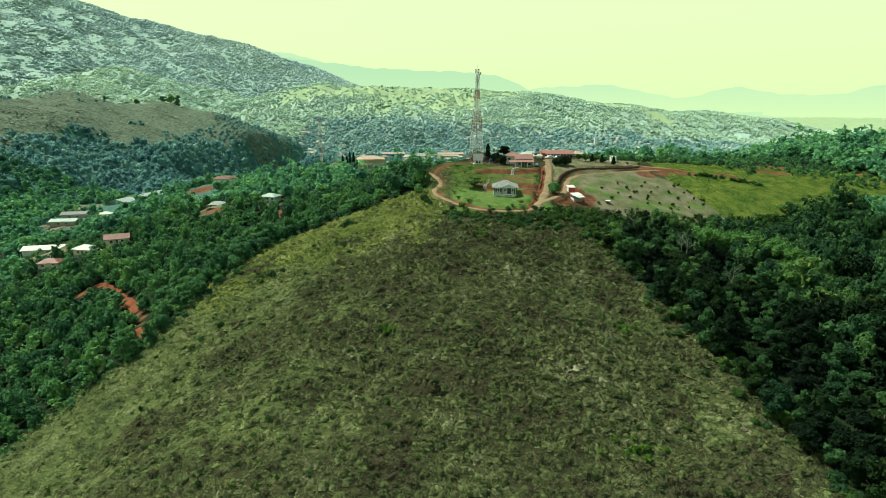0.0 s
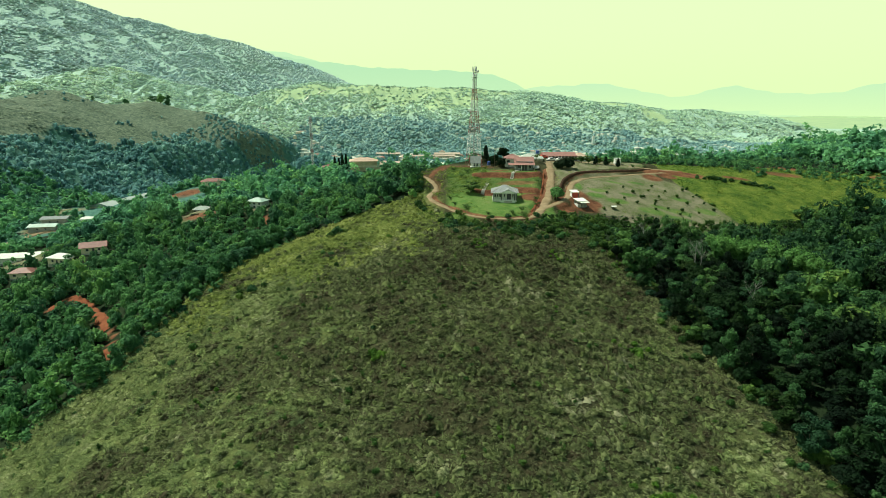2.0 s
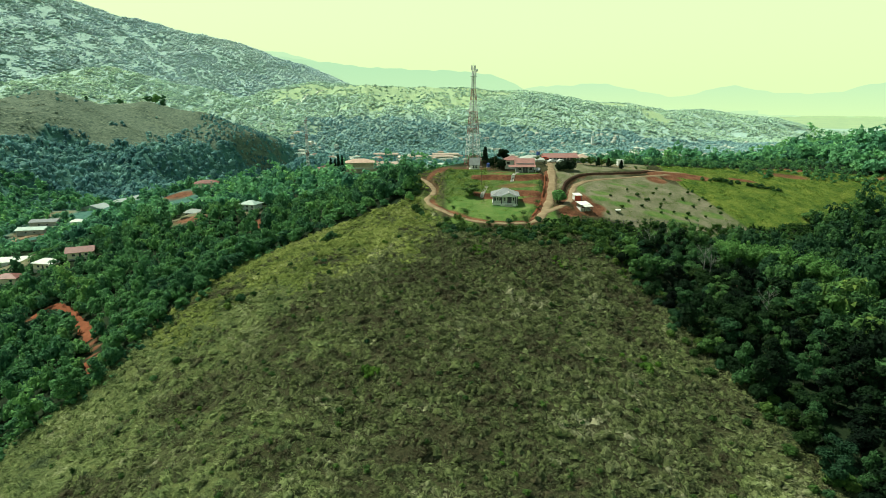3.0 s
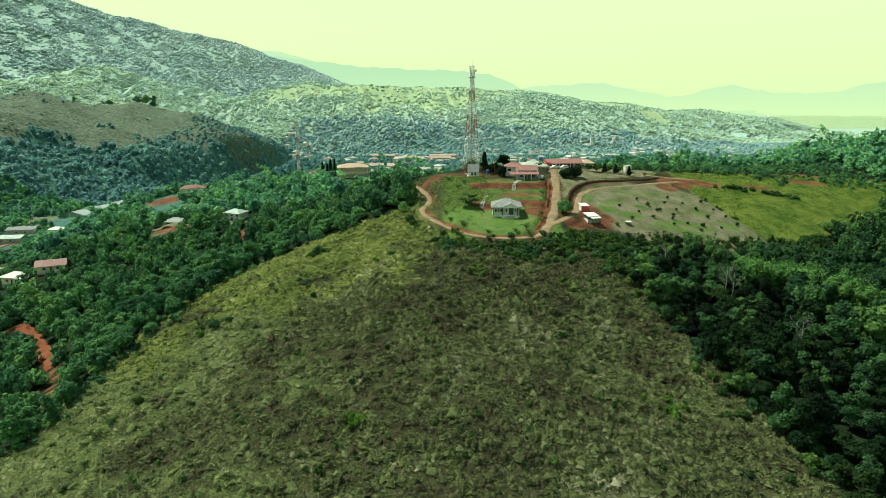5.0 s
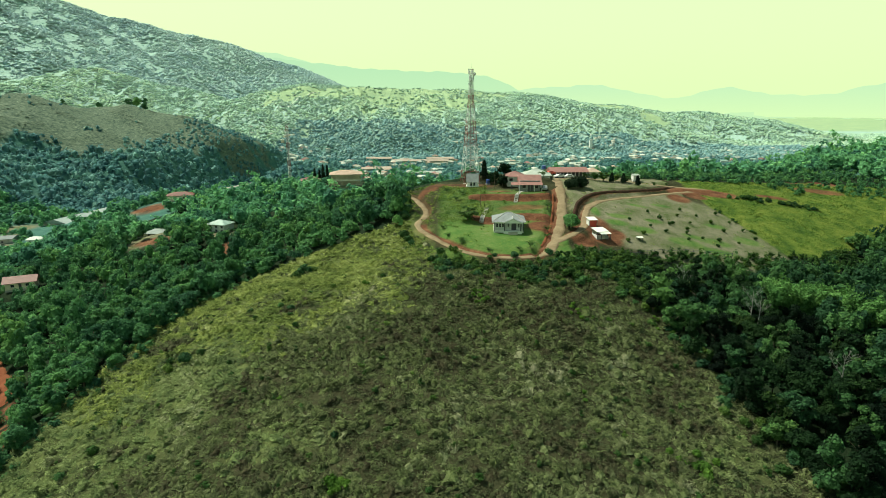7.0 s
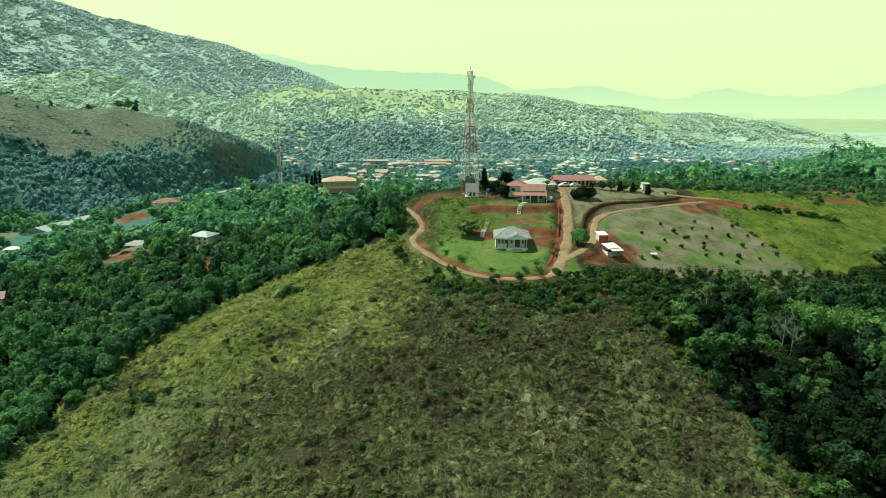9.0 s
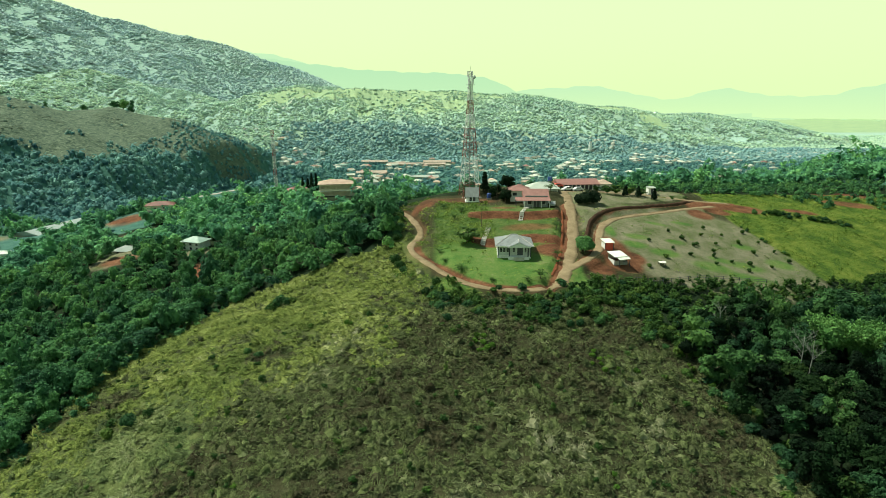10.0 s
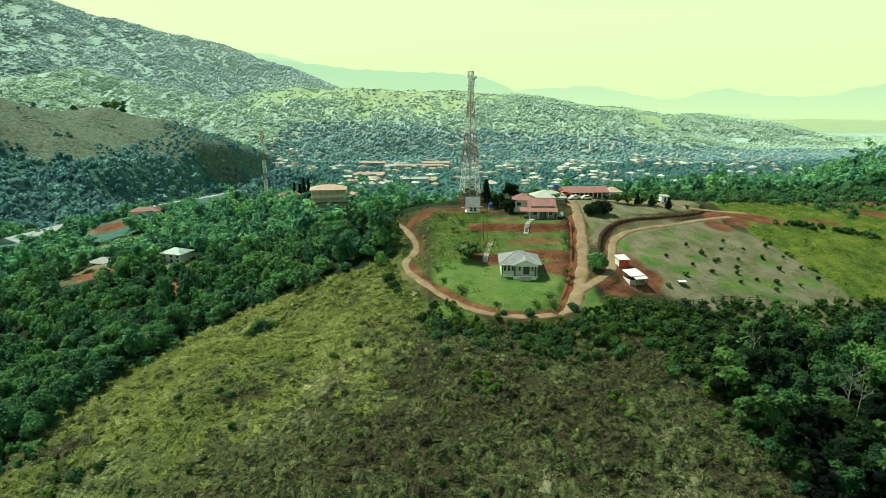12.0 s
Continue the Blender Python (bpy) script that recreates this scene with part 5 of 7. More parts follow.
def house(x, y, yaw, w, d, h, label, wall_mat, roof_mat, kind="hip", rise=1.8, over=0.6, windows=(), doors=(), name="house", group="", plinth=0.3, z=None, base_mat=None, frame_mat=None):
    """A house with its front along -y: walls with openings, roof, windows and doors. windows: (x0, x1, z0, z1)."""
    z = ground_at(x, y) if z is None else z
    ob = thing(name, pose(x, y, z, 0, 0, yaw), label, "house", group)
    part("plinth", box(-w / 2 - 0.1, w / 2 + 0.1, -d / 2 - 0.1, d / 2 + 0.1, -1.2, plinth), base_mat or CONCRETE, ob)
    t = 0.18
    cut = [(a, b, plinth + c, plinth + e) for a, b, c, e in windows] + [(a, b, plinth, plinth + e) for a, b, e in doors]
    part("wall", wall_panel(bmesh.new(), -w / 2, w / 2, plinth, plinth + h, -d / 2, t, cut), wall_mat, ob)
    part("wall", box(-w / 2, w / 2, d / 2 - t, d / 2, plinth, plinth + h), wall_mat, ob)
    part("wall", box(-w / 2, -w / 2 + t, -d / 2 + t, d / 2 - t, plinth, plinth + h), wall_mat, ob)
    part("wall", box(w / 2 - t, w / 2, -d / 2 + t, d / 2 - t, plinth, plinth + h), wall_mat, ob)
    part("roof", roof_mesh(kind, -w / 2 - over, w / 2 + over, -d / 2 - over, d / 2 + over, plinth + h + 0.12, rise), roof_mat, ob)
    for a, b, c, e in windows:
        window_parts(ob, a, b, plinth + c, plinth + e, -d / 2, frame_mat or STEEL_WHITE)
    for a, b, e in doors:
        part("door", box(a, b, -d / 2 + 0.06, -d / 2 + 0.12, plinth, plinth + e), DARK_WOOD, ob)
    return ob


def post(parent, x, y, z0, z1, half, material, name="post"):
    return part(name, box(x - half, x + half, y - half, y + half, z0, z1), material, parent)


# ---- the grey bungalow on the lawn ----
def bungalow():
    ob = house(24.9, 230.6, -5, 8.8, 9.0, 2.55, "pale grey bungalow with hipped tile roof and porch, on the lawn", PALE_GREY_WALL, GREY_ROOF, "hip", 2.1, 0.75,
               windows=[(-3.9, -3.2, 0.8, 2.1), (-3.0, -2.3, 0.8, 2.1), (-2.1, -1.4, 0.8, 2.1), (-0.4, 0.2, 0.8, 2.1), (2.7, 3.3, 0.8, 2.1)],
               doors=[(0.8, 2.3, 2.2)], z=2.5, base_mat=WHITE_WALL)
    # porch: slab, columns, gable with its own roof
    part("porch_floor", box(-1.6, 3.9, -5.9, -4.6, -0.6, 0.28), WHITE_WALL, ob)
    for x in (-1.3, 3.6):
        post(ob, x, -5.6, 0.28, 2.85, 0.16, DARK_WOOD, "column")
    for x in (-4.3, 4.35):
        post(ob, x, -4.75, 0.0, 2.85, 0.12, DARK_WOOD, "column")
    bm = bmesh.new()
    z, xm, y0 = 2.98, 1.15, -6.3
    v = [bm.verts.new(p) for p in ((-1.9, y0, z), (4.2, y0, z), (xm, y0, z + 1.25), (xm, -2.0, z + 1.25), (-1.9, -2.9, z), (4.2, -2.9, z),
                                   (-1.9, y0, z - 0.12), (4.2, y0, z - 0.12), (-1.9, -2.9, z - 0.12), (4.2, -2.9, z - 0.12))]
    for f in ((0, 2, 3, 4), (1, 5, 3, 2), (6, 0, 4, 8), (7, 9, 5, 1), (6, 8, 9, 7)):
        bm.faces.new([v[i] for i in f])
    part("porch_roof", bm, GREY_ROOF, ob)
    bm = bmesh.new()
    a = [bm.verts.new((x, y, zz)) for y in (y0 + 0.04, y0 + 0.2) for x, zz in ((-1.7, z), (4.0, z), (xm, z + 1.1))]
    for f in ((0, 1, 2), (5, 4, 3), (0, 3, 4, 1), (1, 4, 5, 2), (2, 5, 3, 0)):
        bm.faces.new([a[i] for i in f])
    part("gable", bm, WHITE_WALL, ob, "white porch gable")
    part("fascia", box(-5.2, -1.95, -5.32, -5.26, 2.78, 2.96), WHITE_WALL, ob, "white eaves board")
    part("fascia", box(-1.9, 4.2, y0 - 0.06, y0 - 0.01, 2.82, 2.99), WHITE_WALL, ob, "white eaves board")
    part("step", box(-0.2, 2.6, -6.5, -5.92, -0.8, 0.1), CONCRETE, ob)
    for a, b in (((-5.15, -5.25, 2.97), (-0.9, 0, 5.07)), ((5.15, -5.25, 2.97), (0.9, 0, 5.07)), ((-0.9, 0, 5.08), (0.9, 0, 5.08)), ((xm, y0, z + 1.27), (xm, -2.2, z + 1.27))):
        part("ridge_cap", rods((a, b, 0.11, 0.11, 6)), CONCRETE, ob)
    return ob


bungalow()


# ---- the red-roofed house and its neighbours ----
def red_house():
    ob = house(37.0, 266.5, -4, 7.4, 8.5, 2.7, "blue-grey house with red sheet roofs above a bank", GREY_WALL, RED_ROOF, "gable", 2.6, 0.5,
               windows=[(-2.9, -1.5, 0.9, 2.1), (1.7, 3.0, 0.9, 2.1)], doors=[(-0.9, -0.1, 2.1), (0.2, 1.0, 2.1)], z=9.1)
    part("porch_roof", roof_mesh("lean", -4.3, 4.3, -6.3, -4.3, 2.75, 0.7, 0.1), RED_ROOF, ob)
    part("porch_floor", box(-4.2, 4.2, -6.3, -4.3, -0.9, 0.25), CONCRETE, ob)
    for x in (-4.0, -1.3, 1.4, 4.0):
        post(ob, x, -6.1, 0.25, 2.72, 0.08, WHITE_WALL, "column")
    part("wall", box(-3.6, 3.6, -3.9, -3.75, 3.0, 4.0), GREY_WALL, ob)
    return ob


red_house()
house(32.8, 274.5, -4, 6.4, 7.5, 3.6, "white house wing with a red hipped roof", WHITE_WALL, RED_ROOF, "hip", 1.7, 0.6, windows=[(-2.4, -1.0, 1.9, 3.0), (0.8, 2.2, 1.9, 3.0)], z=9.6)
part("lean_to_roof", roof_mesh("lean", -2.0, 1.2, -2.6, 1.0, 2.3, 0.6, 0.1), RED_ROOF,
     (lean := thing("lean_to", pose(32.2, 265.4, 9.2, 0, 0, -4), "small lean-to with a red sheet roof beside the house", "shed")))
for x, y in ((-1.8, -2.4), (1.0, -2.4), (-1.8, 0.8), (1.0, 0.8)):
    post(lean, x, y, -0.6, 2.2 + (0.45 if y > 0 else 0), 0.07, DARK_WOOD)
house(43.0, 286.5, -6, 10.6, 8.0, 2.7, "white house with a broad pale sheet roof behind the red house", WHITE_WALL, PALE_ROOF, "hip", 2.0, 0.7,
      windows=[(-4.4, -3.0, 0.9, 2.0), (-1.2, 0.2, 0.9, 2.0), (2.4, 3.8, 0.9, 2.0)], doors=[(1.0, 1.9, 2.1)], z=9.4)


def long_barn():
    ob = thing("school_block", pose(57.8, 297.0, 9.6, 0, 0, 3), "long low building with a red roof and open veranda", "building")
    w, d = 15.0, 6.5
    part("plinth", box(-w / 2, w / 2, -d / 2 - 1.2, d / 2, -1.5, 0.2), CONCRETE, ob)
    # coloured dark to give the shade in the openings between the columns
    part("wall", box(-w / 2, w / 2, -d / 2 + 1.0, d / 2, 0.2, 2.9), DARK_WOOD, ob, "veranda back wall, shade of the openings in its dark colour")
    for i in range(10):
        post(ob, -w / 2 + 0.3 + i * (w - 0.6) / 9, -d / 2 - 1.0, 0.2, 2.9, 0.14, WHITE_WALL, "column")
    part("parapet", box(-w / 2, w / 2, -d / 2 - 1.12, -d / 2 - 1.0, 0.2, 0.9), CREAM_WALL, ob)
    part("roof", roof_mesh("gable", -w / 2 - 0.6, w / 2 + 0.6, -d / 2 - 1.6, d / 2 + 0.6, 3.0, 1.7), RED_ROOF, ob)
    return ob


long_barn()
house(68.6, 297.5, 6, 4.6, 5.5, 2.6, "small white house with a rust-red roof at the ridge end", WHITE_WALL, RUST_ROOF, "hip", 1.5, 0.5, windows=[(-1.6, -0.5, 0.9, 2.0), (0.5, 1.6, 0.9, 2.0)], z=9.4)
house(85.5, 292.5, 4, 2.6, 2.4, 2.0, "small pale hut beside the ridge track", WHITE_WALL, PALE_ROOF, "lean", 0.4, 0.2, doors=[(-0.4, 0.4, 1.8)])


# ---- mast hut ----
def hut():
    ob = thing("stilt_hut", pose(16.4, 272.0, 8.6, 0, 0, -3), "small stilted hut with a steep grey roof before the tower", "hut")
    for x in (-1.9, 1.9):
        for y in (-1.7, 1.7):
            post(ob, x, y, -0.8, 1.3, 0.12, DARK_WOOD, "stilt")
    part("floor_slab", box(-2.4, 2.4, -2.6, 2.2, 1.3, 1.55), WHITE_WALL, ob, "white floor slab")
    part("wall", wall_panel(bmesh.new(), -1.9, 1.9, 1.55, 3.6, -1.5, 0.12, [(-0.9, -0.1, 1.6, 3.2), (0.3, 1.1, 1.6, 3.2)]), WHITE_WALL, ob)
    part("wall", box(-1.9, 1.9, 1.6, 1.72, 1.55, 3.6), GREY_WALL, ob)
    for x in (-1.9, 1.78):
        part("wall", box(x, x + 0.12, -1.38, 1.6, 1.55, 3.6), GREY_WALL, ob)
    part("door", box(-0.9, -0.1, -1.44, -1.4, 1.56, 3.2), GLASS_DARK, ob)
    part("door", box(0.3, 1.1, -1.44, -1.4, 1.56, 3.2), GLASS_DARK, ob)
    for x in (-1.9, 0.1, 1.9):
        post(ob, x, -2.4, 1.55, 3.0, 0.07, WHITE_WALL)
    part("roof", roof_mesh("gable", -2.3, 2.3, -2.3, 2.2, 3.0, 3.0, 0.12), GREY_ROOF, ob)
    part("rail", rods(((-2.3, -2.5, 2.4), (2.3, -2.5, 2.4), 0.04)), WHITE_WALL, ob)
    return ob


hut()


# ---- lattice towers ----
def lattice_tower(x, y, z, high, base, top, sections, label, bands):
    ob = thing("radio_tower", pose(x, y, z, 0, 0, 12), label, "tower")
    corner = ((-1, -1), (1, -1), (1, 1), (-1, 1))

    def width(h):
        f = h / high
        return (base + (top - base) * min(1, f / 0.82)) / 2

    for k in range(sections):
        h0, h1 = high * k / sections, high * (k + 1) / sections
        w0, w1 = width(h0), width(h1)
        mat = bands[k % len(bands)]
        thick = 0.13 - 0.06 * k / sections
        for cx, cy in corner:
            part("leg", rods(((cx * w0, cy * w0, h0), (cx * w1, cy * w1, h1), thick, thick, 6)), mat, ob)
        for i in range(4):
            a, b = corner[i], corner[(i + 1) % 4]
            p = lambda c, w, h: (c[0] * w, c[1] * w, h)
            hm, wm = (h0 + h1) / 2, (w0 + w1) / 2
            bars = [(p(a, w0, h0), p(b, wm, hm), 0.05, 0.05, 4), (p(b, w0, h0), p(a, wm, hm), 0.05, 0.05, 4),
                    (p(a, wm, hm), p(b, w1, h1), 0.05, 0.05, 4), (p(b, wm, hm), p(a, w1, h1), 0.05, 0.05, 4),
                    (p(a, w1, h1), p(b, w1, h1), 0.06, 0.06, 4), (p(a, wm, hm), p(b, wm, hm), 0.05, 0.05, 4)]
            for bar in bars:
                part("brace", rods(bar), mat, ob)
    # ladder and cables up the middle
    part("cable_ladder", rods(((-0.2, 0.1, 0), (-0.2, 0.1, high * 0.97), 0.05), ((0.2, 0.1, 0), (0.2, 0.1, high * 0.97), 0.05),
                              ((0.0, 0.15, 0), (0.0, 0.15, high * 0.93), 0.14, 0.1, 6)), STEEL_GREY, ob)
    return ob, width


def dish(parent, x, y, z, r, turn):
    """A drum antenna on a short bracket."""
    bm = bmesh.new()
    c, s = math.cos(turn), math.sin(turn)
    rod(bm, (x, y, z), (x + c * 0.35, y + s * 0.35, z), r, r * 0.92, 12)
    rod(bm, (x + c * 0.35, y + s * 0.35, z), (x + c * 0.45, y + s * 0.45, z), r * 0.92, r * 0.5, 12)
    rod(bm, (x - c * 0.5, y - s * 0.5, z), (x, y, z), 0.06, 0.06, 5)
    return part("dish_antenna", bm, STEEL_WHITE, parent, "white drum antenna")


tower, width_of = lattice_tower(16.3, 284.0, 9.5, 43.4, 6.2, 1.3, 9, "tall red and white steel lattice radio tower with antennas",
                                [STEEL_RED, STEEL_WHITE, STEEL_WHITE, STEEL_RED, STEEL_RED, STEEL_WHITE, STEEL_RED, STEEL_WHITE, STEEL_WHITE])
for h, i, r in ((17.5, 0, 0.45), (21.5, 0, 0.4), (13.5, 1, 0.4), (24.5, 3, 0.4), (27, 0, 0.35), (19.5, 1, 0.45), (15, 1, 0.35), (30.5, 2, 0.3), (41.5, 1, 0.6), (38, 0, 0.35)):
    cx, cy = ((-1, -1), (1, -1), (1, 1), (-1, 1))[i]
    w = width_of(h)
    dish(tower, cx * (w + 0.35), cy * (w + 0.35), h, r, math.atan2(cy, cx))
for k in range(6):
    a = 6.2832 * k / 6
    part("panel_antenna", box(1.0 * math.cos(a) - 0.14, 1.0 * math.cos(a) + 0.14, 1.0 * math.sin(a) - 0.1, 1.0 * math.sin(a) + 0.1, 39.3 + 2.2 * (k % 2), 41.3 + 2.2 * (k % 2)), STEEL_WHITE, tower, "upright panel antenna")
part("lightning_rod", rods(((0, 0, 43.2), (0, 0, 45.3), 0.05, 0.03, 5)), STEEL_GREY, tower)
part("platform", box(-1.3, 1.3, -1.3, 1.3, 38.9, 39.0), STEEL_GREY, tower)
for cx in (-1, 1):
    for cy in (-1, 1):
        part("footing", box(cx * 3.1 - 0.5, cx * 3.1 + 0.5, cy * 3.1 - 0.5, cy * 3.1 + 0.5, -0.8, 0.25), CONCRETE, tower)
mast, _ = lattice_tower(-83.0, 397.0, ground_at(-83, 397) - 0.4, 28.5 - ground_at(-83, 397), 1.7, 1.5, 11, "slender red and white lattice mast standing in the woods",
                                 [STEEL_WHITE, STEEL_RED, STEEL_WHITE, STEEL_WHITE, STEEL_RED, STEEL_WHITE])
for h, i in ((34, 0), (30, 1), (27, 2)):
    cx, cy = ((-1, -1), (1, -1), (1, 1))[i]
    dish(mast, cx * 1.0, cy * 1.0, h, 0.5, math.atan2(cy, cx))


# ---- sheds, tank and cars ----
def shed(x, y, yaw, w, d, h, wall_mat, label, lean=0.7, open_front=False):
    """A lean-to shed: walls, corner posts and a sheet roof on battens; the open kind has a low front wall."""
    ob = thing("shed", pose(x, y, ground_at(x, y), 0, 0, yaw), label, "shed")
    part("wall", box(-w / 2, w / 2, -d / 2, -d / 2 + 0.1, -0.5, 0.8 if open_front else h), wall_mat, ob)
    part("wall", box(-w / 2, w / 2, d / 2 - 0.1, d / 2, -0.5, h + lean * 0.8), wall_mat, ob)
    for sx in (-1, 1):
        part("wall", box(sx * w / 2 - 0.05, sx * w / 2 + 0.05, -d / 2 + 0.1, d / 2 - 0.1, -0.5, 0.9 if open_front else h), WHITE_WALL, ob)
        post(ob, sx * (w / 2 + 0.1), -d / 2 - 0.15, -0.6, h + 0.02, 0.06, DARK_WOOD)
    part("roof", roof_mesh("lean", -w / 2 - 0.35, w / 2 + 0.35, -d / 2 - 0.45, d / 2 + 0.3, h + 0.1, lean, 0.06), BRIGHT_ROOF, ob)
    for k in range(3):
        yb = -d / 2 + d * k / 2
        zb = h + 0.0 + lean * (yb + d / 2 + 0.45) / (d + 0.75)
        part("batten", box(-w / 2 - 0.3, w / 2 + 0.3, yb - 0.04, yb + 0.04, zb - 0.06, zb + 0.02), DARK_WOOD, ob)
    return ob


shed(52.2, 235.0, 8, 2.3, 2.6, 1.7, RED_PAINT, "small shed with red front and pale sheet roof on bare soil", 0.5)
second = shed(53.2, 228.8, 14, 3.4, 3.4, 1.9, CONCRETE, "open-sided shed with a bright sheet roof beside the track", 0.6, True)
part("awning", roof_mesh("lean", -1.3, 2.2, -3.3, -2.0, 1.5, 0.35, 0.06), BRIGHT_ROOF, second)
for x in (-1.1, 2.0):
    post(second, x, -3.1, -0.6, 1.5, 0.06, DARK_WOOD)
for x, y, r, h in ((0.6, -2.7, 0.28, 0.85), (1.3, -2.6, 0.28, 0.85)):
    drum = thing("oil_drum", second.matrix_basis @ pose(x, y, -0.15), "dark steel drum standing under the shed's awning", "drum", "drums by the shed")
    part("barrel", rods(((0, 0, 0), (0, 0, h), r, r, 14)), STEEL_GREY, drum)
    part("lid", rods(((0, 0, h), (0, 0, h + 0.03), r * 1.04, r * 1.04, 14)), DARK_WOOD, drum)
shelter = thing("feed_shelter", pose(66.5, 230.5, ground_at(66.5, 230.5)), "tiny shelter with a white sheet roof in the plantation", "shed")
part("roof", roof_mesh("gable", -0.9, 0.9, -0.8, 0.8, 1.0, 0.3, 0.06), BRIGHT_ROOF, shelter)
for x in (-0.7, 0.7):
    for y in (-0.6, 0.6):
        post(shelter, x, y, -0.4, 1.0, 0.05, DARK_WOOD)


def water_tank(x, y):
    ob = thing("water_tank", pose(x, y, ground_at(x, y)), "blue plastic water tank on a low stand", "tank")
    bm = rod(bmesh.new(), (0, 0, 0.5), (0, 0, 1.9), 0.8, 0.8, 14)
    rod(bm, (0, 0, 1.9), (0, 0, 2.2), 0.8, 0.3, 14)
    part("barrel", bm, BLUE_PLASTIC, ob)
    part("stand", box(-0.8, 0.8, -0.8, 0.8, -0.4, 0.5), CONCRETE, ob)


water_tank(22.8, 277.5)
tank = thing("water_tank", pose(47.8, 296.0, 12.6), "dark blue roof-top water tank on a frame", "tank")
part("barrel", rod(bmesh.new(), (0, 0, 1.0), (0, 0, 2.4), 0.9, 0.9, 12), BLUE_PLASTIC, tank)
for x in (-0.7, 0.7):
    for y in (-0.7, 0.7):
        post(tank, x, y, -4.0, 1.0, 0.08, STEEL_GREY)


def car(x, y, yaw, paint, label, z=None):
    ob = thing("car", pose(x, y, (ground_at(x, y) if z is None else z) + 0.1, 0, 0, yaw), label, "car", "cars by the houses")
    bm = bmesh.new()
    side = [(-2.1, 0.35), (-2.1, 0.85), (-1.2, 1.0), (-0.6, 1.5), (1.1, 1.5), (1.9, 1.0), (2.15, 0.9), (2.15, 0.35)]
    rows = [[bm.verts.new((px, s * (0.85 if pz < 1.1 else 0.68), pz)) for px, pz in side] for s in (-1, 1)]
    n = len(side)
    bm.faces.new(rows[0]), bm.faces.new(rows[1][::-1])
    for i in range(n):
        bm.faces.new((rows[0][i], rows[1][i], rows[1][(i + 1) % n], rows[0][(i + 1) % n]))
    bmesh.ops.recalc_face_normals(bm, faces=bm.faces[:])
    body = part("body", bm, paint, ob)
    for s in (-1, 1):
        part("side_window", box(-0.65, 1.1, s * 0.8 - 0.03, s * 0.8 + 0.03, 1.05, 1.38), GLASS_DARK, ob)
    for px in (-1.35, 1.35):
        for s in (-1, 1):
            part("wheel", rods(((px, s * 0.7, 0.33), (px, s * 0.9, 0.33), 0.33, 0.33, 12)), RUBBER, ob)
    return ob


car(53.0, 289.5, 20, CAR_WHITE, "white parked car on the pale yard")
car(57.0, 290.0, 15, CAR_WHITE, "white parked van-like car near the veranda")
car(49.6, 291.5, 10, RED_PAINT, "red parked car near the pale-roofed house")
car(42.3, 263.0, 75, STEEL_GREY, "grey parked car beside the red-roofed house")
car(41.2, 268.5, 80, CAR_WHITE, "white parked car behind the grey car")


def fence(points, label):
    """Posts with two dark rails along a line."""
    ob = thing("fence", pose(0, 0, 0), label, "fence")
    line = curve([(x, y, 0) for x, y in points], 2.4)
    tops = [(p[0], p[1], ground_at(p[0], p[1])) for p in line]
    for x, y, z in tops:
        part("post", box(x - 0.06, x + 0.06, y - 0.06, y + 0.06, z - 0.4, z + 1.15), DARK_WOOD, ob)
    for (ax, ay, az), (bx_, by_, bz) in zip(tops, tops[1:]):
        for h in (0.45, 0.95):
            part("rail", rods(((ax, ay, az + h), (bx_, by_, bz + h), 0.05, 0.05, 4)), DARK_WOOD, ob)
    return ob


fence([(56, 221), (64, 222.5), (75, 226.5), (88, 229), (97, 231)], "low dark fence along the plantation's foot")


# concrete steps between the terraces
def stairway(x0, y0, x1, y1, n, w, label):
    ob = thing("stairway", pose(0, 0, 0), label, "stairs")
    for i in range(n):
        u = i / (n - 1)
        x, y = x0 + (x1 - x0) * u, y0 + (y1 - y0) * u
        z = ground_at(x, y)
        part("step", box(x - w / 2, x + w / 2, y - 0.32, y + 0.42, z - 0.5, z + 0.16), CONCRETE, ob)
    for side in (-1, 1):   # low kerbs that close the flight on both sides
        line = [(x0 + (x1 - x0) * u + side * w / 2, y0 + (y1 - y0) * u) for u in np.linspace(0, 1, 9)]
        for (ax, ay), (bx_, by_) in zip(line, line[1:]):
            part("kerb", rods(((ax, ay, ground_at(ax, ay) + 0.12), (bx_, by_, ground_at(bx_, by_) + 0.12), 0.14, 0.14, 5)), CONCRETE, ob)
    return ob


stairway(17.0, 236.5, 19.6, 246.5, 20, 1.1, "pale concrete steps up the first bank")
stairway(30.0, 252.0, 32.2, 258.5, 14, 1.1, "pale concrete steps up the second bank")
retaining = thing("retaining_wall", pose(36.5, 259.4, 8.3, 0, 0, -3), "low concrete edge before the red-roofed house", "wall")
part("wall", box(-4.8, 5.2, -0.15, 0.15, -0.8, 0.8), CONCRETE, retaining)


def pole(x, y, h, label="slender timber pole on the grassy slope"):
    ob = thing("pole", pose(x, y, ground_at(x, y)), label, "pole", "poles on the slope")
    part("shaft", rods(((0, 0, -0.5), (0, 0, h), 0.09, 0.06, 6)), BARK, ob)
    part("crossarm", rods(((-0.5, 0, h - 0.3), (0.5, 0, h - 0.3), 0.04)), BARK, ob)


pole(24.2, 266.0, 7.5)
pole(17.5, 246.5, 6.0)
pole(-150, 330, 8)

# ---- houses in the left valley ----
WIN = [(-3.0, -1.8, 0.9, 2.0), (1.6, 2.8, 0.9, 2.0)]
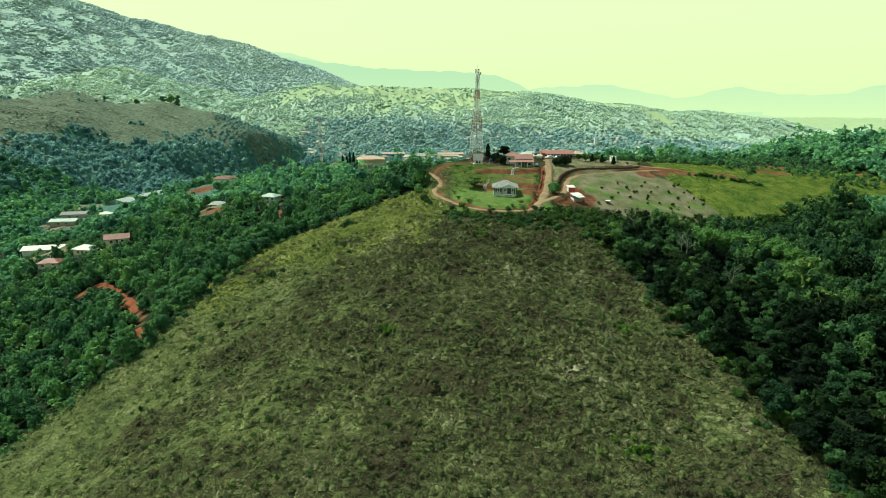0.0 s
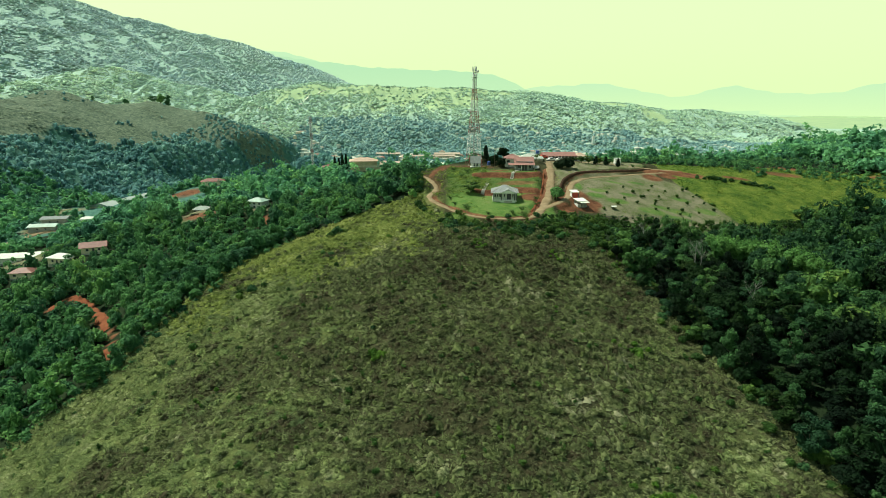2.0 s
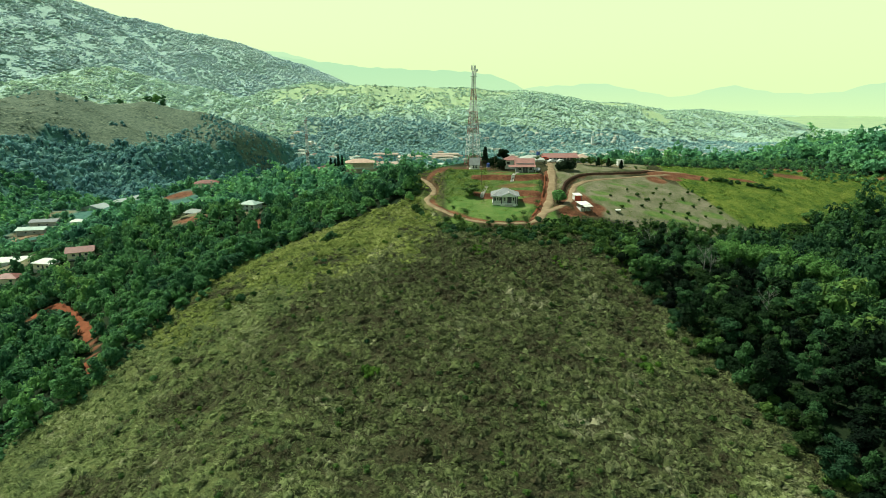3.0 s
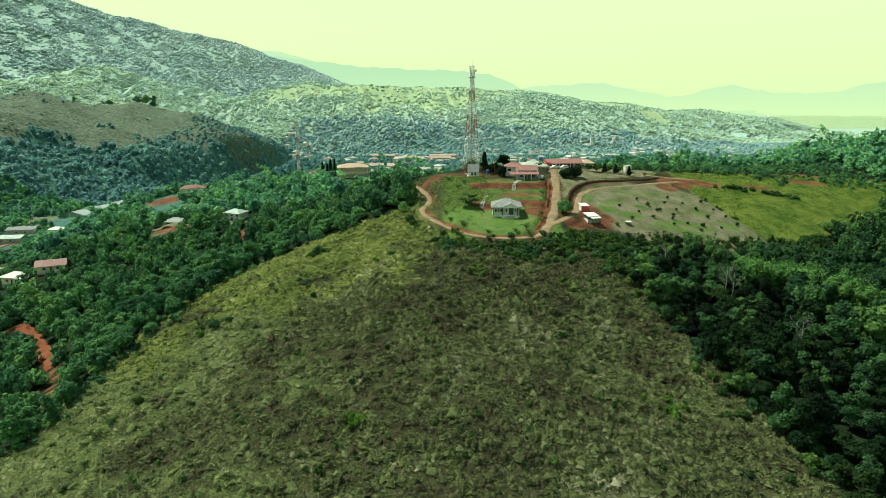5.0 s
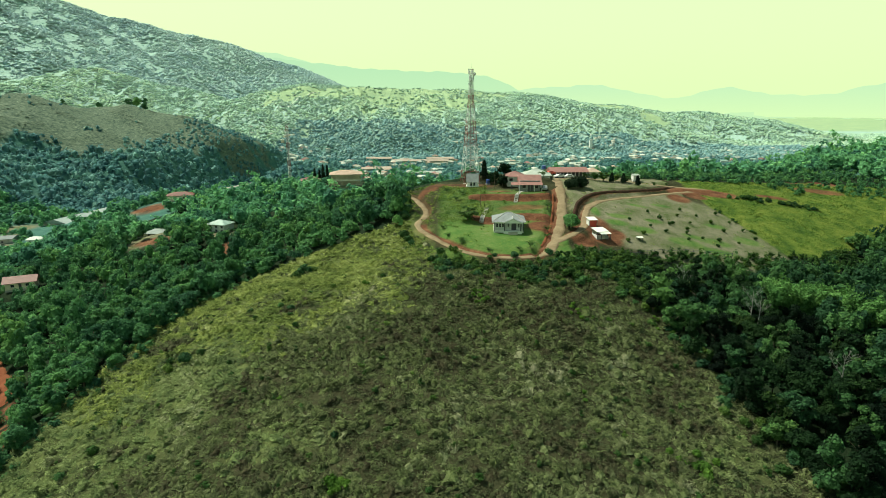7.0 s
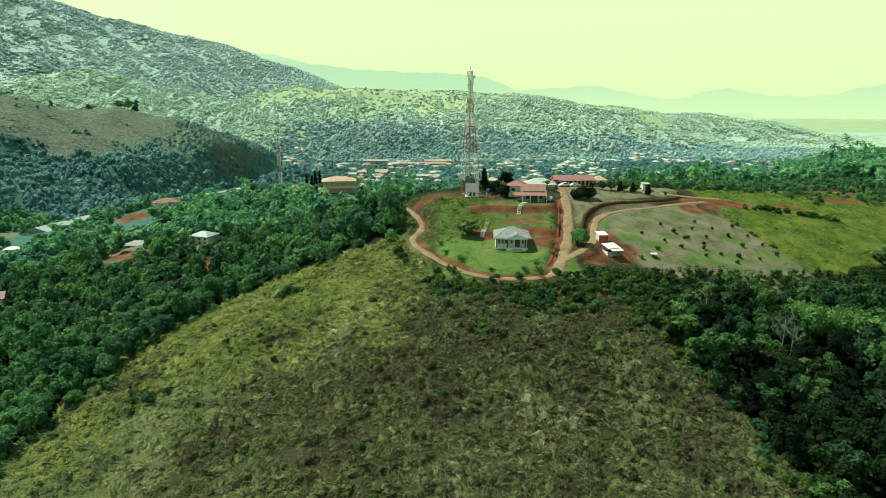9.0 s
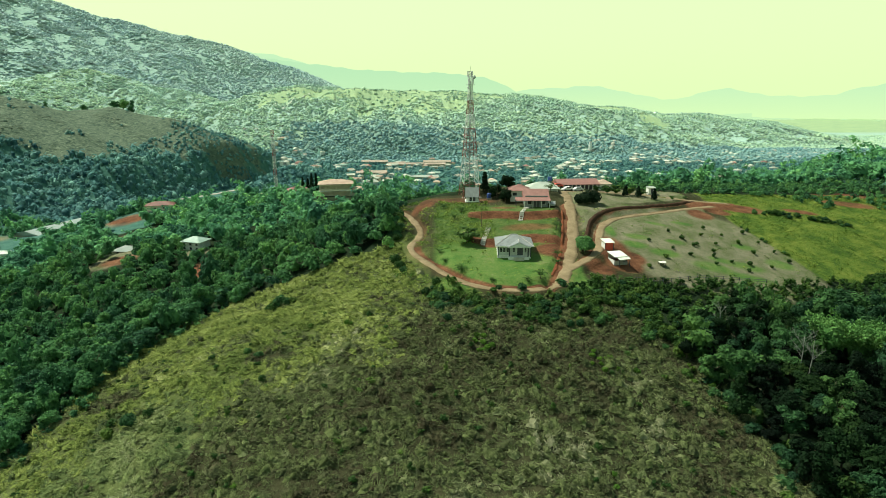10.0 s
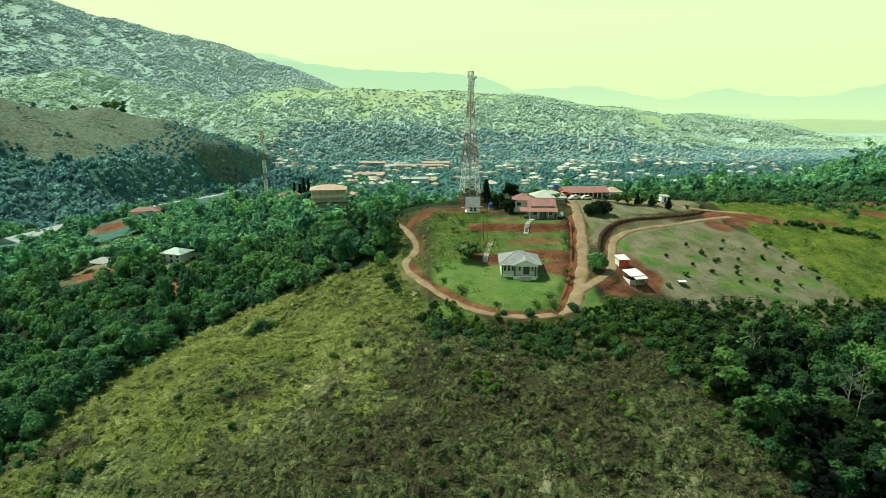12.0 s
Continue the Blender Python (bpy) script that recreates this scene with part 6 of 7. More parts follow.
house(-90.5, 301, -18, 8.2, 6.5, 4.0, "two-storey white house with a pale green hipped roof among trees", WHITE_WALL, GREEN_ROOF, "hip", 1.6, 0.7,
      windows=[(-3.6, -2.4, 0.9, 2.0), (-0.6, 0.6, 0.9, 2.0), (2.2, 3.4, 0.9, 2.0), (-3.6, -2.4, 2.6, 3.6), (-0.6, 0.6, 2.6, 3.6), (2.2, 3.4, 2.6, 3.6)], z=-14.3)
house(-122, 310, -10, 10, 7, 2.2, "weathered house with a faded grey-green roof behind trees", CREAM_WALL, plain("faded_roof", (0.22, 0.26, 0.24), (0.34, 0.38, 0.34), 0.4, 5), "hip", 1.6, 0.6, windows=WIN, doors=[(-0.5, 0.4, 2.1)], z=-18.3)
house(-153, 264, 25, 9.4, 6.4, 2.5, "valley house with a brick-red sheet roof", CREAM_WALL, BRICK_ROOF, "gable", 1.8, 0.8, windows=WIN, doors=[(-0.5, 0.4, 2.1)], z=-26.6)
house(-171, 269, -12, 10, 6.6, 2.8, "cream valley house with a pale grey-blue roof", CREAM_WALL, PALE_ROOF, "hip", 1.7, 0.7, windows=WIN, doors=[(-0.5, 0.4, 2.1)], z=-33.2)
house(-186, 264, 10, 8.8, 6.6, 2.5, "low house with a rust-red hipped roof", CREAM_WALL, BRICK_ROOF, "hip", 1.6, 0.7, windows=WIN, z=-38.2)
house(-217, 306, 14, 20, 9, 2.8, "long house with a broad white sheet roof", WHITE_WALL, PALE_ROOF, "gable", 1.6, 0.8, windows=WIN, z=-42.5)
house(-243, 364, 10, 15, 8, 2.8, "shed-like house with a pale green roof in a yard", CONCRETE, GREEN_ROOF, "gable", 1.3, 0.6, windows=WIN, z=-39)
house(-247, 382, 10, 15, 8, 3.0, "shed-like house with a grey sheet roof in a yard", CONCRETE, GREY_ROOF, "gable", 1.3, 0.6, windows=WIN, z=-38)
house(-222, 374, 20, 7, 6, 2.5, "small pale valley house among trees", WHITE_WALL, PALE_ROOF, "hip", 1.3, 0.5, windows=[(-2.6, -1.6, 0.9, 2.0)], z=-36)
house(-160, 424, 15, 15, 9, 3.0, "brown-roofed house above a cleared slope", CREAM_WALL, BRICK_ROOF, "hip", 1.8, 0.7, windows=WIN)


def factory():
    ob = thing("warehouse", pose(-235, 450, -39.5, 0, 0, 78), "very long warehouse with a pale sheet roof in the valley", "warehouse")
    w, d = 58, 18
    part("wall", box(-w / 2, w / 2, -d / 2, d / 2, -4, 5.0), CONCRETE, ob)
    part("roof", roof_mesh("gable", -w / 2 - 1, w / 2 + 1, -d / 2 - 1.2, d / 2 + 1.2, 5.2, 2.6, 0.2), plain("warehouse_roof_sheets", (0.2, 0.25, 0.235), (0.29, 0.35, 0.32), 0.08, 1.5, 0.6, 0.1), ob)
    for i in range(8):
        x = -28 + i * 8
        part("column", box(x - 0.25, x + 0.25, d / 2, d / 2 + 0.35, -4, 5.0), WHITE_WALL, ob)
    return ob


factory()
house(-215, 402, 60, 12, 9, 3.0, "white-roofed workshop beside the long warehouse", WHITE_WALL, PALE_ROOF, "gable", 1.4, 0.5, z=-39.5)


# ---- the arcaded building and cypresses on the far knoll ----
def arcade_building():
    ob = thing("arcaded_building", pose(-47, 378, ground_at(-47, 378) - 0.6, 0, 0, 8), "two-storey cream building with arcades and a flat tiled roof", "building")
    w, d, h = 16.5, 11.0, 6.4
    for s, (z0, z1) in enumerate(((0.0, 3.0), (3.2, 6.4))):
        ops = [(-w / 2 + 0.9 + i * 2.7, -w / 2 + 2.6 + i * 2.7, z0 + 0.9, z1 - 0.7) for i in range(6)]
        part("wall", wall_panel(bmesh.new(), -w / 2, w / 2, z0, z1, -d / 2, 0.3, ops), CREAM_WALL, ob)
        part("room_back", box(-w / 2 + 0.3, w / 2 - 0.3, -d / 2 + 1.6, -d / 2 + 1.8, z0, z1), CREAM_WALL, ob)
        part("balcony", box(-w / 2 - 0.5, w / 2 + 0.5, -d / 2 - 0.6, -d / 2, z1, z1 + 0.2), WHITE_WALL, ob)
    part("wall", box(-w / 2, -w / 2 + 0.3, -d / 2 + 0.3, d / 2, -2, h), CREAM_WALL, ob)
    part("wall", box(w / 2 - 0.3, w / 2, -d / 2 + 0.3, d / 2, -2, h), CREAM_WALL, ob)
    part("wall", box(-w / 2 + 0.3, w / 2 - 0.3, d / 2 - 0.3, d / 2, -2, h), CREAM_WALL, ob)
    part("plinth", box(-w / 2 - 0.4, w / 2 + 0.4, -d / 2 - 0.6, d / 2, -3, 0), CONCRETE, ob)
    part("roof", roof_mesh("hip", -w / 2 - 0.8, w / 2 + 0.8, -d / 2 - 0.8, d / 2 + 0.8, h + 0.25, 1.9, 0.2), SALMON_ROOF, ob)
    part("annexe", box(w / 2, w / 2 + 5.5, -d / 2 + 1, d / 2, -2, 3.2), CREAM_WALL, ob)
    part("annexe_roof", roof_mesh("hip", w / 2 - 0.2, w / 2 + 6.2, -d / 2 + 0.3, d / 2 + 0.6, 3.35, 1.3, 0.15), SALMON_ROOF, ob)
    return ob


arcade_building()
house(-70, 392, 20, 10, 7, 3, "red-roofed house beside the cypresses", CREAM_WALL, RED_ROOF, "hip", 1.6, 0.7, windows=WIN)
house(-97, 425, 15, 12, 8, 3, "cream house with a rust roof near the valley road", CREAM_WALL, RUST_ROOF, "hip", 1.6, 0.7, windows=WIN)


def spire_tree(x, y, h, r, label, seed, group):
    """A narrow conifer: trunk and a crown of drooping sprays in tiers."""
    rng = np.random.RandomState(seed)
    spots, norms = [], []
    for _ in range(260):
        u = rng.uniform(0.05, 1)
        a = rng.uniform(0, 6.283)
        q = r * (1 - u) ** 0.75 * rng.uniform(0.7, 1.1) + 0.08
        spots.append(np.array([q * math.cos(a), q * math.sin(a), h * (0.08 + 0.92 * u)]))
        norms.append(np.array([math.cos(a), math.sin(a), 0.5]))
    v, f = joined(cards(rng, spots, norms, r * 0.55, 0.5), core([(0, 0, h * 0.35, r * 0.8, h * 0.3 / r), (0, 0, h * 0.68, r * 0.45, h * 0.3 / r)], 0.9))
    ob = thing("conifer", pose(x, y, ground_at(x, y)), label, "tree", group)
    part("trunk", rods(((0, 0, -0.5), (0, 0, h * 0.8), 0.16, 0.04, 6)), BARK, ob)
    under("crown", mesh_of("crown", v, f, CONIFER, np.zeros(len(v))), ob)


for i, (x, y, h) in enumerate(((-69, 400, 10), (-66.5, 402, 9), (-64, 400, 12), (-62, 403, 11.5))):
    spire_tree(x, y, h, 1.5, "tall dark cypress in a row of four", 500 + i, "cypress row")
spire_tree(22.0, 286.0, 6.5, 1.6, "dark conifer behind the water tank", 510, "ridge conifers")
for i, (x, y) in enumerate(((72.5, 282.5), (77.0, 282.0), (82.5, 281.0))):
    spire_tree(x, y, 3.8, 1.1, "small dark conifer beside the ridge track", 520 + i, "ridge conifers")

# ---- the town in the valley ----
TOWN_ROOF = plain("weathered_pale_roof_sheets", (0.275, 0.312, 0.273), (0.500, 0.512, 0.416), 0.05, 0.6, 0.8, 0.1, 0.0, 0.35)


def town_house(seed, wall_mat, roof_mat):
    rng = np.random.RandomState(seed)
    w, d, h = rng.uniform(8, 13), rng.uniform(6, 9), rng.uniform(3, 4.2)
    label = "small town house with a " + {RUST_ROOF: "rust-red", TOWN_ROOF: "pale sheet", RED_ROOF: "red", GREEN_ROOF: "pale green"}[roof_mat] + " roof in the valley"
    ob = thing("town_house", pose(0, 0, -900), label, "house", "houses of the town")
    part("wall", box(-w / 2, w / 2, -d / 2, d / 2, -2, h), wall_mat, ob)
    part("roof", roof_mesh("hip" if seed % 2 else "gable", -w / 2 - 0.8, w / 2 + 0.8, -d / 2 - 0.8, d / 2 + 0.8, h + 0.1, rng.uniform(1.2, 2.2), 0.2), roof_mat, ob)
    for i in range(3):
        x = -w / 2 + w * (i + 0.5) / 3
        part("window", box(x - 0.7, x + 0.7, -d / 2 - 0.06, -d / 2 + 0.1, 1.0, 2.3), GLASS_DARK, ob)
    return ob


TOWN = [town_house(600, WHITE_WALL, RUST_ROOF), town_house(601, WHITE_WALL, TOWN_ROOF), town_house(602, CREAM_WALL, TOWN_ROOF), town_house(603, CREAM_WALL, RED_ROOF),
        town_house(604, WHITE_WALL, GREEN_ROOF), town_house(605, CREAM_WALL, RUST_ROOF), town_house(606, WHITE_WALL, TOWN_ROOF)]
rng = np.random.RandomState(77)
# quarters of the town: middle x, y, reach, houses, share of rusty roofs
TOWN_SPOTS = []
for cx, cy, rx, ry, n, warm in ((-190, 1000, 60, 110, 24, 0.5), (-110, 880, 60, 90, 20, 0.6), (-40, 930, 60, 110, 22, 0.5), (-20, 1080, 90, 70, 18, 0.6), (70, 960, 90, 130, 20, 0.25), (190, 1040, 110, 150, 36, 0.2),
                                (330, 1130, 130, 150, 48, 0.15), (480, 1180, 140, 140, 40, 0.15), (640, 1230, 150, 110, 34, 0.1), (-250, 1150, 60, 110, 20, 0.3), (250, 1300, 220, 70, 40, 0.1), (160, 800, 110, 80, 16, 0.2), (330, 900, 130, 90, 22, 0.15), (520, 1020, 120, 90, 18, 0.1),
                                (-330, 1220, 80, 110, 14, 0.2), (1250, 2350, 200, 200, 26, 0.0), (820, 1300, 120, 90, 20, 0.1)):
    for _ in range(n):
        TOWN_SPOTS.append((cx + rng.uniform(-1, 1) * rx, cy + rng.uniform(-1, 1) * ry, warm))
TOWN_SPOTS.sort(key=lambda s: math.hypot(s[0], s[1]))
hv = np.array([(-1, -0.7, -0.4), (1, -0.7, -0.4), (1, 0.7, -0.4), (-1, 0.7, -0.4), (-1, -0.7, 0.5), (1, -0.7, 0.5), (1, 0.7, 0.5), (-1, 0.7, 0.5), (-0.8, 0, 0.9), (0.8, 0, 0.9)])
hf = np.array([(0, 1, 5), (0, 5, 4), (1, 2, 6), (1, 6, 5), (2, 3, 7), (2, 7, 6), (3, 0, 4), (3, 4, 7), (4, 5, 9), (4, 9, 8), (6, 7, 8), (6, 8, 9), (5, 6, 9), (7, 4, 8)])
far_spots = np.array([(x, y, ground_at(x, y) + 0.6, rng.uniform(2.6, 4.2), rng.uniform(0.8, 1.1)) for x, y, warm in TOWN_SPOTS[290:]])
tagged(new("far_houses", scattered("far_houses", [(hv, hf)], far_spots, TOWN_ROOF, 31)), "pale houses scattered at the far end of town", "houses", kind="stuff")
for x, y, warm in TOWN_SPOTS[:290]:
    k = (0, 3, 5)[rng.randint(3)] if rng.uniform() < 0.65 * warm else (1, 2, 4, 6)[rng.randint(4)]
    copy_thing(TOWN[k], pose(x, y, ground_at(x, y) + 0.4, 0, 0, rng.uniform(0, 360)))
for ob in TOWN:
    for o in (*ob.children_recursive, ob):
        bpy.data.objects.remove(o)


def block_building(x, y, yaw, w, d, h, label, roof_mat):
    """A long public building with rows of windows."""
    ob = thing("public_building", pose(x, y, ground_at(x, y), 0, 0, yaw), label, "building", "public buildings of the town")
    n = int(w / 4)
    for s in range(max(1, int(h / 3.2))):
        z0 = 3.3 * s
        ops = [(-w / 2 + 0.8 + i * w / n, -w / 2 + 0.8 + i * w / n + 2.2, z0 + 1.0, z0 + 2.4) for i in range(n)]
        part("wall", wall_panel(bmesh.new(), -w / 2, w / 2, z0, z0 + 3.3, -d / 2, 0.4, ops), CREAM_WALL, ob)
    top = 3.3 * max(1, int(h / 3.2))
    part("inner_wall", box(-w / 2 + 0.4, w / 2 - 0.4, -d / 2 + 0.9, d / 2, -2, top), GREY_WALL, ob)
    part("wall", box(-w / 2, -w / 2 + 0.4, -d / 2 + 0.4, d / 2, -2, top), CREAM_WALL, ob)
    part("wall", box(w / 2 - 0.4, w / 2, -d / 2 + 0.4, d / 2, -2, top), CREAM_WALL, ob)
    part("roof", roof_mesh("gable", -w / 2 - 1, w / 2 + 1, -d / 2 - 1.2, d / 2 + 1.2, top + 0.1, 2.4, 0.3), roof_mat, ob)
    return ob


ORANGE = plain("orange_roof_tiles", (0.314, 0.250, 0.196), (0.448, 0.375, 0.308), 0.1, 1.5, 0.8, 0.1)
block_building(14, 1085, 4, 46, 12, 7, "long two-storey school block with an orange roof", ORANGE)
block_building(-40, 1075, -3, 60, 12, 4, "long orange-roofed school block", ORANGE)
block_building(10, 1050, 3, 34, 10, 7, "two-storey cream block with an orange roof", ORANGE)
block_building(-95, 1100, 2, 44, 12, 4, "low public building with an orange roof", ORANGE)
block_building(-85, 935, 12, 44, 16, 4, "low market building with an orange roof", ORANGE)
block_building(-10, 880, 0, 46, 10, 4, "long low building with a pale roof", PALE_ROOF)
block_building(-260, 1090, 5, 40, 14, 4, "pale-roofed hall at the valley's edge", PALE_ROOF)
block_building(-200, 960, 10, 36, 14, 4, "orange-roofed hall beside the valley road", ORANGE)
church = block_building(322, 1240, 0, 12, 10, 4, "small white church with a tower", PALE_ROOF)
part("bell_tower", box(-2.5, 2.5, -4.5, 0.5, -2, 18), WHITE_WALL, church)
part("spire", roof_mesh("hip", -2.9, 2.9, -4.9, 0.9, 18.1, 4, 0.2), PALE_ROOF, church)

# ---- roads beyond ----
def road(name, pts, half, material, label, lift=0.5):
    return ribbon(name, [(x, y, 0) for x, y in pts], half, material, label, lift)


ribbon("valley_road", VALLEY_ROAD, 3.4, ASPHALT, "pale valley road leading to the town", 0.3)
road("hill_road", [(-430, 1440), (-400, 1490), (-360, 1520), (-340, 1600), (-300, 1690)], 2.0, PALE_GRAVEL, "pale road climbing the far green hill", 1.2)
road("yard_lane", [(-262, 300), (-252, 322), (-246, 345), (-236, 368)], 2.4, TRACK, "earth lane between the valley yards", 0.3)



def bank(name, line, inner, outer, material, label):
    """A dug bank beside a track: a steep, crumbling face between its foot and its upper lip."""
    rng = np.random.RandomState(len(line))
    pts = curve(line, 0.6)
    vs, fs = [], []
    for i, p in enumerate(pts):
        q = pts[min(i + 1, len(pts) - 1)] - pts[max(i - 1, 0)]
        n = np.array([-q[1], q[0]]) / (math.hypot(q[0], q[1]) + 1e-9)
        foot, lip = p[:2] + n * inner, p[:2] + n * outer
        z0, z1 = ground_at(*foot) - 0.15, ground_at(*lip) + 0.08
        for u, h in ((0, 0), (0.12, 0.35), (0.3, 0.75), (0.5, 1.0), (1.0, 1.0)):
            w = foot + (lip - foot) * (u + rng.uniform(-0.1, 0.1) * (0 < u < 1))
            vs.append((w[0], w[1], z0 + (z1 - z0) * h + (rng.uniform(-0.2, 0.2) if 0 < u < 1 else -0.1 * (u == 1))))
    for i in range(len(pts) - 1):
        for j in range(4):
            a = i * 5 + j
            fs.append((a, a + 5, a + 6, a + 1))
    return tagged(new(name, mesh_of(name, vs, fs, material)), label, "bank", kind="structure")


# brown soil, made much darker for the shadow on the bank's face
SHADED_SOIL = plain("shaded_bank_soil", (0.03, 0.019, 0.013), (0.085, 0.045, 0.03), 0.5, 3.5, 0.95, 0.6)
bank("cut_bank", CUT, -0.25, 1.2, SHADED_SOIL, "crumbling earth bank above the shed track, shade in its dark soil colour")
bank("track_bank", [(x, y, z) for x, y, z in TRACK_MAIN[1:7]], 2.4, 3.4, RED_SOIL, "low red soil bank beside the main track")

# ---- plants of the hilltop ----
def leaf_thing(name, x, y, r, label, category, template, material, group="", stretch=1.0, bark=BARK, trunk_h=1.2, up=0.0):
    ob = thing(name, pose(x, y, ground_at(x, y) + up, 0, 0, (x * 53 + y * 17) % 360), label, category, group)
    ob.scale = (r, r, r * stretch)
    v, f = template
    under("crown", mesh_of("crown", v, f, material, np.zeros(len(v))), ob)
    if trunk_h:
        part("trunk", rods(((0, 0, -0.3), (0.03, 0.02, trunk_h), 0.07, 0.03, 6), ((0, 0, trunk_h * 0.5), (0.35, 0.1, trunk_h), 0.03, 0.015, 4), ((0, 0, trunk_h * 0.5), (-0.3, -0.15, trunk_h), 0.03, 0.015, 4)), bark, ob)
    return ob


def bush_template(seed, count=220, size=0.22):
    rng = np.random.RandomState(seed)
    lobes = [(0, 0, 0.55, 0.6, 0.9)] + [(rng.uniform(-0.5, 0.5), rng.uniform(-0.5, 0.5), rng.uniform(0.3, 0.75), rng.uniform(0.3, 0.45), 0.9) for _ in range(5)]
    return joined(core(lobes, 0.85), lobed(rng, lobes, count, size, -0.6))


leaf_thing("tree", 44.8, 231.5, 3.5, "rounded bright-leaved tree between two tracks", "tree", bush_template(701, 900, 0.13), BRIGHT_FOREST, "hilltop trees", 1.15)
leaf_thing("tree", 12.5, 236.5, 3.6, "thin feathery grey-green tree at the lawn's edge", "tree", tree_template(702, "layered", 160, 0.16), PALM, "hilltop trees", 0.75)
for i, (x, y, r) in enumerate(((27.5, 270.5, 2.6), (24.8, 279, 2.8), (29.5, 280.5, 3.2), (53.4, 265.0, 3.5), (56.6, 266.2, 3.8), (51.4, 265.6, 2.0))):
    leaf_thing("tree", x, y, r, "dense dark rounded tree near the hilltop houses", "tree", bush_template(710 + i, 700, 0.13) if i > 2 else tree_template(710 + i, "round", 480, 0.15), CONIFER if i > 2 else FOREST, "hilltop trees", 1.05)
for i, (x, y, r) in enumerate(((66, 283, 2.2), (69.5, 283.5, 2.4), (74.5, 284, 2.0), (79, 284.5, 1.8), (63, 286, 1.6), (90, 283, 1.0), (97.5, 289.5, 0.8))):
    leaf_thing("tree", x, y, r, "dark small tree along the ridge track", "tree", tree_template(720 + i, "layered", 300, 0.17), SHRUB, "ridge trees", 0.9)

# young trees of the plantation, in loose rows
ORCHARD = [(87.3, 252.9), (79.1, 247.9), (90.1, 248.4), (99.1, 251.9), (82.9, 245.6), (87.1, 243.3), (101.5, 246.9), (81.3, 244.5), (67.1, 243.0), (76.2, 251.5), (95.5, 255.8), (104.4, 259.9),
           (85.7, 240.2), (90.6, 238.9), (96.5, 239.2), (103.7, 240.2), (94.4, 235.5), (66.5, 231.3), (69.4, 234.9), (62.5, 228.8), (111.7, 245.1), (109.6, 249.8), (90.5, 258.7),
           (73.5, 240.5), (78.0, 238.5), (84.5, 235.8), (107, 254.5)]
sapling = [bush_template(740 + i, 130, 0.28) for i in range(3)]
rng = np.random.RandomState(5)
for i, (x, y) in enumerate(ORCHARD):
    leaf_thing("sapling", x, y, rng.uniform(0.6, 1.05), "young dark green fruit tree in dry grass", "tree", sapling[i % 3], SHRUB, "plantation saplings", 1.25, BARK, 0.6)


def palm(x, y, h, r, label, seed, fronds=11):
    """A young palm: a stem and arching fronds cut into leaflets."""
    rng = np.random.RandomState(seed)
    ob = thing("palm", pose(x, y, ground_at(x, y)), label, "palm", "young palms")
    part("trunk", rods(((0, 0, -0.3), (0.05, 0, h), 0.12, 0.08, 7)), BARK, ob)
    for k in range(fronds):
        a = 6.2832 * (k + rng.uniform(-0.2, 0.2)) / fronds
        c, s = math.cos(a), math.sin(a)
        rise = rng.uniform(0.35, 1.0) * r
        bm = bmesh.new()
        pts = [Vector((c * r * u, s * r * u, h + rise * 2.2 * u * (1 - 0.75 * u))) for u in (0, 0.2, 0.4, 0.6, 0.8, 1.0)]
        for p, q in zip(pts, pts[1:]):
            rod(bm, p, q, 0.025, 0.02, 3)
        for j in range(1, 6):
            p, q = pts[j - 1], pts[j]
            for side in (-1, 1):
                for half in (0.25, 0.75):
                    m = p.lerp(q, half)
                    out_ = Vector((-s * side, c * side, -0.35)) * r * 0.26 * (1.15 - 0.12 * j) + (q - p) * 0.6
                    bm.faces.new([bm.verts.new(m), bm.verts.new(m + out_ * 0.6 + (q - p) * 0.25), bm.verts.new(m + out_), bm.verts.new(m + out_ * 0.5 - (q - p) * 0.12)])
        part("frond", bm, PALM, ob)
    return ob


for i, (x, y, h, r) in enumerate(((9.8, 218.8, 0.5, 1.9), (29.0, 212.0, 0.7, 2.0), (36.8, 228.8, 1.0, 1.7), (17.2, 211.5, 0.2, 1.1), (39.8, 245.0, 0.9, 1.7), (6.0, 226.3, 0.3, 1.3), (25.5, 210.5, 0.2, 1.2),
                                  (6.4, 262.0, 0.6, 1.8), (9.5, 252, 0.5, 1.6), (12, 257, 0.4, 1.6), (44.0, 276.5, 2.0, 2.4), (4.5, 233, 0.4, 1.5), (36.0, 224.8, 0.4, 1.3))):
    palm(x, y, h, r, "young palm with arching green fronds on the grass", 760 + i)

# shrubs round the lawn's foot and over the slopes
shrub_shapes = [bush_template(780 + i, 150, 0.24) for i in range(4)]
rng = np.random.RandomState(8)
BELT = []
for _ in range(135):   # the belt of bushes below the lawn
    x = rng.uniform(2, 62)
    y = np.interp(x, [2, 12, 25, 36, 50, 62], [206, 199, 198.5, 202, 209, 211]) + rng.normal() * 4.0 - 1.5
    BELT.append((x, y, rng.uniform(0.8, 2.0)))
for _ in range(85):    # along the right shoulder of the hill
    y = rng.uniform(88, 200)
    BELT.append((float(right_edge(y)) + rng.normal() * 2.6 + 1.0, y, rng.uniform(1.0, 2.2)))
for _ in range(46):    # the hedge behind the meadow and its overgrown edge
    u = rng.uniform()
    BELT.append((118 + 38 * u, 280.5 + rng.normal() * 1.0, rng.uniform(0.8, 1.6)) if rng.uniform() < 0.7 else (105 + 11 * u, 266 - 22 * u + rng.normal(), rng.uniform(0.5, 0.9)))
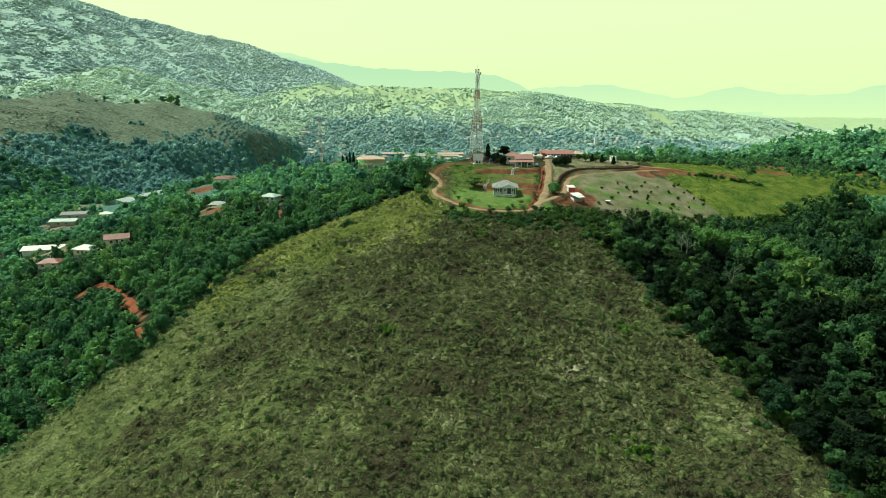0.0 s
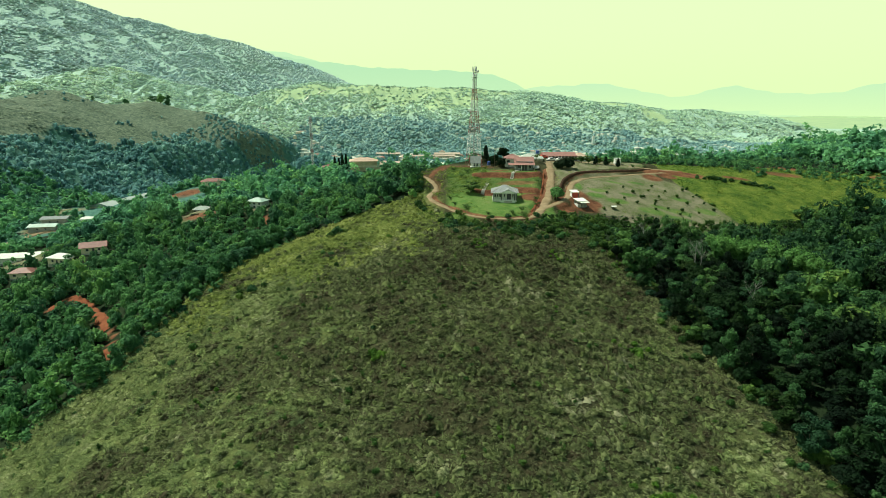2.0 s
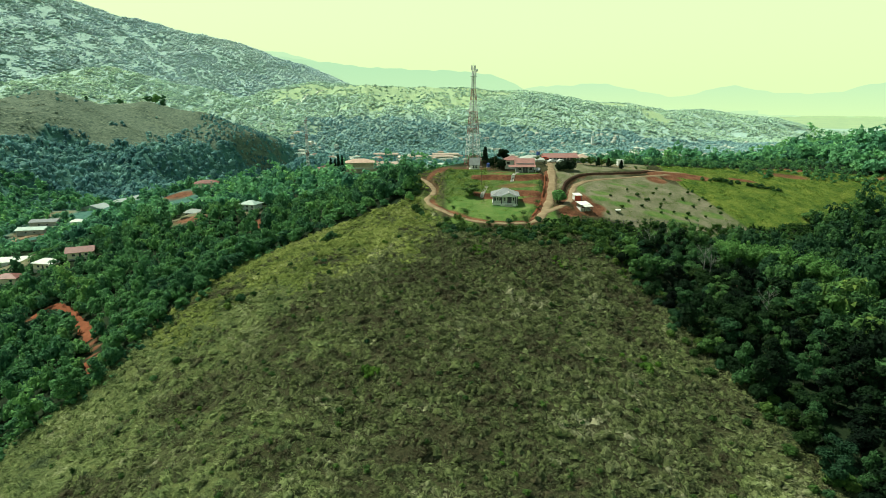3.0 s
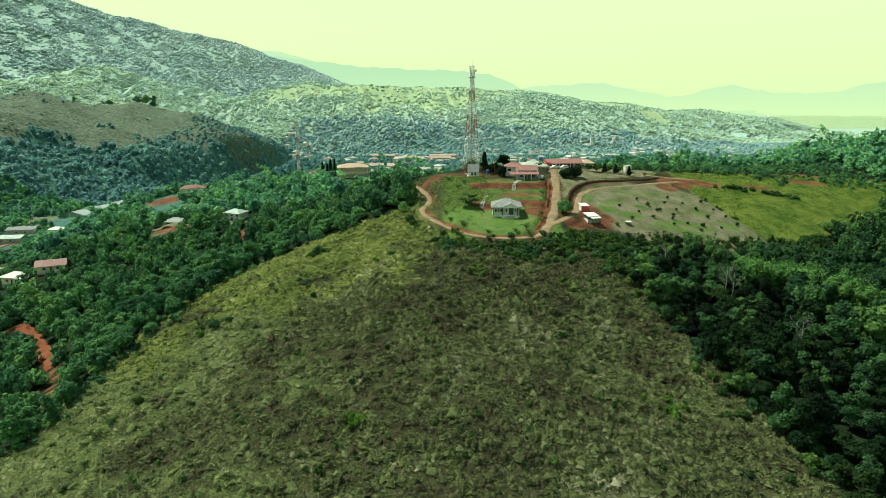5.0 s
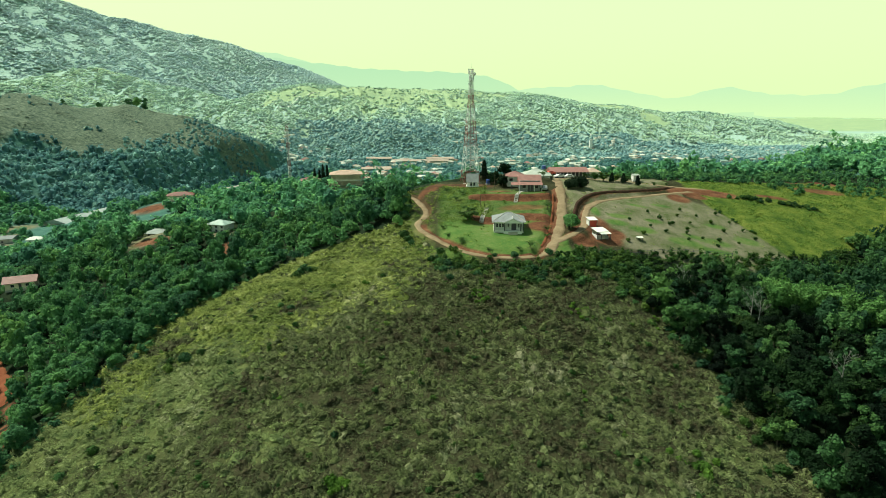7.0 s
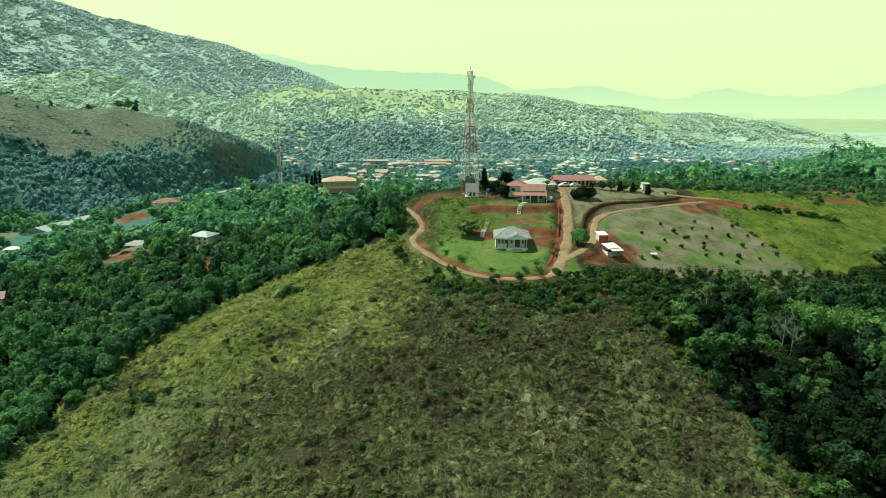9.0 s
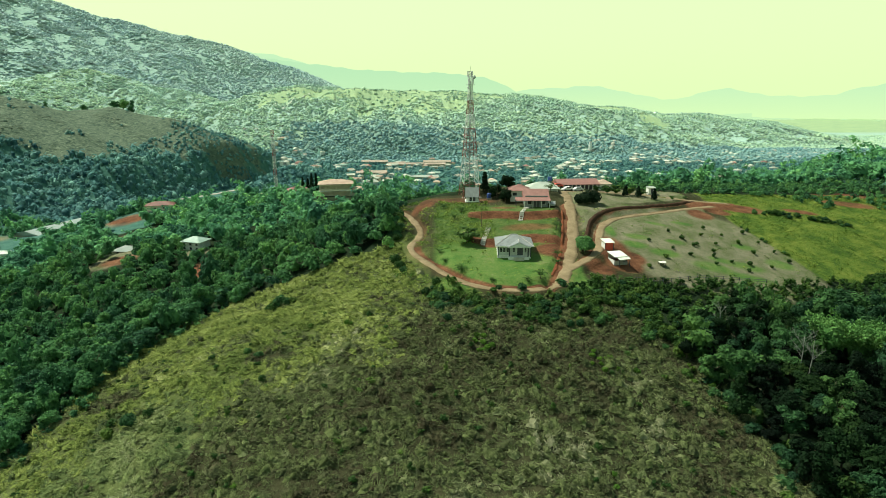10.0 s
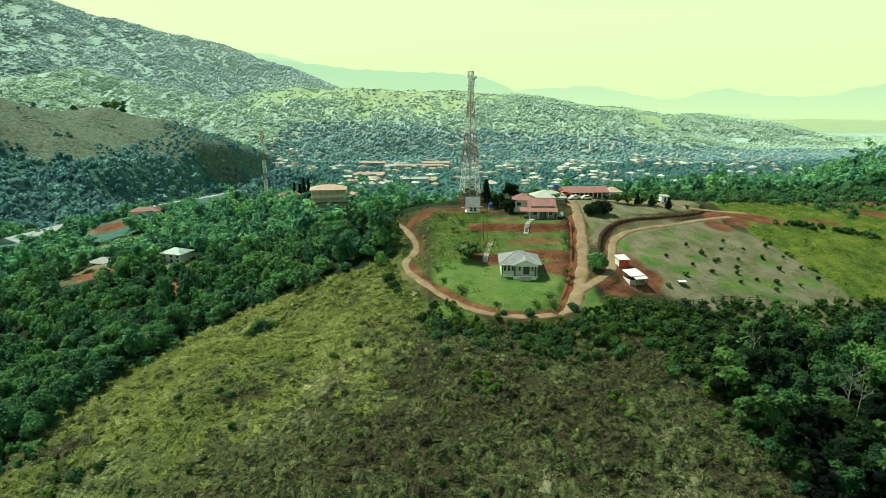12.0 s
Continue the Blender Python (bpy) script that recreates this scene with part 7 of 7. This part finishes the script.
for x, y, r in ((-37, 221, 2.6), (-35, 223, 2.0), (-39, 219, 1.9), (-54, 174, 2.1), (-57, 172.5, 1.7), (-51, 175.5, 1.4), (-58, 176, 1.3), (-33, 187, 1.3), (-36, 189, 1.2), (3.0, 206.5, 2.3), (5.5, 204, 2.0), (1, 210, 1.7),
                (-6.5, 229, 2.2), (-8, 233, 2.4), (-5, 225.5, 1.4), (-30, 178, 1.1), (-62, 150, 1.5), (-66, 146, 1.3), (-15, 140, 0.9)):
    BELT.append((x, y, r))
for _ in range(34):    # along the outer side of the track round the lawn
    u = rng.uniform()
    BELT.append((float(np.interp(u, [0, 0.35, 0.7, 1], [-13, -7.5, -6.5, -8])) - abs(rng.normal()) * 1.8, 278 - 34 * u, rng.uniform(1.0, 2.3)))
for x, y, r in BELT:
    leaf_thing("bush", x, y, r, "dense green bush on the scrubby hillside", "bush", shrub_shapes[rng.randint(4)], MIDTONE_FOREST if rng.uniform() < 0.55 else SHRUB, "hillside bushes", rng.uniform(0.8, 1.2), BARK, 0.4)
# bright green shrubs that stand out of the bracken: x, y, reach, number, size
bright = [bush_template(820 + i, 170, 0.3) for i in range(4)]
for cx, cy, reach, n, size in ((-13.5, 130.5, 1.9, 6, 1.1), (44, 138.5, 3.2, 9, 1.15), (-51, 127, 3.0, 4, 0.7), (38, 100, 4.5, 10, 1.0), (12, 183, 3.5, 8, 0.95), (35, 180, 4.0, 10, 0.85), (53, 181, 3.0, 5, 0.9),
                               (30, 152, 1.5, 2, 0.8), (20, 196, 3.5, 6, 0.8), (-30, 151, 2.5, 3, 0.6), (12, 110, 3.0, 3, 0.7), (-15, 195, 2.0, 2, 0.8)):
    for k in range(n):
        x, y = cx + rng.normal() * reach * 0.55, cy + rng.normal() * reach * 0.55
        leaf_thing("shrub", x, y, size * rng.uniform(0.7, 1.2), "bright yellow-green shrub among brown bracken", "shrub", bright[rng.randint(4)], FERN, "bright shrubs", rng.uniform(0.8, 1.3), BARK, 0.4)


# ---- bare trees and bamboo in the right-hand woods ----
def bare_tree(x, y, h, label, seed, material):
    rng = np.random.RandomState(seed)
    ob = thing("bare_tree", pose(x, y, ground_at(x, y) - 0.3), label, "tree", "bare trees")
    part("trunk", rods(((0, 0, 0), (0.2, 0, h * 0.55), 0.16, 0.1, 7), ((0.2, 0, h * 0.55), (0.1, 0.1, h), 0.1, 0.03, 6)), material, ob)
    for k in range(9):
        a, z = rng.uniform(0, 6.283), h * rng.uniform(0.45, 0.9)
        l = h * rng.uniform(0.16, 0.3)
        b = Vector((0.15, 0, z))
        e = b + Vector((math.cos(a) * l, math.sin(a) * l, l * rng.uniform(0.7, 1.2)))
        bars = [(b, e, 0.04, 0.015, 5)]
        for _ in range(9):
            f = b.lerp(e, rng.uniform(0.3, 0.95))
            bars.append((f, f + Vector((rng.normal() * 0.25, rng.normal() * 0.25, 0.5)) * l * 0.6, 0.016, 0.006, 4))
        part("limb", rods(*bars), material, ob)


bare_tree(79.5, 187.0, 10.5, "leafless pale grey tree standing out of the woods", 840, PALE_BARK)
bare_tree(81.0, 186.0, 9.5, "leafless pale grey tree standing out of the woods", 841, PALE_BARK)
bare_tree(66.0, 196.0, 9.5, "sparse pale-trunked tree at the wood's edge", 842, PALE_BARK)
bare_tree(84.0, 160.0, 10.0, "sparse pale-trunked tree at the wood's edge", 843, PALE_BARK)


def bamboo(x, y, h, seed):
    """A clump of bamboo: canes leaning out, feathery sprays towards their tips."""
    rng = np.random.RandomState(seed)
    ob = thing("bamboo_clump", pose(x, y, ground_at(x, y) - 0.3), "feathery light green bamboo clump in the woods", "bamboo", "bamboo clumps")
    spots, norms, bars = [], [], []
    for k in range(12):
        a, lean = rng.uniform(0, 6.283), rng.uniform(0.05, 0.4)
        c, s = math.cos(a), math.sin(a)
        hh = h * rng.uniform(0.7, 1.0)
        pts = [Vector((c * (0.4 + lean * hh * u * u), s * (0.4 + lean * hh * u * u), hh * (u - 0.12 * u ** 4))) for u in (0, 0.35, 0.7, 1.0)]
        bars += [(p, q, 0.06, 0.04, 4) for p, q in zip(pts, pts[1:])]
        for _ in range(110):
            u = rng.uniform(0.3, 1.05)
            i = min(2, int(u * 3))
            p = pts[i].lerp(pts[i + 1], u * 3 - i)
            spots.append(np.array(p) + rng.normal(size=3) * 0.4)
            norms.append(np.array([c * 0.6, s * 0.6, 0.8]) + rng.normal(size=3) * 0.3)
    for bar in bars:
        part("cane", rods(bar), FERN, ob)
    v, f = cards(rng, spots, norms, 0.5, 0.5)
    under("leaves", mesh_of("leaves", v, f, BAMBOO, np.zeros(len(v))), ob)


for i in range(22):
    u = i / 21
    bamboo(np.interp(u, [0, 0.3, 0.55, 0.75, 1], [89, 96, 103, 107, 112]) + rng.uniform(-2, 2), np.interp(u, [0, 0.3, 0.55, 0.75, 1], [195, 197, 194, 188, 180]) + rng.uniform(-2.5, 2.5), rng.uniform(10, 13), 860 + i)

# ---- trees on the brown hill ----
for i, (x, y, r) in enumerate(((-366, 800, 9), (-357, 803, 8), (-374, 797, 7), (-395, 770, 6), (-420, 740, 5))):
    place_tree(i % 3, x, y, r * 0.8, 1.1, "dark tree standing on the crest of the brown hill", "crest trees")

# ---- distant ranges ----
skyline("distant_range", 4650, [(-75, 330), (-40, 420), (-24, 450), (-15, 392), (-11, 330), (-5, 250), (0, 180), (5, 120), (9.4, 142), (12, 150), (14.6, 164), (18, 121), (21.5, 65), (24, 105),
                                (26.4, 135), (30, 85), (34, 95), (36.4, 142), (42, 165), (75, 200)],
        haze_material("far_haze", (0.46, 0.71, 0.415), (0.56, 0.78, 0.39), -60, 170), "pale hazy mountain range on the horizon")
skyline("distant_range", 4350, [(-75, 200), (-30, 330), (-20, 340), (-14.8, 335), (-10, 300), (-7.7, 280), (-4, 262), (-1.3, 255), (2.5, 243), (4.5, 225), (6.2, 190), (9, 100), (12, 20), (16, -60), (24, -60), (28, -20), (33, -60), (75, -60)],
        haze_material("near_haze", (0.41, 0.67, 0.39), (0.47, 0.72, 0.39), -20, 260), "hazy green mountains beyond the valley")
